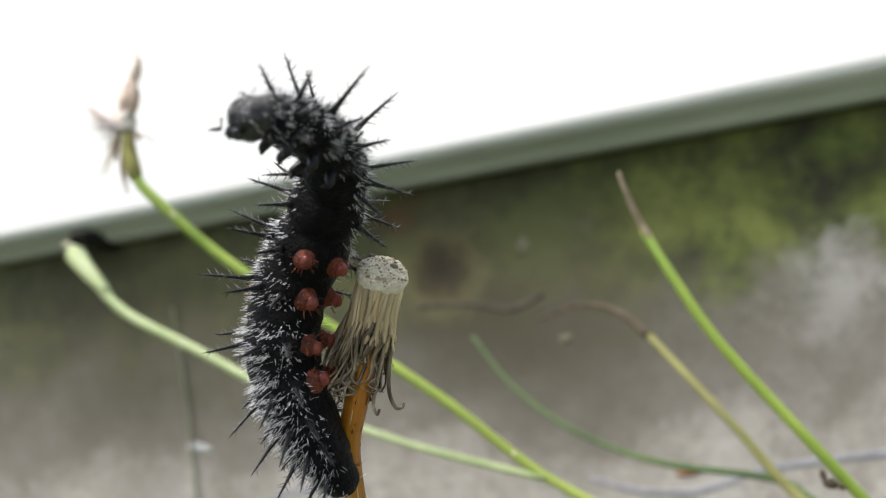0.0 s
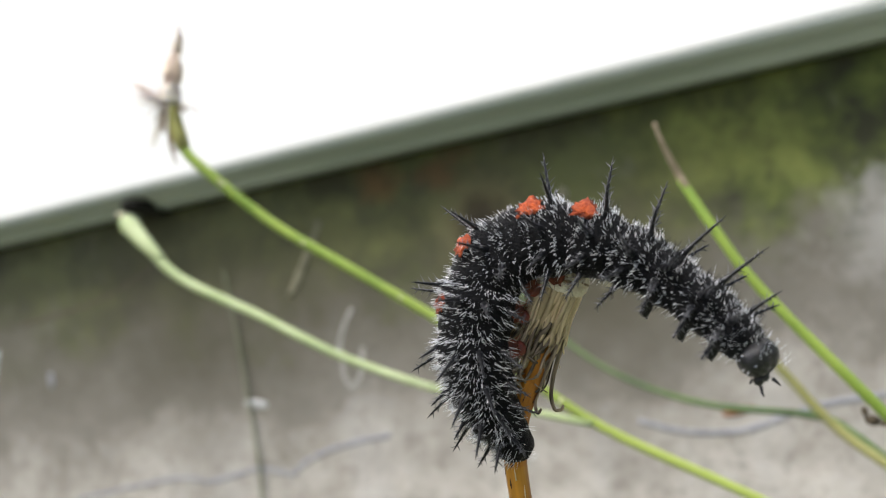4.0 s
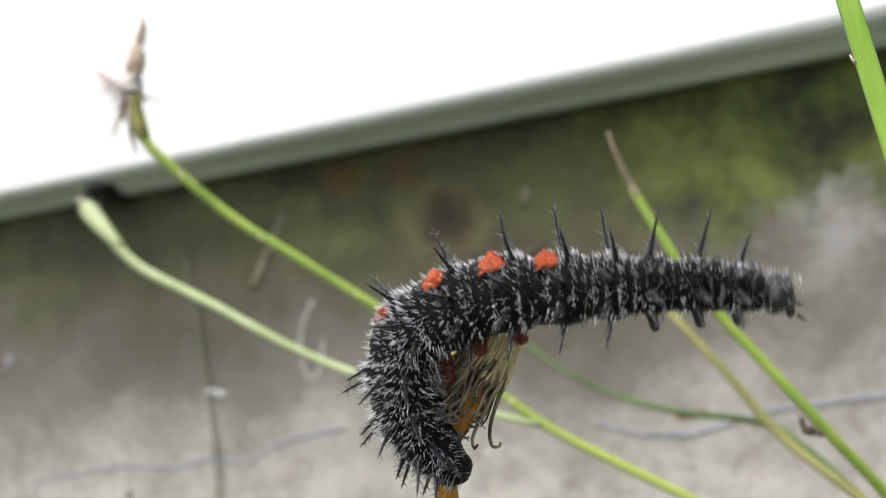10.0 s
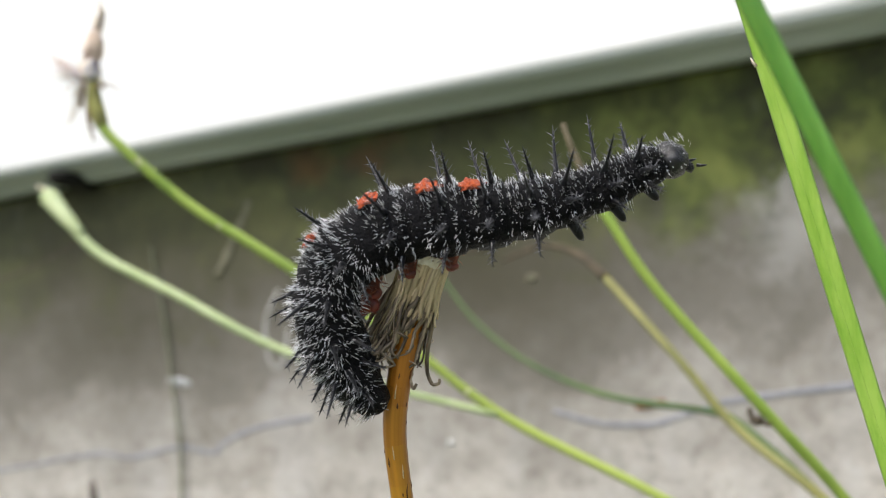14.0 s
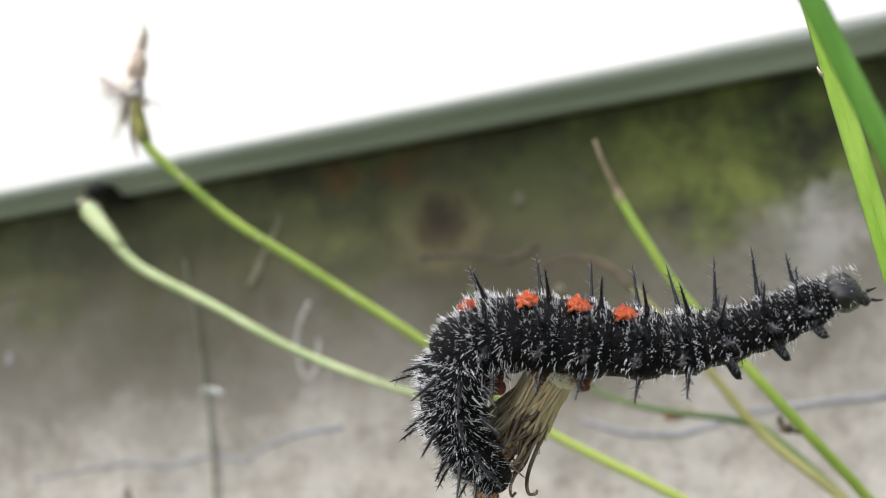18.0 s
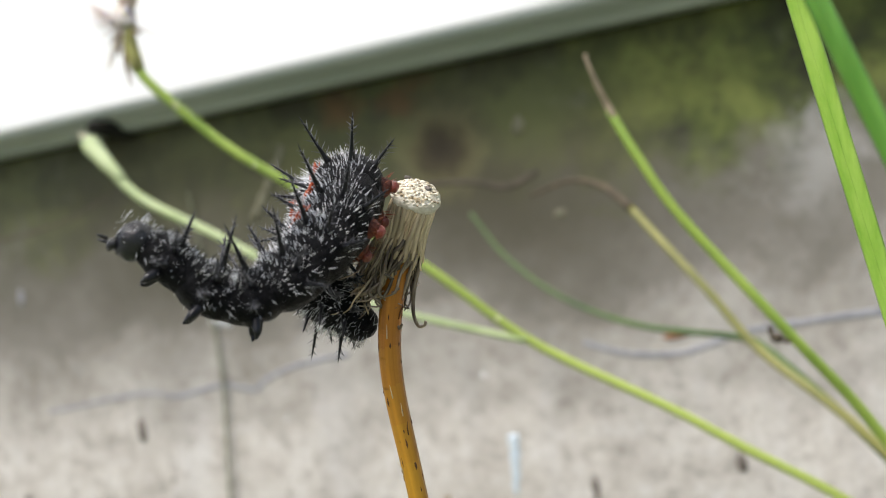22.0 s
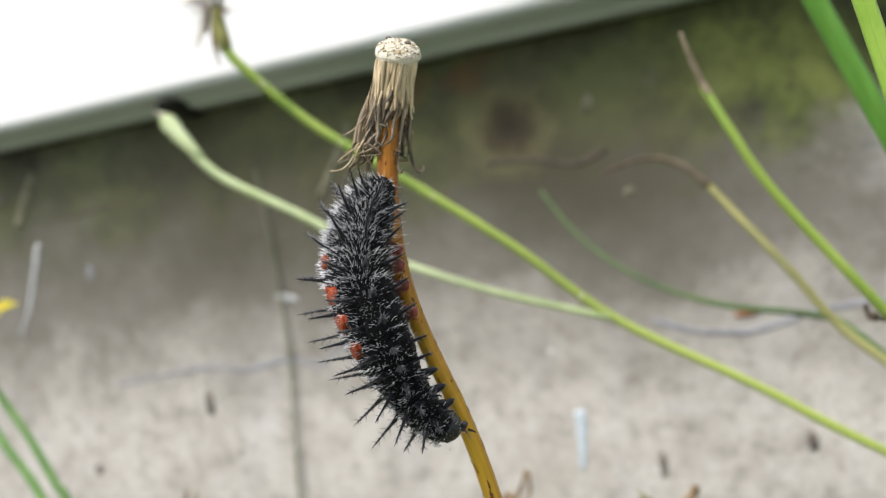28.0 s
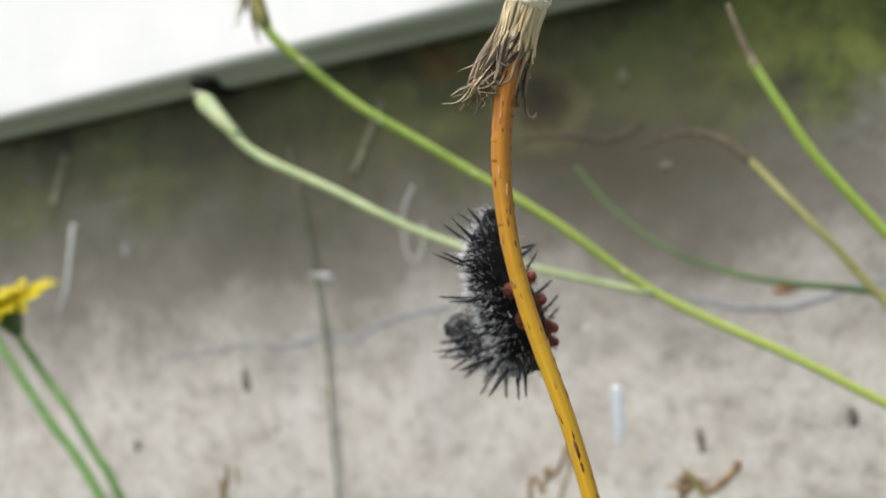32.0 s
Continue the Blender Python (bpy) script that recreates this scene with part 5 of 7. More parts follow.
    at(3.2, (-0.0353, -0.2382, 0.2333), (-0.0409, -0.2378, 0.2203), (-0.0427, -0.2364, 0.2127), (-0.0433, -0.2349, 0.2077), (-0.8504, -0.4812, 0.1250), 0,
       (-0.0435, -0.2393, 0.2155), (-0.0457, -0.2410, 0.2217), (-0.0450, -0.2426, 0.2275), (-0.0428, -0.2445, 0.2323), (-0.0393, -0.2468, 0.2360), (-0.0356, -0.2511, 0.2387), (-0.0323, -0.2554, 0.2404), (-0.0299, -0.2599, 0.2413))
    at(3.5, (-0.0330, -0.2376, 0.2330), (-0.0389, -0.2374, 0.2206), (-0.0409, -0.2361, 0.2127), (-0.0416, -0.2347, 0.2078), (-0.8487, -0.4841, 0.1257), 0,
       (-0.0419, -0.2389, 0.2138), (-0.0447, -0.2408, 0.2195), (-0.0446, -0.2417, 0.2260), (-0.0415, -0.2422, 0.2319), (-0.0363, -0.2428, 0.2362), (-0.0300, -0.2438, 0.2394), (-0.0235, -0.2457, 0.2417), (-0.0176, -0.2478, 0.2429))
    at(3.6, (-0.0331, -0.2373, 0.2277), (-0.0392, -0.2372, 0.2157), (-0.0406, -0.2361, 0.2108), (-0.0412, -0.2348, 0.2077), (-0.8140, -0.5698, 0.1128), 0,
       (-0.0425, -0.2393, 0.2127), (-0.0455, -0.2413, 0.2184), (-0.0457, -0.2421, 0.2250), (-0.0429, -0.2427, 0.2311), (-0.0374, -0.2432, 0.2344), (-0.0307, -0.2433, 0.2332), (-0.0246, -0.2434, 0.2304), (-0.0185, -0.2443, 0.2277))
    at(4, (-0.0294, -0.2369, 0.2293), (-0.0357, -0.2368, 0.2184), (-0.0377, -0.2357, 0.2116), (-0.0385, -0.2342, 0.2071), (-0.8218, -0.5596, 0.1077), 0,
       (-0.0368, -0.2377, 0.2130), (-0.0389, -0.2394, 0.2196), (-0.0381, -0.2399, 0.2266), (-0.0343, -0.2395, 0.2323), (-0.0273, -0.2392, 0.2326), (-0.0212, -0.2387, 0.2292), (-0.0160, -0.2391, 0.2243), (-0.0115, -0.2402, 0.2189))
    at(4.2, (-0.0321, -0.2378, 0.2266), (-0.0384, -0.2377, 0.2154), (-0.0401, -0.2366, 0.2105), (-0.0407, -0.2354, 0.2072), (-0.8231, -0.5583, 0.1044), 0,
       (-0.0390, -0.2383, 0.2099), (-0.0414, -0.2400, 0.2157), (-0.0415, -0.2408, 0.2220), (-0.0392, -0.2417, 0.2279), (-0.0340, -0.2432, 0.2305), (-0.0287, -0.2455, 0.2280), (-0.0256, -0.2488, 0.2234), (-0.0248, -0.2522, 0.2180))
    at(4.5, (-0.0328, -0.2392, 0.2327), (-0.0390, -0.2390, 0.2214), (-0.0415, -0.2378, 0.2127), (-0.0423, -0.2362, 0.2070), (-0.8250, -0.5563, 0.0995), 0,
       (-0.0415, -0.2403, 0.2152), (-0.0447, -0.2423, 0.2211), (-0.0436, -0.2436, 0.2277), (-0.0402, -0.2450, 0.2337), (-0.0357, -0.2491, 0.2366), (-0.0315, -0.2546, 0.2369), (-0.0280, -0.2605, 0.2355), (-0.0255, -0.2669, 0.2337))
    at(5, (-0.0362, -0.2410, 0.2332), (-0.0425, -0.2408, 0.2214), (-0.0450, -0.2396, 0.2129), (-0.0460, -0.2381, 0.2074), (-0.8247, -0.5568, 0.0991), -136,
       (-0.0420, -0.2406, 0.2134), (-0.0441, -0.2423, 0.2197), (-0.0423, -0.2436, 0.2261), (-0.0386, -0.2457, 0.2314), (-0.0403, -0.2510, 0.2331), (-0.0450, -0.2559, 0.2322), (-0.0506, -0.2597, 0.2320), (-0.0565, -0.2631, 0.2324))
    at(5.5, (-0.0392, -0.2425, 0.2330), (-0.0454, -0.2422, 0.2207), (-0.0478, -0.2411, 0.2128), (-0.0488, -0.2397, 0.2077), (-0.9693, -0.1962, 0.1479), 0,
       (-0.0474, -0.2436, 0.2168), (-0.0490, -0.2450, 0.2223), (-0.0475, -0.2462, 0.2280), (-0.0456, -0.2479, 0.2335), (-0.0432, -0.2493, 0.2388), (-0.0405, -0.2507, 0.2440), (-0.0378, -0.2520, 0.2491), (-0.0357, -0.2527, 0.2547))
    at(6, (-0.0365, -0.2415, 0.2301), (-0.0427, -0.2411, 0.2174), (-0.0447, -0.2400, 0.2113), (-0.0456, -0.2388, 0.2072), (-0.8240, -0.5579, 0.0985), -133,
       (-0.0453, -0.2424, 0.2112), (-0.0474, -0.2441, 0.2172), (-0.0457, -0.2454, 0.2233), (-0.0418, -0.2480, 0.2278), (-0.0449, -0.2532, 0.2278), (-0.0496, -0.2577, 0.2274), (-0.0546, -0.2611, 0.2296), (-0.0595, -0.2641, 0.2328))
    at(6.5, (-0.0426, -0.2448, 0.2341), (-0.0489, -0.2445, 0.2211), (-0.0513, -0.2433, 0.2131), (-0.0524, -0.2420, 0.2080), (-0.8237, -0.5585, 0.0982), -109,
       (-0.0484, -0.2448, 0.2165), (-0.0512, -0.2467, 0.2222), (-0.0502, -0.2483, 0.2285), (-0.0470, -0.2519, 0.2331), (-0.0493, -0.2576, 0.2318), (-0.0525, -0.2627, 0.2288), (-0.0550, -0.2675, 0.2249), (-0.0579, -0.2720, 0.2206))
    at(7, (-0.0299, -0.2391, 0.2242), (-0.0361, -0.2386, 0.2104), (-0.0373, -0.2375, 0.2073), (-0.0381, -0.2365, 0.2052), (-0.9347, -0.2824, 0.1303), -55,
       (-0.0372, -0.2382, 0.2119), (-0.0390, -0.2395, 0.2160), (-0.0390, -0.2416, 0.2197), (-0.0369, -0.2459, 0.2215), (-0.0345, -0.2503, 0.2214), (-0.0336, -0.2548, 0.2168), (-0.0329, -0.2581, 0.2116), (-0.0326, -0.2604, 0.2053))
    at(7.2, (-0.0304, -0.2397, 0.2229), (-0.0358, -0.2391, 0.2105), (-0.0371, -0.2381, 0.2076), (-0.0379, -0.2370, 0.2056), (-0.9069, -0.2735, 0.1234), -30,
       (-0.0374, -0.2391, 0.2060), (-0.0393, -0.2412, 0.2116), (-0.0389, -0.2434, 0.2176), (-0.0360, -0.2471, 0.2208), (-0.0354, -0.2522, 0.2203), (-0.0371, -0.2570, 0.2182), (-0.0386, -0.2620, 0.2191), (-0.0401, -0.2663, 0.2216))
    at(7.5, (-0.0378, -0.2447, 0.2295), (-0.0445, -0.2444, 0.2169), (-0.0466, -0.2434, 0.2112), (-0.0478, -0.2422, 0.2074), (-0.9559, 0.2397, 0.1696), 0,
       (-0.0439, -0.2450, 0.2146), (-0.0462, -0.2468, 0.2206), (-0.0459, -0.2490, 0.2270), (-0.0469, -0.2525, 0.2325), (-0.0482, -0.2567, 0.2377), (-0.0493, -0.2612, 0.2426), (-0.0498, -0.2658, 0.2474), (-0.0503, -0.2704, 0.2523))
    at(7.8, (-0.0373, -0.2446, 0.2292), (-0.0436, -0.2443, 0.2170), (-0.0457, -0.2432, 0.2112), (-0.0471, -0.2421, 0.2075), (-0.8593, -0.4732, 0.0903), 0,
       (-0.0459, -0.2461, 0.2156), (-0.0480, -0.2479, 0.2217), (-0.0474, -0.2496, 0.2277), (-0.0448, -0.2514, 0.2322), (-0.0403, -0.2543, 0.2346), (-0.0364, -0.2583, 0.2356), (-0.0327, -0.2633, 0.2358), (-0.0295, -0.2686, 0.2358))
    at(8, (-0.0258, -0.2391, 0.2223), (-0.0329, -0.2393, 0.2107), (-0.0346, -0.2385, 0.2081), (-0.0357, -0.2376, 0.2064), (-0.8733, -0.4789, 0.0890), 0,
       (-0.0350, -0.2407, 0.2075), (-0.0376, -0.2427, 0.2136), (-0.0356, -0.2440, 0.2201), (-0.0309, -0.2465, 0.2246), (-0.0266, -0.2510, 0.2279), (-0.0227, -0.2564, 0.2301), (-0.0195, -0.2625, 0.2316), (-0.0171, -0.2689, 0.2333))
    at(8.1, (-0.0234, -0.2378, 0.2234), (-0.0308, -0.2380, 0.2116), (-0.0327, -0.2372, 0.2084), (-0.0338, -0.2363, 0.2062), (-0.8643, -0.4944, 0.0851), 0,
       (-0.0364, -0.2410, 0.2088), (-0.0380, -0.2425, 0.2148), (-0.0359, -0.2437, 0.2210), (-0.0314, -0.2447, 0.2257), (-0.0259, -0.2463, 0.2294), (-0.0208, -0.2479, 0.2323), (-0.0160, -0.2496, 0.2347), (-0.0116, -0.2513, 0.2362))
    at(8.4, (-0.0291, -0.2387, 0.2217), (-0.0365, -0.2388, 0.2099), (-0.0380, -0.2379, 0.2074), (-0.0390, -0.2371, 0.2058), (-0.8372, -0.5408, 0.0733), 0,
       (-0.0366, -0.2401, 0.2109), (-0.0397, -0.2422, 0.2168), (-0.0388, -0.2428, 0.2234), (-0.0337, -0.2424, 0.2272), (-0.0263, -0.2422, 0.2277), (-0.0191, -0.2424, 0.2265), (-0.0119, -0.2430, 0.2242), (-0.0053, -0.2432, 0.2221))
    at(8.5, (-0.0310, -0.2390, 0.2211), (-0.0384, -0.2391, 0.2093), (-0.0398, -0.2382, 0.2071), (-0.0407, -0.2373, 0.2057), (-0.8282, -0.5562, 0.0694), 0,
       (-0.0362, -0.2394, 0.2099), (-0.0392, -0.2414, 0.2155), (-0.0383, -0.2419, 0.2220), (-0.0331, -0.2417, 0.2255), (-0.0266, -0.2427, 0.2249), (-0.0203, -0.2441, 0.2231), (-0.0144, -0.2466, 0.2210), (-0.0090, -0.2493, 0.2181))
    at(8.7, (-0.0302, -0.2392, 0.2232), (-0.0378, -0.2393, 0.2114), (-0.0392, -0.2384, 0.2087), (-0.0401, -0.2374, 0.2070), (-0.8870, -0.4048, 0.0946), 0,
       (-0.0344, -0.2389, 0.2100), (-0.0365, -0.2406, 0.2161), (-0.0349, -0.2407, 0.2218), (-0.0303, -0.2416, 0.2250), (-0.0249, -0.2438, 0.2252), (-0.0205, -0.2486, 0.2254), (-0.0180, -0.2542, 0.2259), (-0.0162, -0.2601, 0.2263))
    at(9, (-0.0291, -0.2394, 0.2263), (-0.0368, -0.2396, 0.2145), (-0.0382, -0.2387, 0.2112), (-0.0391, -0.2376, 0.2090), (-0.9752, -0.1776, 0.1325), 0,
       (-0.0373, -0.2405, 0.2118), (-0.0408, -0.2426, 0.2166), (-0.0391, -0.2438, 0.2224), (-0.0337, -0.2460, 0.2247), (-0.0309, -0.2509, 0.2271), (-0.0326, -0.2561, 0.2301), (-0.0366, -0.2600, 0.2330), (-0.0411, -0.2637, 0.2356))
    at(9.3, (-0.0348, -0.2424, 0.2320), (-0.0425, -0.2426, 0.2195), (-0.0445, -0.2415, 0.2133), (-0.0455, -0.2402, 0.2090), (-0.8355, 0.5251, 0.1615), 0,
       (-0.0385, -0.2415, 0.2142), (-0.0414, -0.2434, 0.2203), (-0.0418, -0.2454, 0.2262), (-0.0410, -0.2480, 0.2324), (-0.0411, -0.2515, 0.2384), (-0.0414, -0.2550, 0.2440), (-0.0416, -0.2590, 0.2492), (-0.0418, -0.2630, 0.2545))
    at(9.5, (-0.0340, -0.2417, 0.2294), (-0.0418, -0.2421, 0.2175), (-0.0438, -0.2410, 0.2121), (-0.0446, -0.2398, 0.2085), (-0.8349, 0.5273, 0.1581), 0,
       (-0.0413, -0.2427, 0.2159), (-0.0437, -0.2443, 0.2215), (-0.0424, -0.2454, 0.2276), (-0.0404, -0.2468, 0.2336), (-0.0382, -0.2491, 0.2393), (-0.0361, -0.2516, 0.2448), (-0.0339, -0.2544, 0.2502), (-0.0321, -0.2572, 0.2557))
    at(9.9, (-0.0296, -0.2395, 0.2283), (-0.0372, -0.2397, 0.2156), (-0.0389, -0.2388, 0.2114), (-0.0397, -0.2376, 0.2084), (-0.8392, -0.5381, 0.0819), 0,
       (-0.0383, -0.2412, 0.2153), (-0.0415, -0.2431, 0.2218), (-0.0403, -0.2435, 0.2278), (-0.0355, -0.2432, 0.2321), (-0.0286, -0.2426, 0.2350), (-0.0216, -0.2418, 0.2366), (-0.0148, -0.2410, 0.2378), (-0.0085, -0.2404, 0.2385))
    at(10, (-0.0273, -0.2385, 0.2265), (-0.0351, -0.2389, 0.2143), (-0.0366, -0.2379, 0.2107), (-0.0373, -0.2368, 0.2082), (-0.8413, -0.5343, 0.0821), 0,
       (-0.0349, -0.2395, 0.2115), (-0.0383, -0.2415, 0.2178), (-0.0373, -0.2418, 0.2249), (-0.0306, -0.2416, 0.2279), (-0.0233, -0.2407, 0.2282), (-0.0159, -0.2396, 0.2277), (-0.0086, -0.2384, 0.2270), (-0.0014, -0.2373, 0.2256))
    at(10.2, (-0.0274, -0.2387, 0.2263), (-0.0349, -0.2390, 0.2143), (-0.0365, -0.2380, 0.2104), (-0.0372, -0.2369, 0.2077), (-0.8434, -0.5309, 0.0827), 0,
       (-0.0347, -0.2395, 0.2110), (-0.0380, -0.2414, 0.2169), (-0.0372, -0.2418, 0.2230), (-0.0319, -0.2411, 0.2250), (-0.0253, -0.2400, 0.2223), (-0.0192, -0.2388, 0.2177), (-0.0139, -0.2374, 0.2130), (-0.0082, -0.2358, 0.2084))
    at(10.5, (-0.0275, -0.2390, 0.2259), (-0.0347, -0.2392, 0.2143), (-0.0363, -0.2382, 0.2099), (-0.0371, -0.2371, 0.2069), (-0.8466, -0.5257, 0.0835), 0,
       (-0.0338, -0.2397, 0.2119), (-0.0366, -0.2414, 0.2183), (-0.0362, -0.2419, 0.2253), (-0.0297, -0.2415, 0.2267), (-0.0233, -0.2401, 0.2241), (-0.0176, -0.2383, 0.2200), (-0.0122, -0.2367, 0.2156), (-0.0068, -0.2351, 0.2112))
    at(11, (-0.0257, -0.2365, 0.2268), (-0.0332, -0.2369, 0.2150), (-0.0351, -0.2359, 0.2094), (-0.0359, -0.2347, 0.2056), (-0.8502, -0.5189, 0.0892), 0,
       (-0.0332, -0.2377, 0.2124), (-0.0360, -0.2393, 0.2189), (-0.0346, -0.2395, 0.2259), (-0.0283, -0.2385, 0.2291), (-0.0214, -0.2364, 0.2294), (-0.0145, -0.2339, 0.2296), (-0.0078, -0.2316, 0.2311), (-0.0013, -0.2295, 0.2335))
    at(11.4, (-0.0271, -0.2366, 0.2273), (-0.0346, -0.2369, 0.2154), (-0.0366, -0.2360, 0.2096), (-0.0375, -0.2349, 0.2056), (-0.8520, -0.5165, 0.0864), 0,
       (-0.0352, -0.2380, 0.2125), (-0.0382, -0.2396, 0.2184), (-0.0379, -0.2402, 0.2251), (-0.0329, -0.2389, 0.2295), (-0.0264, -0.2377, 0.2299), (-0.0201, -0.2353, 0.2283), (-0.0120, -0.2333, 0.2256), (-0.0043, -0.2303, 0.2227))
    at(11.5, (-0.0274, -0.2366, 0.2274), (-0.0349, -0.2369, 0.2155), (-0.0370, -0.2360, 0.2096), (-0.0379, -0.2349, 0.2056), (-0.8524, -0.5159, 0.0857), 0,
       (-0.0350, -0.2377, 0.2124), (-0.0375, -0.2392, 0.2182), (-0.0372, -0.2398, 0.2248), (-0.0328, -0.2389, 0.2291), (-0.0264, -0.2376, 0.2293), (-0.0203, -0.2353, 0.2282), (-0.0140, -0.2339, 0.2270), (-0.0080, -0.2317, 0.2253))
    at(12, (-0.0313, -0.2392, 0.2336), (-0.0374, -0.2391, 0.2201), (-0.0387, -0.2376, 0.2113), (-0.0388, -0.2361, 0.2055), (-0.9881, -0.0879, 0.1261), 0,
       (-0.0380, -0.2389, 0.2169), (-0.0421, -0.2387, 0.2222), (-0.0438, -0.2380, 0.2287), (-0.0431, -0.2372, 0.2354), (-0.0384, -0.2358, 0.2399), (-0.0318, -0.2346, 0.2397), (-0.0258, -0.2342, 0.2367), (-0.0209, -0.2356, 0.2323))
    at(12.5, (-0.0299, -0.2395, 0.2324), (-0.0357, -0.2391, 0.2189), (-0.0367, -0.2375, 0.2103), (-0.0364, -0.2358, 0.2047), (-0.9888, -0.0914, 0.1181), 0,
       (-0.0360, -0.2389, 0.2171), (-0.0407, -0.2385, 0.2219), (-0.0421, -0.2377, 0.2285), (-0.0407, -0.2369, 0.2352), (-0.0346, -0.2357, 0.2377), (-0.0279, -0.2356, 0.2365), (-0.0225, -0.2360, 0.2325), (-0.0178, -0.2370, 0.2274))
    at(13, (-0.0329, -0.2415, 0.2360), (-0.0386, -0.2411, 0.2225), (-0.0399, -0.2395, 0.2122), (-0.0395, -0.2377, 0.2055), (-0.9885, -0.0915, 0.1207), 0,
       (-0.0399, -0.2412, 0.2191), (-0.0439, -0.2410, 0.2239), (-0.0454, -0.2400, 0.2299), (-0.0442, -0.2391, 0.2360), (-0.0395, -0.2377, 0.2395), (-0.0334, -0.2366, 0.2392), (-0.0277, -0.2362, 0.2364), (-0.0228, -0.2377, 0.2328))
    at(13.3, (-0.0320, -0.2414, 0.2370), (-0.0376, -0.2410, 0.2239), (-0.0391, -0.2394, 0.2133), (-0.0390, -0.2376, 0.2063), (-0.9882, -0.0949, 0.1200), 0,
       (-0.0366, -0.2402, 0.2197), (-0.0416, -0.2400, 0.2252), (-0.0427, -0.2389, 0.2324), (-0.0395, -0.2376, 0.2385), (-0.0324, -0.2362, 0.2388), (-0.0254, -0.2355, 0.2362), (-0.0192, -0.2348, 0.2321), (-0.0126, -0.2339, 0.2286))
    at(13.5, (-0.0237, -0.2379, 0.2301), (-0.0292, -0.2375, 0.2172), (-0.0299, -0.2360, 0.2104), (-0.0297, -0.2343, 0.2060), (-0.9648, -0.2400, 0.1080), 0,
       (-0.0301, -0.2374, 0.2143), (-0.0344, -0.2384, 0.2191), (-0.0361, -0.2374, 0.2252), (-0.0339, -0.2363, 0.2310), (-0.0277, -0.2355, 0.2326), (-0.0214, -0.2349, 0.2312), (-0.0149, -0.2348, 0.2308), (-0.0086, -0.2339, 0.2322))
    at(14, (-0.0277, -0.2403, 0.2321), (-0.0330, -0.2399, 0.2199), (-0.0345, -0.2385, 0.2117), (-0.0348, -0.2369, 0.2064), (-0.8551, -0.5122, 0.0809), 0,
       (-0.0351, -0.2414, 0.2176), (-0.0379, -0.2431, 0.2242), (-0.0365, -0.2433, 0.2311), (-0.0303, -0.2423, 0.2343), (-0.0234, -0.2403, 0.2346), (-0.0165, -0.2379, 0.2350), (-0.0097, -0.2357, 0.2365), (-0.0031, -0.2337, 0.2389))
    at(14.5, (-0.0305, -0.2425, 0.2346), (-0.0358, -0.2420, 0.2230), (-0.0380, -0.2406, 0.2131), (-0.0387, -0.2391, 0.2067), (-0.8553, -0.5112, 0.0837), 0,
       (-0.0369, -0.2429, 0.2178), (-0.0396, -0.2444, 0.2236), (-0.0398, -0.2451, 0.2302), (-0.0374, -0.2461, 0.2363), (-0.0316, -0.2477, 0.2381), (-0.0263, -0.2502, 0.2353), (-0.0228, -0.2532, 0.2306), (-0.0215, -0.2564, 0.2248))
    at(15, (-0.0267, -0.2415, 0.2294), (-0.0317, -0.2410, 0.2183), (-0.0338, -0.2398, 0.2109), (-0.0346, -0.2385, 0.2061), (-0.8556, -0.5103, 0.0867), 0,
       (-0.0355, -0.2430, 0.2157), (-0.0376, -0.2445, 0.2222), (-0.0358, -0.2445, 0.2289), (-0.0296, -0.2438, 0.2318), (-0.0226, -0.2434, 0.2332), (-0.0159, -0.2432, 0.2353), (-0.0094, -0.2442, 0.2380), (-0.0030, -0.2452, 0.2407))
    at(15.5, (-0.0266, -0.2418, 0.2245), (-0.0315, -0.2413, 0.2141), (-0.0335, -0.2403, 0.2092), (-0.0346, -0.2393, 0.2059), (-0.8559, -0.5094, 0.0896), 0,
       (-0.0329, -0.2423, 0.2094), (-0.0360, -0.2439, 0.2154), (-0.0355, -0.2445, 0.2224), (-0.0328, -0.2451, 0.2287), (-0.0264, -0.2468, 0.2305), (-0.0209, -0.2495, 0.2274), (-0.0170, -0.2526, 0.2224), (-0.0140, -0.2558, 0.2168))
    at(15.6, (-0.0279, -0.2426, 0.2254), (-0.0329, -0.2421, 0.2145), (-0.0348, -0.2410, 0.2096), (-0.0357, -0.2400, 0.2063), (-0.8557, -0.5100, 0.0871), 0,
       (-0.0342, -0.2434, 0.2098), (-0.0361, -0.2447, 0.2159), (-0.0349, -0.2451, 0.2228), (-0.0303, -0.2451, 0.2269), (-0.0252, -0.2458, 0.2257), (-0.0204, -0.2476, 0.2224), (-0.0156, -0.2487, 0.2187), (-0.0110, -0.2499, 0.2151))
    at(15.9, (-0.0304, -0.2446, 0.2291), (-0.0361, -0.2441, 0.2164), (-0.0376, -0.2429, 0.2106), (-0.0381, -0.2417, 0.2073), (-0.8552, -0.5119, 0.0797), -80,
       (-0.0365, -0.2450, 0.2148), (-0.0398, -0.2466, 0.2193), (-0.0389, -0.2486, 0.2251), (-0.0346, -0.2510, 0.2308), (-0.0300, -0.2550, 0.2333), (-0.0286, -0.2607, 0.2321), (-0.0282, -0.2668, 0.2307), (-0.0279, -0.2719, 0.2295))
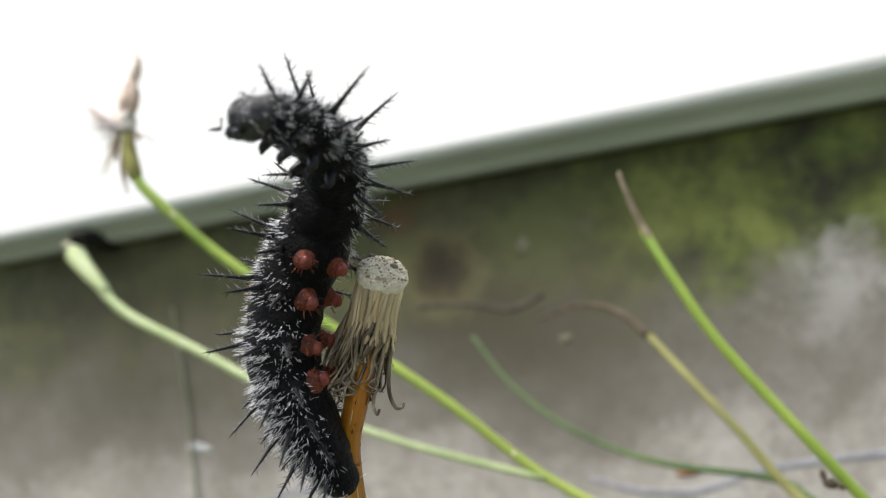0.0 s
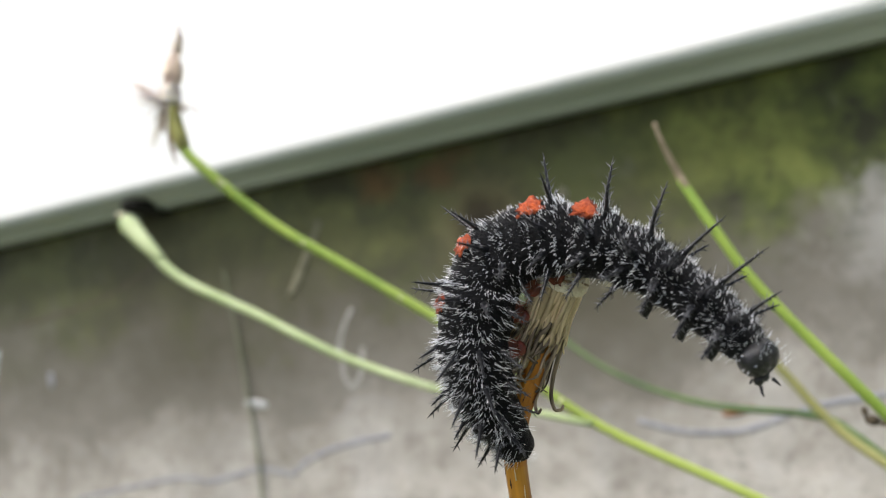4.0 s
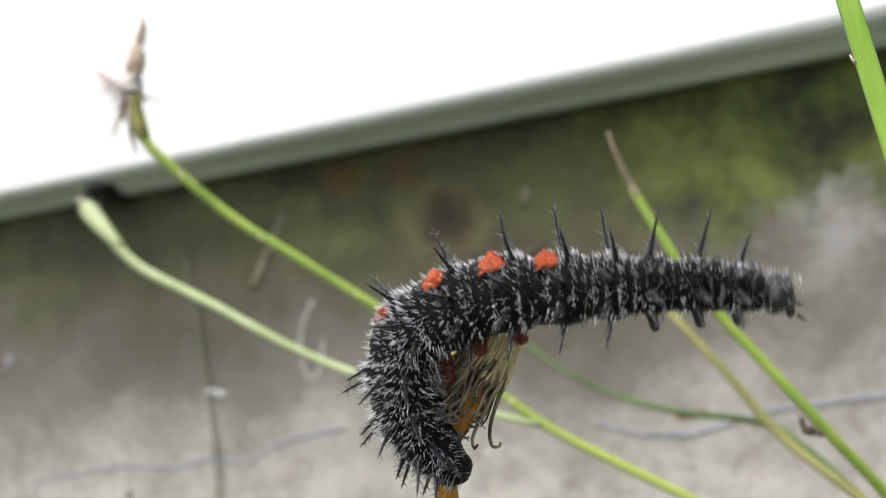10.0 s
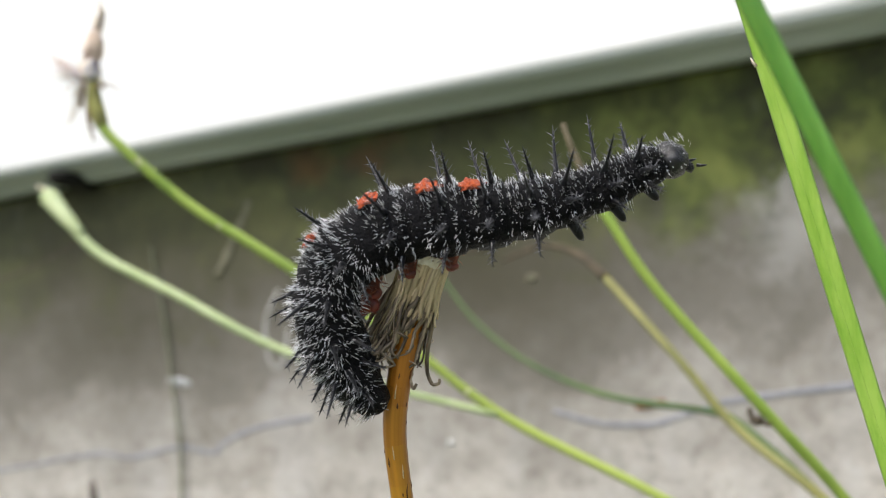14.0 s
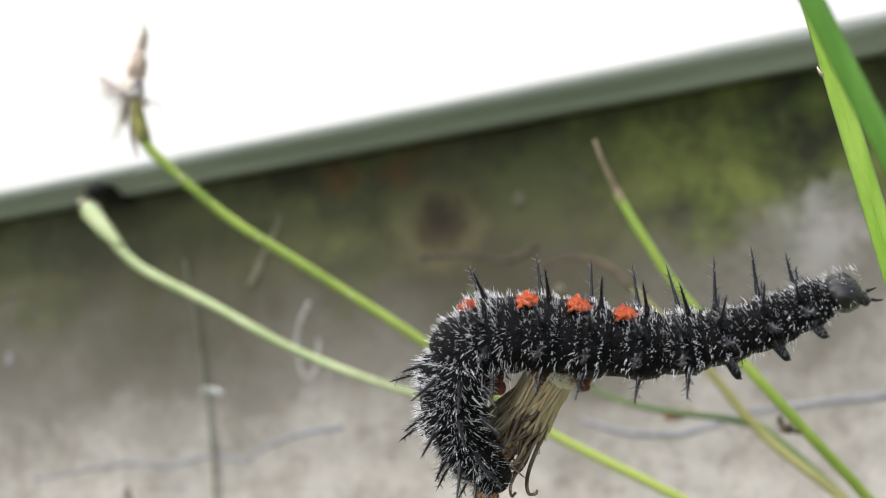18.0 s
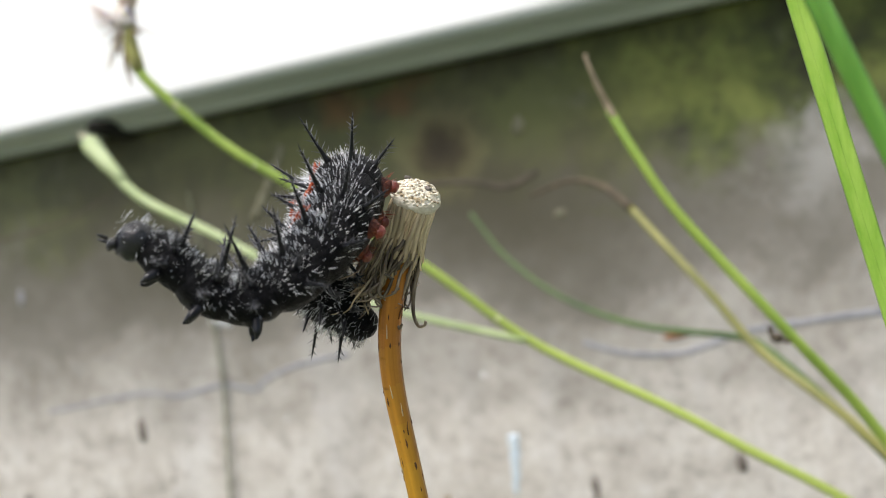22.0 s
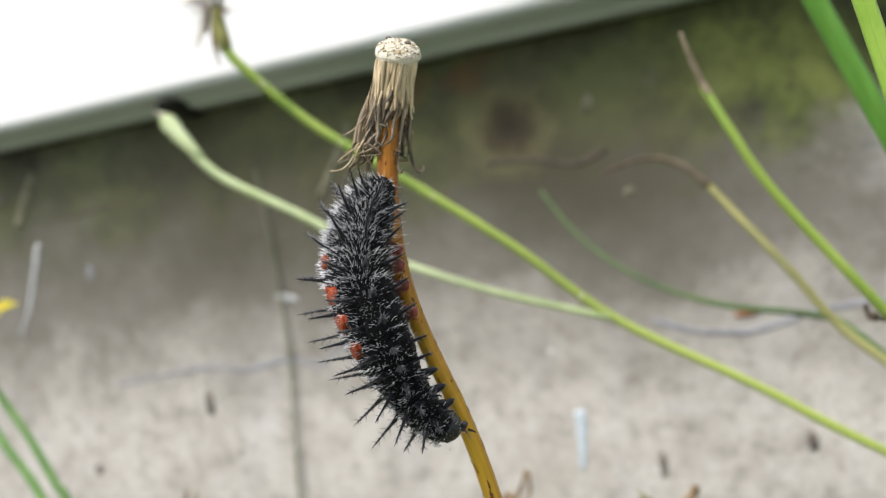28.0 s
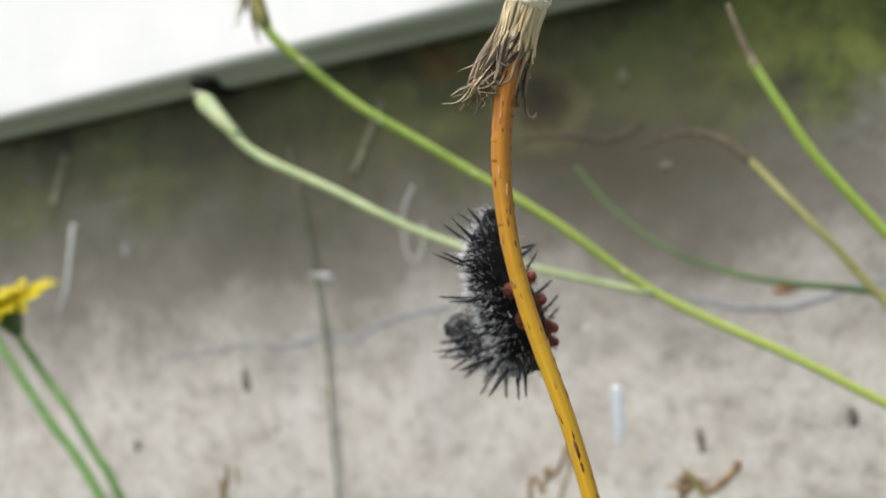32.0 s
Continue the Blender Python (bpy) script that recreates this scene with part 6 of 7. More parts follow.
    at(16, (-0.0329, -0.2457, 0.2290), (-0.0386, -0.2452, 0.2163), (-0.0398, -0.2440, 0.2111), (-0.0402, -0.2427, 0.2077), (-0.8551, -0.5126, 0.0772), -109,
       (-0.0388, -0.2460, 0.2135), (-0.0425, -0.2478, 0.2185), (-0.0408, -0.2489, 0.2246), (-0.0361, -0.2506, 0.2289), (-0.0332, -0.2546, 0.2318), (-0.0364, -0.2603, 0.2308), (-0.0396, -0.2659, 0.2296), (-0.0428, -0.2715, 0.2288))
    at(16.2, (-0.0370, -0.2479, 0.2310), (-0.0426, -0.2472, 0.2177), (-0.0436, -0.2457, 0.2117), (-0.0437, -0.2443, 0.2076), (-0.9347, -0.3417, 0.0984), 0,
       (-0.0393, -0.2469, 0.2160), (-0.0430, -0.2488, 0.2211), (-0.0432, -0.2506, 0.2269), (-0.0394, -0.2525, 0.2316), (-0.0376, -0.2576, 0.2349), (-0.0393, -0.2623, 0.2383), (-0.0418, -0.2662, 0.2413), (-0.0443, -0.2696, 0.2443))
    at(16.5, (-0.0321, -0.2466, 0.2290), (-0.0391, -0.2465, 0.2169), (-0.0410, -0.2453, 0.2107), (-0.0417, -0.2441, 0.2066), (-0.8925, -0.4430, 0.0835), 0,
       (-0.0377, -0.2469, 0.2151), (-0.0409, -0.2487, 0.2207), (-0.0407, -0.2494, 0.2275), (-0.0384, -0.2503, 0.2338), (-0.0332, -0.2516, 0.2379), (-0.0278, -0.2526, 0.2420), (-0.0222, -0.2537, 0.2459), (-0.0166, -0.2552, 0.2494))
    at(16.8, (-0.0226, -0.2425, 0.2218), (-0.0296, -0.2426, 0.2107), (-0.0312, -0.2418, 0.2077), (-0.0321, -0.2407, 0.2057), (-0.8640, -0.4947, 0.0801), 0,
       (-0.0317, -0.2443, 0.2093), (-0.0340, -0.2457, 0.2154), (-0.0322, -0.2460, 0.2222), (-0.0271, -0.2452, 0.2255), (-0.0207, -0.2449, 0.2239), (-0.0137, -0.2441, 0.2215), (-0.0069, -0.2435, 0.2194), (-0.0003, -0.2430, 0.2174))
    at(17, (-0.0197, -0.2418, 0.2228), (-0.0280, -0.2423, 0.2112), (-0.0296, -0.2414, 0.2079), (-0.0305, -0.2403, 0.2057), (-0.8450, -0.5292, 0.0778), 0,
       (-0.0285, -0.2433, 0.2090), (-0.0307, -0.2448, 0.2155), (-0.0288, -0.2449, 0.2220), (-0.0229, -0.2442, 0.2252), (-0.0161, -0.2439, 0.2268), (-0.0094, -0.2436, 0.2289), (-0.0032, -0.2446, 0.2318), (0.0031, -0.2456, 0.2349))
    at(17.1, (-0.0238, -0.2436, 0.2255), (-0.0317, -0.2439, 0.2130), (-0.0331, -0.2428, 0.2090), (-0.0339, -0.2416, 0.2063), (-0.8448, -0.5296, 0.0771), 0,
       (-0.0325, -0.2452, 0.2126), (-0.0353, -0.2469, 0.2188), (-0.0349, -0.2476, 0.2255), (-0.0312, -0.2482, 0.2312), (-0.0246, -0.2487, 0.2337), (-0.0175, -0.2506, 0.2347), (-0.0112, -0.2538, 0.2365), (-0.0063, -0.2576, 0.2383))
    at(17.4, (-0.0282, -0.2451, 0.2260), (-0.0345, -0.2450, 0.2145), (-0.0360, -0.2439, 0.2101), (-0.0369, -0.2429, 0.2073), (-0.8442, -0.5307, 0.0752), 0,
       (-0.0387, -0.2478, 0.2160), (-0.0420, -0.2496, 0.2208), (-0.0420, -0.2503, 0.2267), (-0.0385, -0.2504, 0.2316), (-0.0322, -0.2502, 0.2322), (-0.0263, -0.2521, 0.2297), (-0.0220, -0.2543, 0.2259), (-0.0192, -0.2571, 0.2218))
    at(17.5, (-0.0297, -0.2456, 0.2262), (-0.0355, -0.2454, 0.2150), (-0.0370, -0.2443, 0.2105), (-0.0379, -0.2433, 0.2076), (-0.8440, -0.5311, 0.0745), 0,
       (-0.0354, -0.2464, 0.2145), (-0.0390, -0.2483, 0.2193), (-0.0389, -0.2489, 0.2254), (-0.0358, -0.2492, 0.2308), (-0.0299, -0.2509, 0.2316), (-0.0245, -0.2537, 0.2303), (-0.0198, -0.2571, 0.2278), (-0.0156, -0.2608, 0.2249))
    at(17.7, (-0.0240, -0.2433, 0.2248), (-0.0318, -0.2436, 0.2129), (-0.0331, -0.2427, 0.2096), (-0.0339, -0.2416, 0.2072), (-0.8436, -0.5315, 0.0754), 0,
       (-0.0315, -0.2446, 0.2124), (-0.0340, -0.2462, 0.2185), (-0.0334, -0.2468, 0.2250), (-0.0290, -0.2464, 0.2289), (-0.0220, -0.2454, 0.2287), (-0.0154, -0.2444, 0.2273), (-0.0088, -0.2440, 0.2268), (-0.0022, -0.2439, 0.2280))
    at(18, (-0.0201, -0.2412, 0.2202), (-0.0281, -0.2416, 0.2091), (-0.0291, -0.2408, 0.2077), (-0.0297, -0.2399, 0.2068), (-0.8431, -0.5322, 0.0768), 0,
       (-0.0277, -0.2426, 0.2095), (-0.0304, -0.2445, 0.2162), (-0.0280, -0.2444, 0.2231), (-0.0209, -0.2428, 0.2234), (-0.0137, -0.2409, 0.2217), (-0.0063, -0.2398, 0.2211), (0.0011, -0.2393, 0.2223), (0.0082, -0.2398, 0.2248))
    at(18.3, (-0.0244, -0.2429, 0.2258), (-0.0321, -0.2433, 0.2147), (-0.0336, -0.2422, 0.2100), (-0.0344, -0.2411, 0.2072), (-0.8423, -0.5339, 0.0731), 0,
       (-0.0328, -0.2447, 0.2149), (-0.0356, -0.2465, 0.2210), (-0.0344, -0.2468, 0.2277), (-0.0282, -0.2458, 0.2308), (-0.0206, -0.2446, 0.2311), (-0.0128, -0.2433, 0.2313), (-0.0050, -0.2426, 0.2323), (0.0026, -0.2421, 0.2337))
    at(18.5, (-0.0240, -0.2419, 0.2220), (-0.0316, -0.2423, 0.2103), (-0.0332, -0.2416, 0.2082), (-0.0342, -0.2407, 0.2069), (-0.8418, -0.5351, 0.0706), 0,
       (-0.0314, -0.2435, 0.2116), (-0.0342, -0.2453, 0.2177), (-0.0323, -0.2453, 0.2242), (-0.0257, -0.2444, 0.2256), (-0.0191, -0.2437, 0.2232), (-0.0134, -0.2428, 0.2191), (-0.0082, -0.2422, 0.2143), (-0.0036, -0.2424, 0.2090))
    at(19, (-0.0241, -0.2416, 0.2212), (-0.0311, -0.2414, 0.2082), (-0.0324, -0.2407, 0.2066), (-0.0334, -0.2399, 0.2057), (-0.8461, -0.5291, 0.0645), 0,
       (-0.0313, -0.2395, 0.2088), (-0.0347, -0.2416, 0.2155), (-0.0320, -0.2429, 0.2228), (-0.0254, -0.2452, 0.2242), (-0.0206, -0.2503, 0.2207), (-0.0197, -0.2576, 0.2174), (-0.0193, -0.2655, 0.2162), (-0.0193, -0.2735, 0.2162))
    at(19.2, (-0.0298, -0.2451, 0.2297), (-0.0351, -0.2445, 0.2178), (-0.0374, -0.2435, 0.2106), (-0.0381, -0.2422, 0.2063), (-0.8456, -0.5292, 0.0697), -20,
       (-0.0350, -0.2443, 0.2160), (-0.0389, -0.2463, 0.2211), (-0.0375, -0.2486, 0.2269), (-0.0328, -0.2516, 0.2309), (-0.0285, -0.2567, 0.2327), (-0.0262, -0.2632, 0.2319), (-0.0246, -0.2700, 0.2306), (-0.0231, -0.2758, 0.2295))
    at(19.5, (-0.0252, -0.2436, 0.2242), (-0.0313, -0.2437, 0.2140), (-0.0335, -0.2429, 0.2089), (-0.0347, -0.2419, 0.2055), (-0.8448, -0.5294, 0.0775), -63,
       (-0.0317, -0.2413, 0.2102), (-0.0334, -0.2425, 0.2162), (-0.0320, -0.2434, 0.2222), (-0.0277, -0.2462, 0.2256), (-0.0258, -0.2509, 0.2220), (-0.0262, -0.2565, 0.2193), (-0.0280, -0.2625, 0.2185), (-0.0301, -0.2684, 0.2193))
    at(19.8, (-0.0209, -0.2416, 0.2195), (-0.0279, -0.2421, 0.2095), (-0.0292, -0.2412, 0.2065), (-0.0297, -0.2401, 0.2044), (-0.9304, -0.3521, 0.1014), 0,
       (-0.0290, -0.2439, 0.2127), (-0.0322, -0.2456, 0.2184), (-0.0293, -0.2471, 0.2223), (-0.0226, -0.2499, 0.2212), (-0.0179, -0.2527, 0.2240), (-0.0198, -0.2571, 0.2287), (-0.0233, -0.2609, 0.2322), (-0.0267, -0.2646, 0.2353))
    at(20, (-0.0238, -0.2432, 0.2241), (-0.0310, -0.2436, 0.2130), (-0.0326, -0.2427, 0.2079), (-0.0332, -0.2415, 0.2044), (-0.9306, -0.3514, 0.1029), 0,
       (-0.0304, -0.2446, 0.2134), (-0.0333, -0.2463, 0.2194), (-0.0289, -0.2475, 0.2240), (-0.0233, -0.2511, 0.2259), (-0.0238, -0.2564, 0.2302), (-0.0274, -0.2611, 0.2341), (-0.0316, -0.2657, 0.2376), (-0.0370, -0.2699, 0.2398))
    at(20.1, (-0.0293, -0.2459, 0.2262), (-0.0362, -0.2462, 0.2149), (-0.0378, -0.2451, 0.2088), (-0.0383, -0.2439, 0.2051), (-0.9298, -0.3532, 0.1039), 0,
       (-0.0380, -0.2482, 0.2170), (-0.0411, -0.2499, 0.2227), (-0.0385, -0.2515, 0.2271), (-0.0312, -0.2532, 0.2285), (-0.0316, -0.2579, 0.2311), (-0.0367, -0.2632, 0.2330), (-0.0432, -0.2684, 0.2343), (-0.0495, -0.2724, 0.2356))
    at(20.4, (-0.0336, -0.2479, 0.2276), (-0.0400, -0.2479, 0.2150), (-0.0411, -0.2467, 0.2094), (-0.0415, -0.2454, 0.2055), (-0.8624, -0.4901, 0.0912), -79,
       (-0.0385, -0.2476, 0.2172), (-0.0413, -0.2491, 0.2218), (-0.0395, -0.2515, 0.2270), (-0.0348, -0.2550, 0.2301), (-0.0372, -0.2601, 0.2283), (-0.0414, -0.2649, 0.2241), (-0.0460, -0.2694, 0.2192), (-0.0506, -0.2734, 0.2152))
    at(20.5, (-0.0313, -0.2472, 0.2255), (-0.0383, -0.2477, 0.2137), (-0.0400, -0.2467, 0.2088), (-0.0407, -0.2456, 0.2055), (-0.8399, -0.5357, 0.0869), -79,
       (-0.0350, -0.2465, 0.2150), (-0.0374, -0.2481, 0.2202), (-0.0353, -0.2503, 0.2252), (-0.0316, -0.2539, 0.2278), (-0.0333, -0.2590, 0.2253), (-0.0355, -0.2633, 0.2217), (-0.0380, -0.2667, 0.2174), (-0.0407, -0.2700, 0.2132))
    at(20.7, (-0.0234, -0.2437, 0.2199), (-0.0294, -0.2439, 0.2090), (-0.0307, -0.2430, 0.2057), (-0.0312, -0.2419, 0.2032), (-0.8864, -0.4284, 0.0999), -50,
       (-0.0286, -0.2446, 0.2085), (-0.0312, -0.2462, 0.2142), (-0.0309, -0.2476, 0.2196), (-0.0278, -0.2511, 0.2238), (-0.0262, -0.2556, 0.2201), (-0.0255, -0.2592, 0.2157), (-0.0253, -0.2619, 0.2110), (-0.0254, -0.2636, 0.2060))
    at(21, (-0.0237, -0.2431, 0.2232), (-0.0305, -0.2436, 0.2108), (-0.0322, -0.2426, 0.2052), (-0.0327, -0.2415, 0.2014), (-0.9561, -0.2675, 0.1195), -38,
       (-0.0292, -0.2450, 0.2087), (-0.0318, -0.2455, 0.2151), (-0.0301, -0.2470, 0.2216), (-0.0265, -0.2510, 0.2256), (-0.0250, -0.2559, 0.2211), (-0.0256, -0.2599, 0.2154), (-0.0280, -0.2630, 0.2097), (-0.0327, -0.2665, 0.2059))
    at(21.3, (-0.0367, -0.2478, 0.2295), (-0.0416, -0.2477, 0.2166), (-0.0424, -0.2463, 0.2073), (-0.0423, -0.2447, 0.2008), (-0.9554, -0.2689, 0.1218), -10,
       (-0.0424, -0.2476, 0.2185), (-0.0459, -0.2483, 0.2245), (-0.0443, -0.2503, 0.2305), (-0.0407, -0.2544, 0.2321), (-0.0399, -0.2580, 0.2262), (-0.0400, -0.2607, 0.2192), (-0.0401, -0.2624, 0.2125), (-0.0402, -0.2641, 0.2056))
    at(21.5, (-0.0324, -0.2456, 0.2304), (-0.0373, -0.2456, 0.2176), (-0.0379, -0.2440, 0.2062), (-0.0371, -0.2421, 0.1989), (-0.9549, -0.2698, 0.1233), -20,
       (-0.0380, -0.2438, 0.2185), (-0.0414, -0.2444, 0.2249), (-0.0387, -0.2467, 0.2308), (-0.0351, -0.2519, 0.2300), (-0.0345, -0.2554, 0.2236), (-0.0364, -0.2585, 0.2173), (-0.0408, -0.2618, 0.2124), (-0.0456, -0.2653, 0.2081))
    at(22, (-0.0312, -0.2437, 0.2287), (-0.0371, -0.2442, 0.2153), (-0.0375, -0.2429, 0.2077), (-0.0364, -0.2407, 0.1958), (-0.8138, -0.5621, 0.1054), -28,
       (-0.0397, -0.2431, 0.2158), (-0.0439, -0.2440, 0.2210), (-0.0415, -0.2451, 0.2273), (-0.0366, -0.2482, 0.2299), (-0.0360, -0.2545, 0.2251), (-0.0391, -0.2592, 0.2208), (-0.0436, -0.2631, 0.2200), (-0.0490, -0.2672, 0.2259))
    at(22.2, (-0.0374, -0.2456, 0.2315), (-0.0431, -0.2460, 0.2182), (-0.0430, -0.2444, 0.2089), (-0.0413, -0.2420, 0.1963), (-0.9341, -0.3322, 0.1221), -40,
       (-0.0455, -0.2450, 0.2213), (-0.0489, -0.2461, 0.2262), (-0.0476, -0.2475, 0.2324), (-0.0426, -0.2510, 0.2350), (-0.0417, -0.2558, 0.2309), (-0.0446, -0.2594, 0.2266), (-0.0484, -0.2619, 0.2244), (-0.0526, -0.2640, 0.2233))
    at(22.5, (-0.0381, -0.2448, 0.2297), (-0.0425, -0.2448, 0.2173), (-0.0436, -0.2434, 0.2044), (-0.0417, -0.2412, 0.1960), (-0.9526, -0.2774, 0.1253), -23,
       (-0.0442, -0.2434, 0.2187), (-0.0471, -0.2438, 0.2253), (-0.0452, -0.2461, 0.2315), (-0.0423, -0.2512, 0.2300), (-0.0422, -0.2545, 0.2235), (-0.0436, -0.2564, 0.2166), (-0.0460, -0.2591, 0.2103), (-0.0489, -0.2618, 0.2042))
    at(22.8, (-0.0321, -0.2416, 0.2288), (-0.0377, -0.2421, 0.2151), (-0.0404, -0.2416, 0.2061), (-0.0378, -0.2390, 0.1950), (-0.9569, -0.2796, 0.1269), -20,
       (-0.0395, -0.2409, 0.2204), (-0.0426, -0.2419, 0.2261), (-0.0410, -0.2463, 0.2303), (-0.0377, -0.2508, 0.2283), (-0.0363, -0.2532, 0.2228), (-0.0372, -0.2549, 0.2171), (-0.0405, -0.2571, 0.2125), (-0.0447, -0.2598, 0.2110))
    at(23, (-0.0355, -0.2427, 0.2321), (-0.0407, -0.2430, 0.2186), (-0.0438, -0.2426, 0.2083), (-0.0394, -0.2392, 0.1948), (-0.9641, -0.2617, 0.1284), -20,
       (-0.0426, -0.2409, 0.2247), (-0.0455, -0.2431, 0.2295), (-0.0430, -0.2482, 0.2319), (-0.0402, -0.2528, 0.2300), (-0.0390, -0.2552, 0.2245), (-0.0400, -0.2561, 0.2184), (-0.0428, -0.2594, 0.2157), (-0.0478, -0.2599, 0.2186))
    at(23.3, (-0.0416, -0.2443, 0.2333), (-0.0466, -0.2447, 0.2199), (-0.0499, -0.2444, 0.2086), (-0.0461, -0.2412, 0.1950), (-0.9743, -0.1863, 0.1285), -10,
       (-0.0471, -0.2418, 0.2255), (-0.0503, -0.2439, 0.2303), (-0.0485, -0.2487, 0.2328), (-0.0457, -0.2534, 0.2314), (-0.0443, -0.2564, 0.2263), (-0.0450, -0.2575, 0.2205), (-0.0467, -0.2596, 0.2159), (-0.0505, -0.2601, 0.2172))
    at(23.5, (-0.0373, -0.2420, 0.2331), (-0.0421, -0.2423, 0.2193), (-0.0458, -0.2423, 0.2084), (-0.0428, -0.2393, 0.1942), (-0.9902, -0.0458, 0.1287), -28,
       (-0.0435, -0.2398, 0.2248), (-0.0471, -0.2419, 0.2292), (-0.0456, -0.2468, 0.2319), (-0.0426, -0.2517, 0.2309), (-0.0409, -0.2546, 0.2258), (-0.0417, -0.2555, 0.2199), (-0.0435, -0.2577, 0.2147), (-0.0477, -0.2585, 0.2155))
    at(24, (-0.0373, -0.2414, 0.2341), (-0.0424, -0.2419, 0.2197), (-0.0466, -0.2421, 0.2073), (-0.0423, -0.2386, 0.1935), (-0.9542, 0.2743, 0.1201), -52,
       (-0.0376, -0.2542, 0.2257), (-0.0392, -0.2561, 0.2288), (-0.0385, -0.2602, 0.2288), (-0.0367, -0.2642, 0.2263), (-0.0354, -0.2657, 0.2226), (-0.0350, -0.2659, 0.2188), (-0.0349, -0.2679, 0.2155), (-0.0348, -0.2710, 0.2142))
    at(24.5, (-0.0388, -0.2412, 0.2345), (-0.0438, -0.2416, 0.2205), (-0.0468, -0.2414, 0.2079), (-0.0436, -0.2384, 0.1923), (-0.9549, 0.2729, 0.1167), -52,
       (-0.0386, -0.2537, 0.2255), (-0.0402, -0.2556, 0.2285), (-0.0399, -0.2588, 0.2286), (-0.0380, -0.2622, 0.2261), (-0.0367, -0.2637, 0.2221), (-0.0364, -0.2639, 0.2182), (-0.0363, -0.2660, 0.2146), (-0.0369, -0.2678, 0.2129))
    at(25, (-0.0386, -0.2400, 0.2363), (-0.0439, -0.2406, 0.2217), (-0.0464, -0.2401, 0.2057), (-0.0429, -0.2369, 0.1906), (-0.9357, 0.3360, 0.1080), -52,
       (-0.0411, -0.2472, 0.2258), (-0.0434, -0.2494, 0.2286), (-0.0433, -0.2537, 0.2291), (-0.0420, -0.2574, 0.2266), (-0.0406, -0.2588, 0.2217), (-0.0395, -0.2593, 0.2168), (-0.0388, -0.2621, 0.2128), (-0.0384, -0.2663, 0.2109))
    at(25.5, (-0.0383, -0.2407, 0.2362), (-0.0434, -0.2414, 0.2222), (-0.0452, -0.2405, 0.2082), (-0.0420, -0.2375, 0.1911), (-0.9354, 0.3371, 0.1063), -52,
       (-0.0404, -0.2444, 0.2248), (-0.0429, -0.2467, 0.2278), (-0.0431, -0.2512, 0.2286), (-0.0418, -0.2554, 0.2261), (-0.0398, -0.2577, 0.2214), (-0.0379, -0.2595, 0.2167), (-0.0367, -0.2632, 0.2125), (-0.0356, -0.2691, 0.2103))
    at(26.5, (-0.0434, -0.2427, 0.2401), (-0.0478, -0.2430, 0.2259), (-0.0488, -0.2419, 0.2117), (-0.0449, -0.2385, 0.1931), (-0.4283, -0.8621, 0.2706), 0,
       (-0.0471, -0.2378, 0.2407), (-0.0484, -0.2420, 0.2373), (-0.0484, -0.2458, 0.2332), (-0.0474, -0.2480, 0.2282), (-0.0465, -0.2487, 0.2228), (-0.0456, -0.2483, 0.2173), (-0.0452, -0.2481, 0.2117), (-0.0462, -0.2471, 0.2063))
    at(27.5, (-0.0503, -0.2450, 0.2451), (-0.0526, -0.2442, 0.2305), (-0.0531, -0.2428, 0.2147), (-0.0479, -0.2386, 0.1950), (-0.7170, -0.6899, 0.0956), 0,
       (-0.0507, -0.2491, 0.2354), (-0.0520, -0.2505, 0.2313), (-0.0523, -0.2515, 0.2270), (-0.0527, -0.2517, 0.2226), (-0.0528, -0.2516, 0.2181), (-0.0524, -0.2509, 0.2137), (-0.0513, -0.2493, 0.2097), (-0.0491, -0.2472, 0.2064))
    at(28, (-0.0503, -0.2429, 0.2465), (-0.0544, -0.2431, 0.2310), (-0.0537, -0.2410, 0.2136), (-0.0472, -0.2364, 0.1915), (-0.7178, -0.6887, 0.0981), 0,
       (-0.0544, -0.2441, 0.2300), (-0.0560, -0.2457, 0.2260), (-0.0564, -0.2469, 0.2215), (-0.0557, -0.2469, 0.2170), (-0.0547, -0.2464, 0.2127), (-0.0538, -0.2453, 0.2085), (-0.0521, -0.2444, 0.2047), (-0.0500, -0.2428, 0.2015))
    at(28.5, (-0.0595, -0.2483, 0.2521), (-0.0633, -0.2485, 0.2370), (-0.0610, -0.2457, 0.2172), (-0.0503, -0.2391, 0.1930), (-0.7090, -0.6968, 0.1052), 0,
       (-0.0610, -0.2529, 0.2350), (-0.0611, -0.2538, 0.2307), (-0.0600, -0.2542, 0.2264), (-0.0588, -0.2538, 0.2222), (-0.0581, -0.2525, 0.2181), (-0.0566, -0.2513, 0.2141), (-0.0542, -0.2499, 0.2108), (-0.0515, -0.2478, 0.2079))
    at(29, (-0.0465, -0.2429, 0.2504), (-0.0518, -0.2439, 0.2365), (-0.0513, -0.2420, 0.2149), (-0.0458, -0.2378, 0.1922), (-0.5062, -0.8565, 0.0868), 0,
       (-0.0521, -0.2449, 0.2322), (-0.0530, -0.2468, 0.2264), (-0.0542, -0.2456, 0.2203), (-0.0552, -0.2426, 0.2156), (-0.0557, -0.2384, 0.2117), (-0.0550, -0.2343, 0.2083), (-0.0533, -0.2291, 0.2067), (-0.0491, -0.2267, 0.2092))
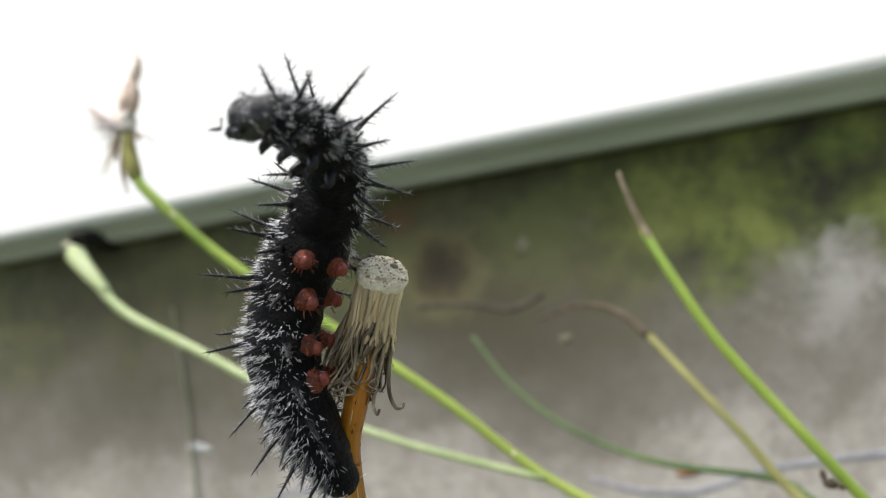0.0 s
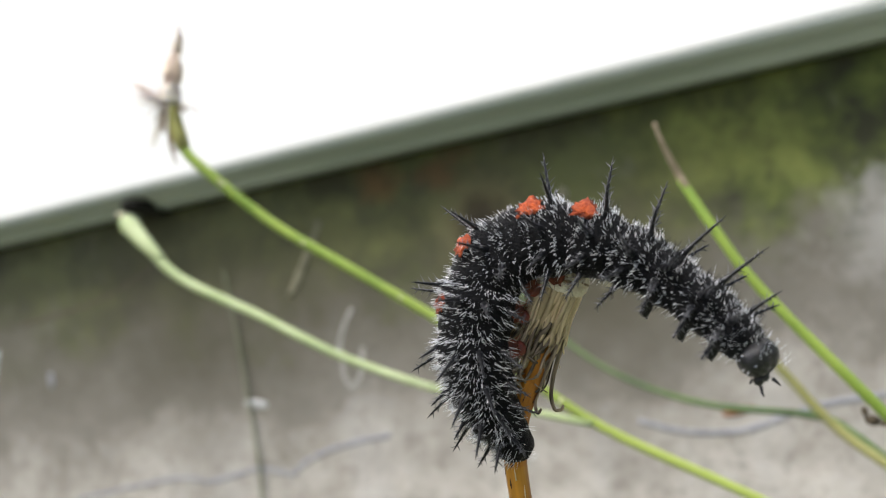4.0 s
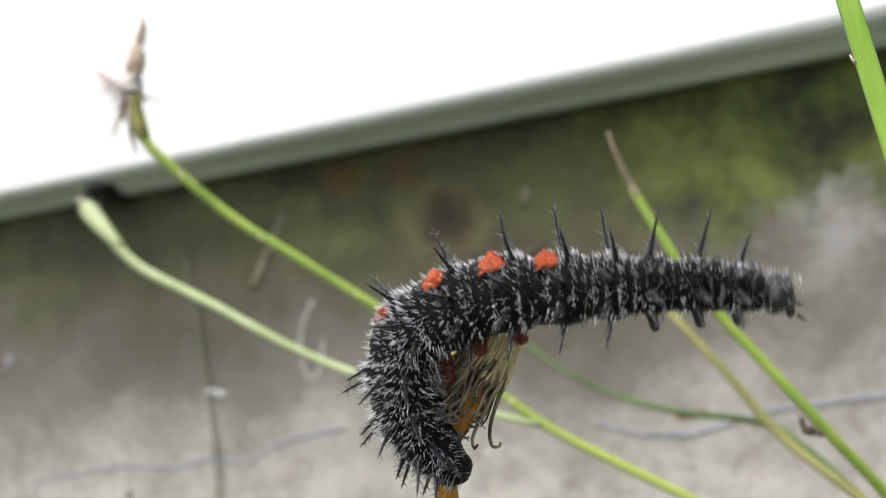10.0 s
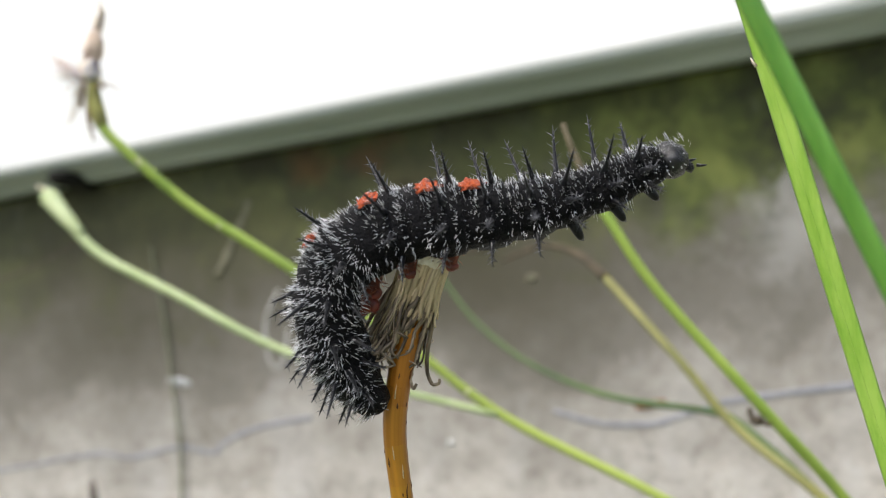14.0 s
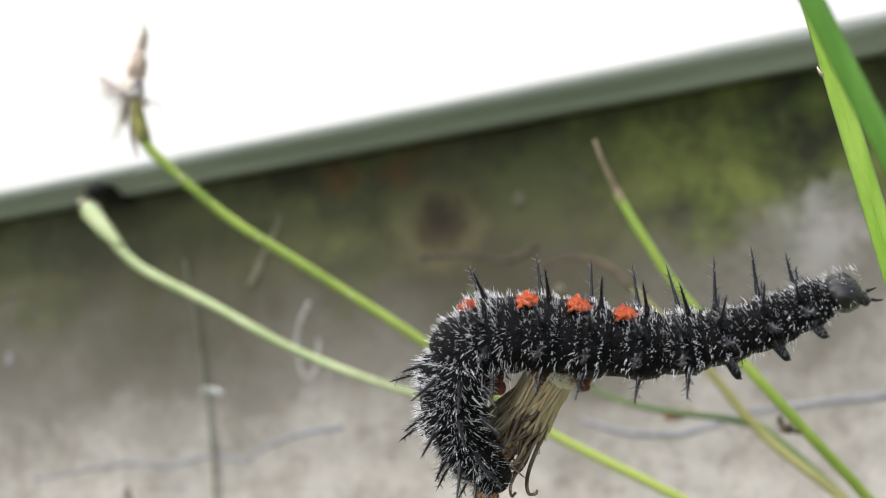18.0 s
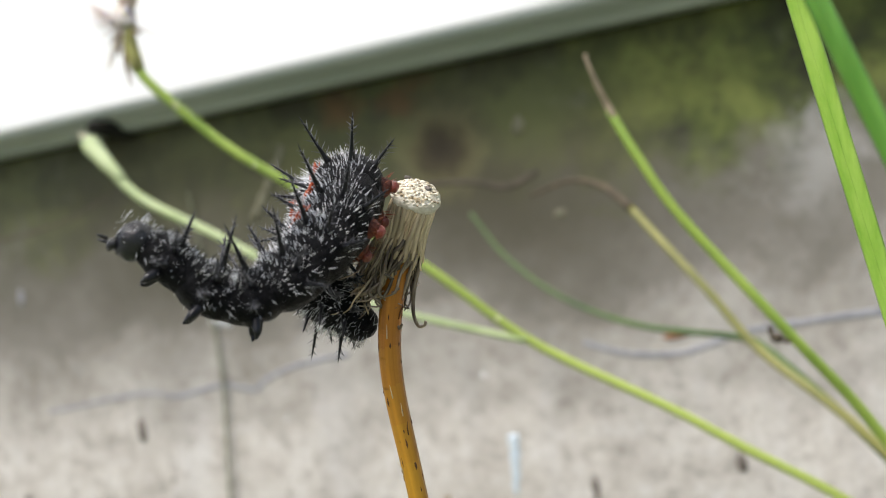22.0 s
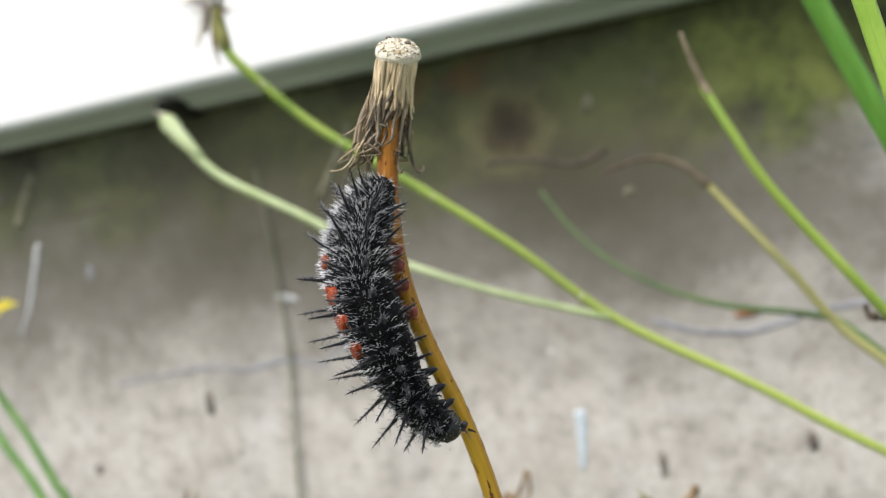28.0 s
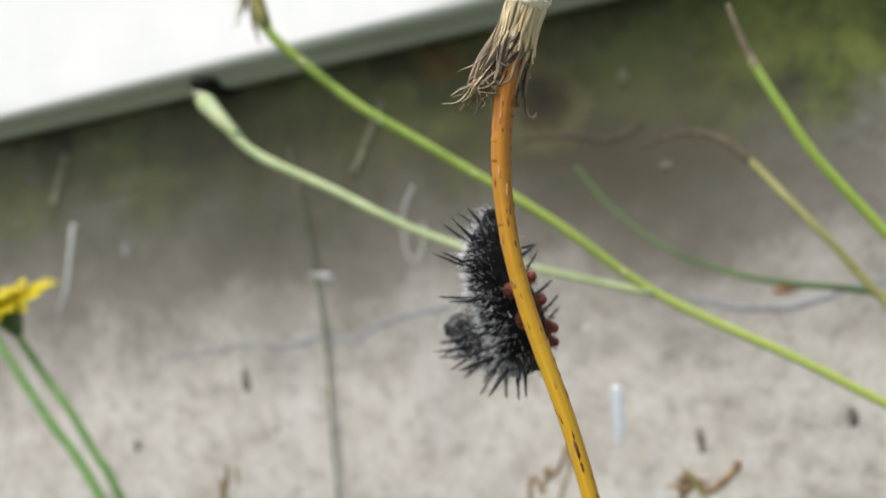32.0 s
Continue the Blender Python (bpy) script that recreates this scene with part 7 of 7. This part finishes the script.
    at(29.5, (-0.0504, -0.2463, 0.2533), (-0.0556, -0.2472, 0.2391), (-0.0549, -0.2453, 0.2171), (-0.0477, -0.2401, 0.1920), (-0.7902, -0.6021, 0.1141), 0,
       (-0.0584, -0.2461, 0.2323), (-0.0567, -0.2497, 0.2260), (-0.0558, -0.2489, 0.2202), (-0.0559, -0.2457, 0.2157), (-0.0564, -0.2417, 0.2119), (-0.0564, -0.2363, 0.2089), (-0.0542, -0.2309, 0.2080), (-0.0497, -0.2284, 0.2111))
    at(30, (-0.0462, -0.2449, 0.2485), (-0.0518, -0.2459, 0.2346), (-0.0512, -0.2439, 0.2144), (-0.0453, -0.2394, 0.1910), (-0.9829, -0.1394, 0.1206), 0,
       (-0.0590, -0.2335, 0.2266), (-0.0594, -0.2370, 0.2207), (-0.0583, -0.2383, 0.2147), (-0.0566, -0.2371, 0.2092), (-0.0550, -0.2336, 0.2056), (-0.0514, -0.2298, 0.2075), (-0.0470, -0.2276, 0.2108), (-0.0425, -0.2257, 0.2143))
    at(30.5, (-0.0402, -0.2407, 0.2449), (-0.0463, -0.2421, 0.2313), (-0.0466, -0.2407, 0.2113), (-0.0441, -0.2378, 0.1882), (-0.9834, 0.1157, 0.1117), 0,
       (-0.0535, -0.2299, 0.2252), (-0.0533, -0.2330, 0.2194), (-0.0518, -0.2342, 0.2135), (-0.0503, -0.2329, 0.2085), (-0.0491, -0.2295, 0.2051), (-0.0456, -0.2256, 0.2029), (-0.0407, -0.2232, 0.2010), (-0.0356, -0.2209, 0.1999))
    at(31, (-0.0408, -0.2405, 0.2467), (-0.0465, -0.2417, 0.2333), (-0.0470, -0.2402, 0.2108), (-0.0426, -0.2364, 0.1875), (-0.9375, 0.3242, 0.1025), 0,
       (-0.0544, -0.2296, 0.2229), (-0.0545, -0.2329, 0.2170), (-0.0525, -0.2338, 0.2111), (-0.0507, -0.2319, 0.2063), (-0.0483, -0.2279, 0.2039), (-0.0438, -0.2243, 0.2039), (-0.0387, -0.2219, 0.2059), (-0.0346, -0.2201, 0.2097))
    at(31.3, (-0.0388, -0.2390, 0.2450), (-0.0449, -0.2404, 0.2319), (-0.0451, -0.2389, 0.2103), (-0.0420, -0.2359, 0.1872), (-0.9373, 0.3254, 0.1006), 0,
       (-0.0504, -0.2338, 0.2214), (-0.0515, -0.2354, 0.2171), (-0.0512, -0.2352, 0.2124), (-0.0501, -0.2338, 0.2080), (-0.0487, -0.2303, 0.2052), (-0.0474, -0.2260, 0.2036), (-0.0461, -0.2216, 0.2033), (-0.0448, -0.2188, 0.2069))
    at(31.6, (-0.0477, -0.2424, 0.2465), (-0.0525, -0.2433, 0.2336), (-0.0515, -0.2413, 0.2127), (-0.0458, -0.2372, 0.1877), (-0.9376, 0.3251, 0.0983), 0,
       (-0.0570, -0.2341, 0.2228), (-0.0575, -0.2354, 0.2183), (-0.0570, -0.2350, 0.2135), (-0.0561, -0.2334, 0.2094), (-0.0555, -0.2298, 0.2066), (-0.0557, -0.2249, 0.2052), (-0.0591, -0.2204, 0.2047), (-0.0638, -0.2182, 0.2051))
    at(32, (-0.0426, -0.2386, 0.2493), (-0.0482, -0.2399, 0.2361), (-0.0487, -0.2388, 0.2140), (-0.0436, -0.2350, 0.1879), (-0.9398, 0.3202, 0.0939), 0,
       (-0.0536, -0.2302, 0.2232), (-0.0543, -0.2316, 0.2180), (-0.0536, -0.2301, 0.2126), (-0.0532, -0.2276, 0.2083), (-0.0549, -0.2228, 0.2057), (-0.0595, -0.2184, 0.2048), (-0.0648, -0.2153, 0.2060), (-0.0688, -0.2139, 0.2087))

    bug_rows = [[] for _ in BUG]
    head_rows, stalk_rows = [], [[] for _ in STALK]
    undo_bug, undo_stalk = Matrix.Translation(-BUG_BASE), Matrix.Translation(-STALK_BASE)
    for k in range(321):
        t = k / 10
        three, back, twist, line = state(t)
        for rows, m in zip(bug_rows, place_bug(line, back, twist)):
            rows.append((t, undo_bug @ m))
        h, pieces = place_stalk(three)
        head_rows.append((t, undo_stalk @ h))
        for rows, m in zip(stalk_rows, pieces):
            rows.append((t, undo_stalk @ m))
    for ob, rows in zip(BUG, bug_rows):
        walk(ob, rows)
    walk(HEAD, head_rows)
    for ob, rows in zip(STALK, stalk_rows):
        walk(ob, rows)
    swing(bright_blade, FAR_ROOT, FAR_AIM, [
        (0, (0.0149, -0.2170, 0.2464)),
        (0.5, (0.0104, -0.2190, 0.2486)),
        (1, (0.0154, -0.2150, 0.2469)),
        (8, (0.0102, -0.2251, 0.2421)),
        (9, (0.0101, -0.2248, 0.2440)),
        (10, (0.0111, -0.2241, 0.2435)),
        (11, (0.0113, -0.2227, 0.2410)),
        (12, (0.0107, -0.2236, 0.2408)),
        (13, (0.0090, -0.2256, 0.2412)),
        (15.5, (0.0080, -0.2302, 0.2419)),
        (16, (0.0092, -0.2312, 0.2434)),
        (17, (0.0093, -0.2320, 0.2422)),
        (18, (0.0113, -0.2309, 0.2435)),
        (19, (0.0105, -0.2302, 0.2429)),
        (20, (0.0098, -0.2315, 0.2408)),
        (21, (0.0112, -0.2321, 0.2378)),
        (22, (0.0114, -0.2303, 0.2321)),
        (23, (0.0109, -0.2329, 0.2319)),
        (23.5, (0.0089, -0.2331, 0.2317)),
        (24, (0.0184, -0.2300, 0.2301)),
        (25.5, (0.0169, -0.2288, 0.2283)),
        (27.5, (0.0010, -0.2364, 0.2341)),
        (28, (0.0029, -0.2343, 0.2309)),
        (28.5, (0.0042, -0.2343, 0.2317)),
        (29, (0.0090, -0.2327, 0.2308)),
        (32, (0.0106, -0.2288, 0.2268)),
    ])
    swing(dark_blade, NEAR_ROOT, NEAR_AIM, [
        (0, (0.0120, -0.2508, 0.2378)),
        (9, (0.0152, -0.2562, 0.2361)),
        (10, (0.0139, -0.2564, 0.2363)),
        (11, (0.0130, -0.2555, 0.2345)),
        (12, (0.0117, -0.2566, 0.2345)),
        (12.5, (0.0099, -0.2578, 0.2344)),
        (13, (0.0085, -0.2591, 0.2349)),
        (13.5, (0.0092, -0.2591, 0.2362)),
        (15.5, (0.0069, -0.2638, 0.2353)),
        (16, (0.0073, -0.2652, 0.2366)),
        (17, (0.0090, -0.2656, 0.2352)),
        (18, (0.0107, -0.2647, 0.2366)),
        (18.5, (0.0106, -0.2639, 0.2364)),
        (19, (0.0105, -0.2636, 0.2357)),
        (20, (0.0099, -0.2651, 0.2344)),
        (21, (0.0104, -0.2663, 0.2322)),
        (22, (0.0131, -0.2639, 0.2271)),
        (23, (0.0122, -0.2666, 0.2273)),
        (24, (0.0113, -0.2675, 0.2269)),
        (25.5, (0.0103, -0.2664, 0.2252)),
        (27.5, (-0.0057, -0.2742, 0.2309)),
        (28, (-0.0004, -0.2706, 0.2273)),
        (28.5, (-0.0055, -0.2737, 0.2293)),
        (29, (0.0014, -0.2712, 0.2283)),
        (29.5, (-0.0004, -0.2734, 0.2280)),
        (30, (0.0044, -0.2716, 0.2266)),
        (32, (0.0059, -0.2663, 0.2242)),
    ])


motions()
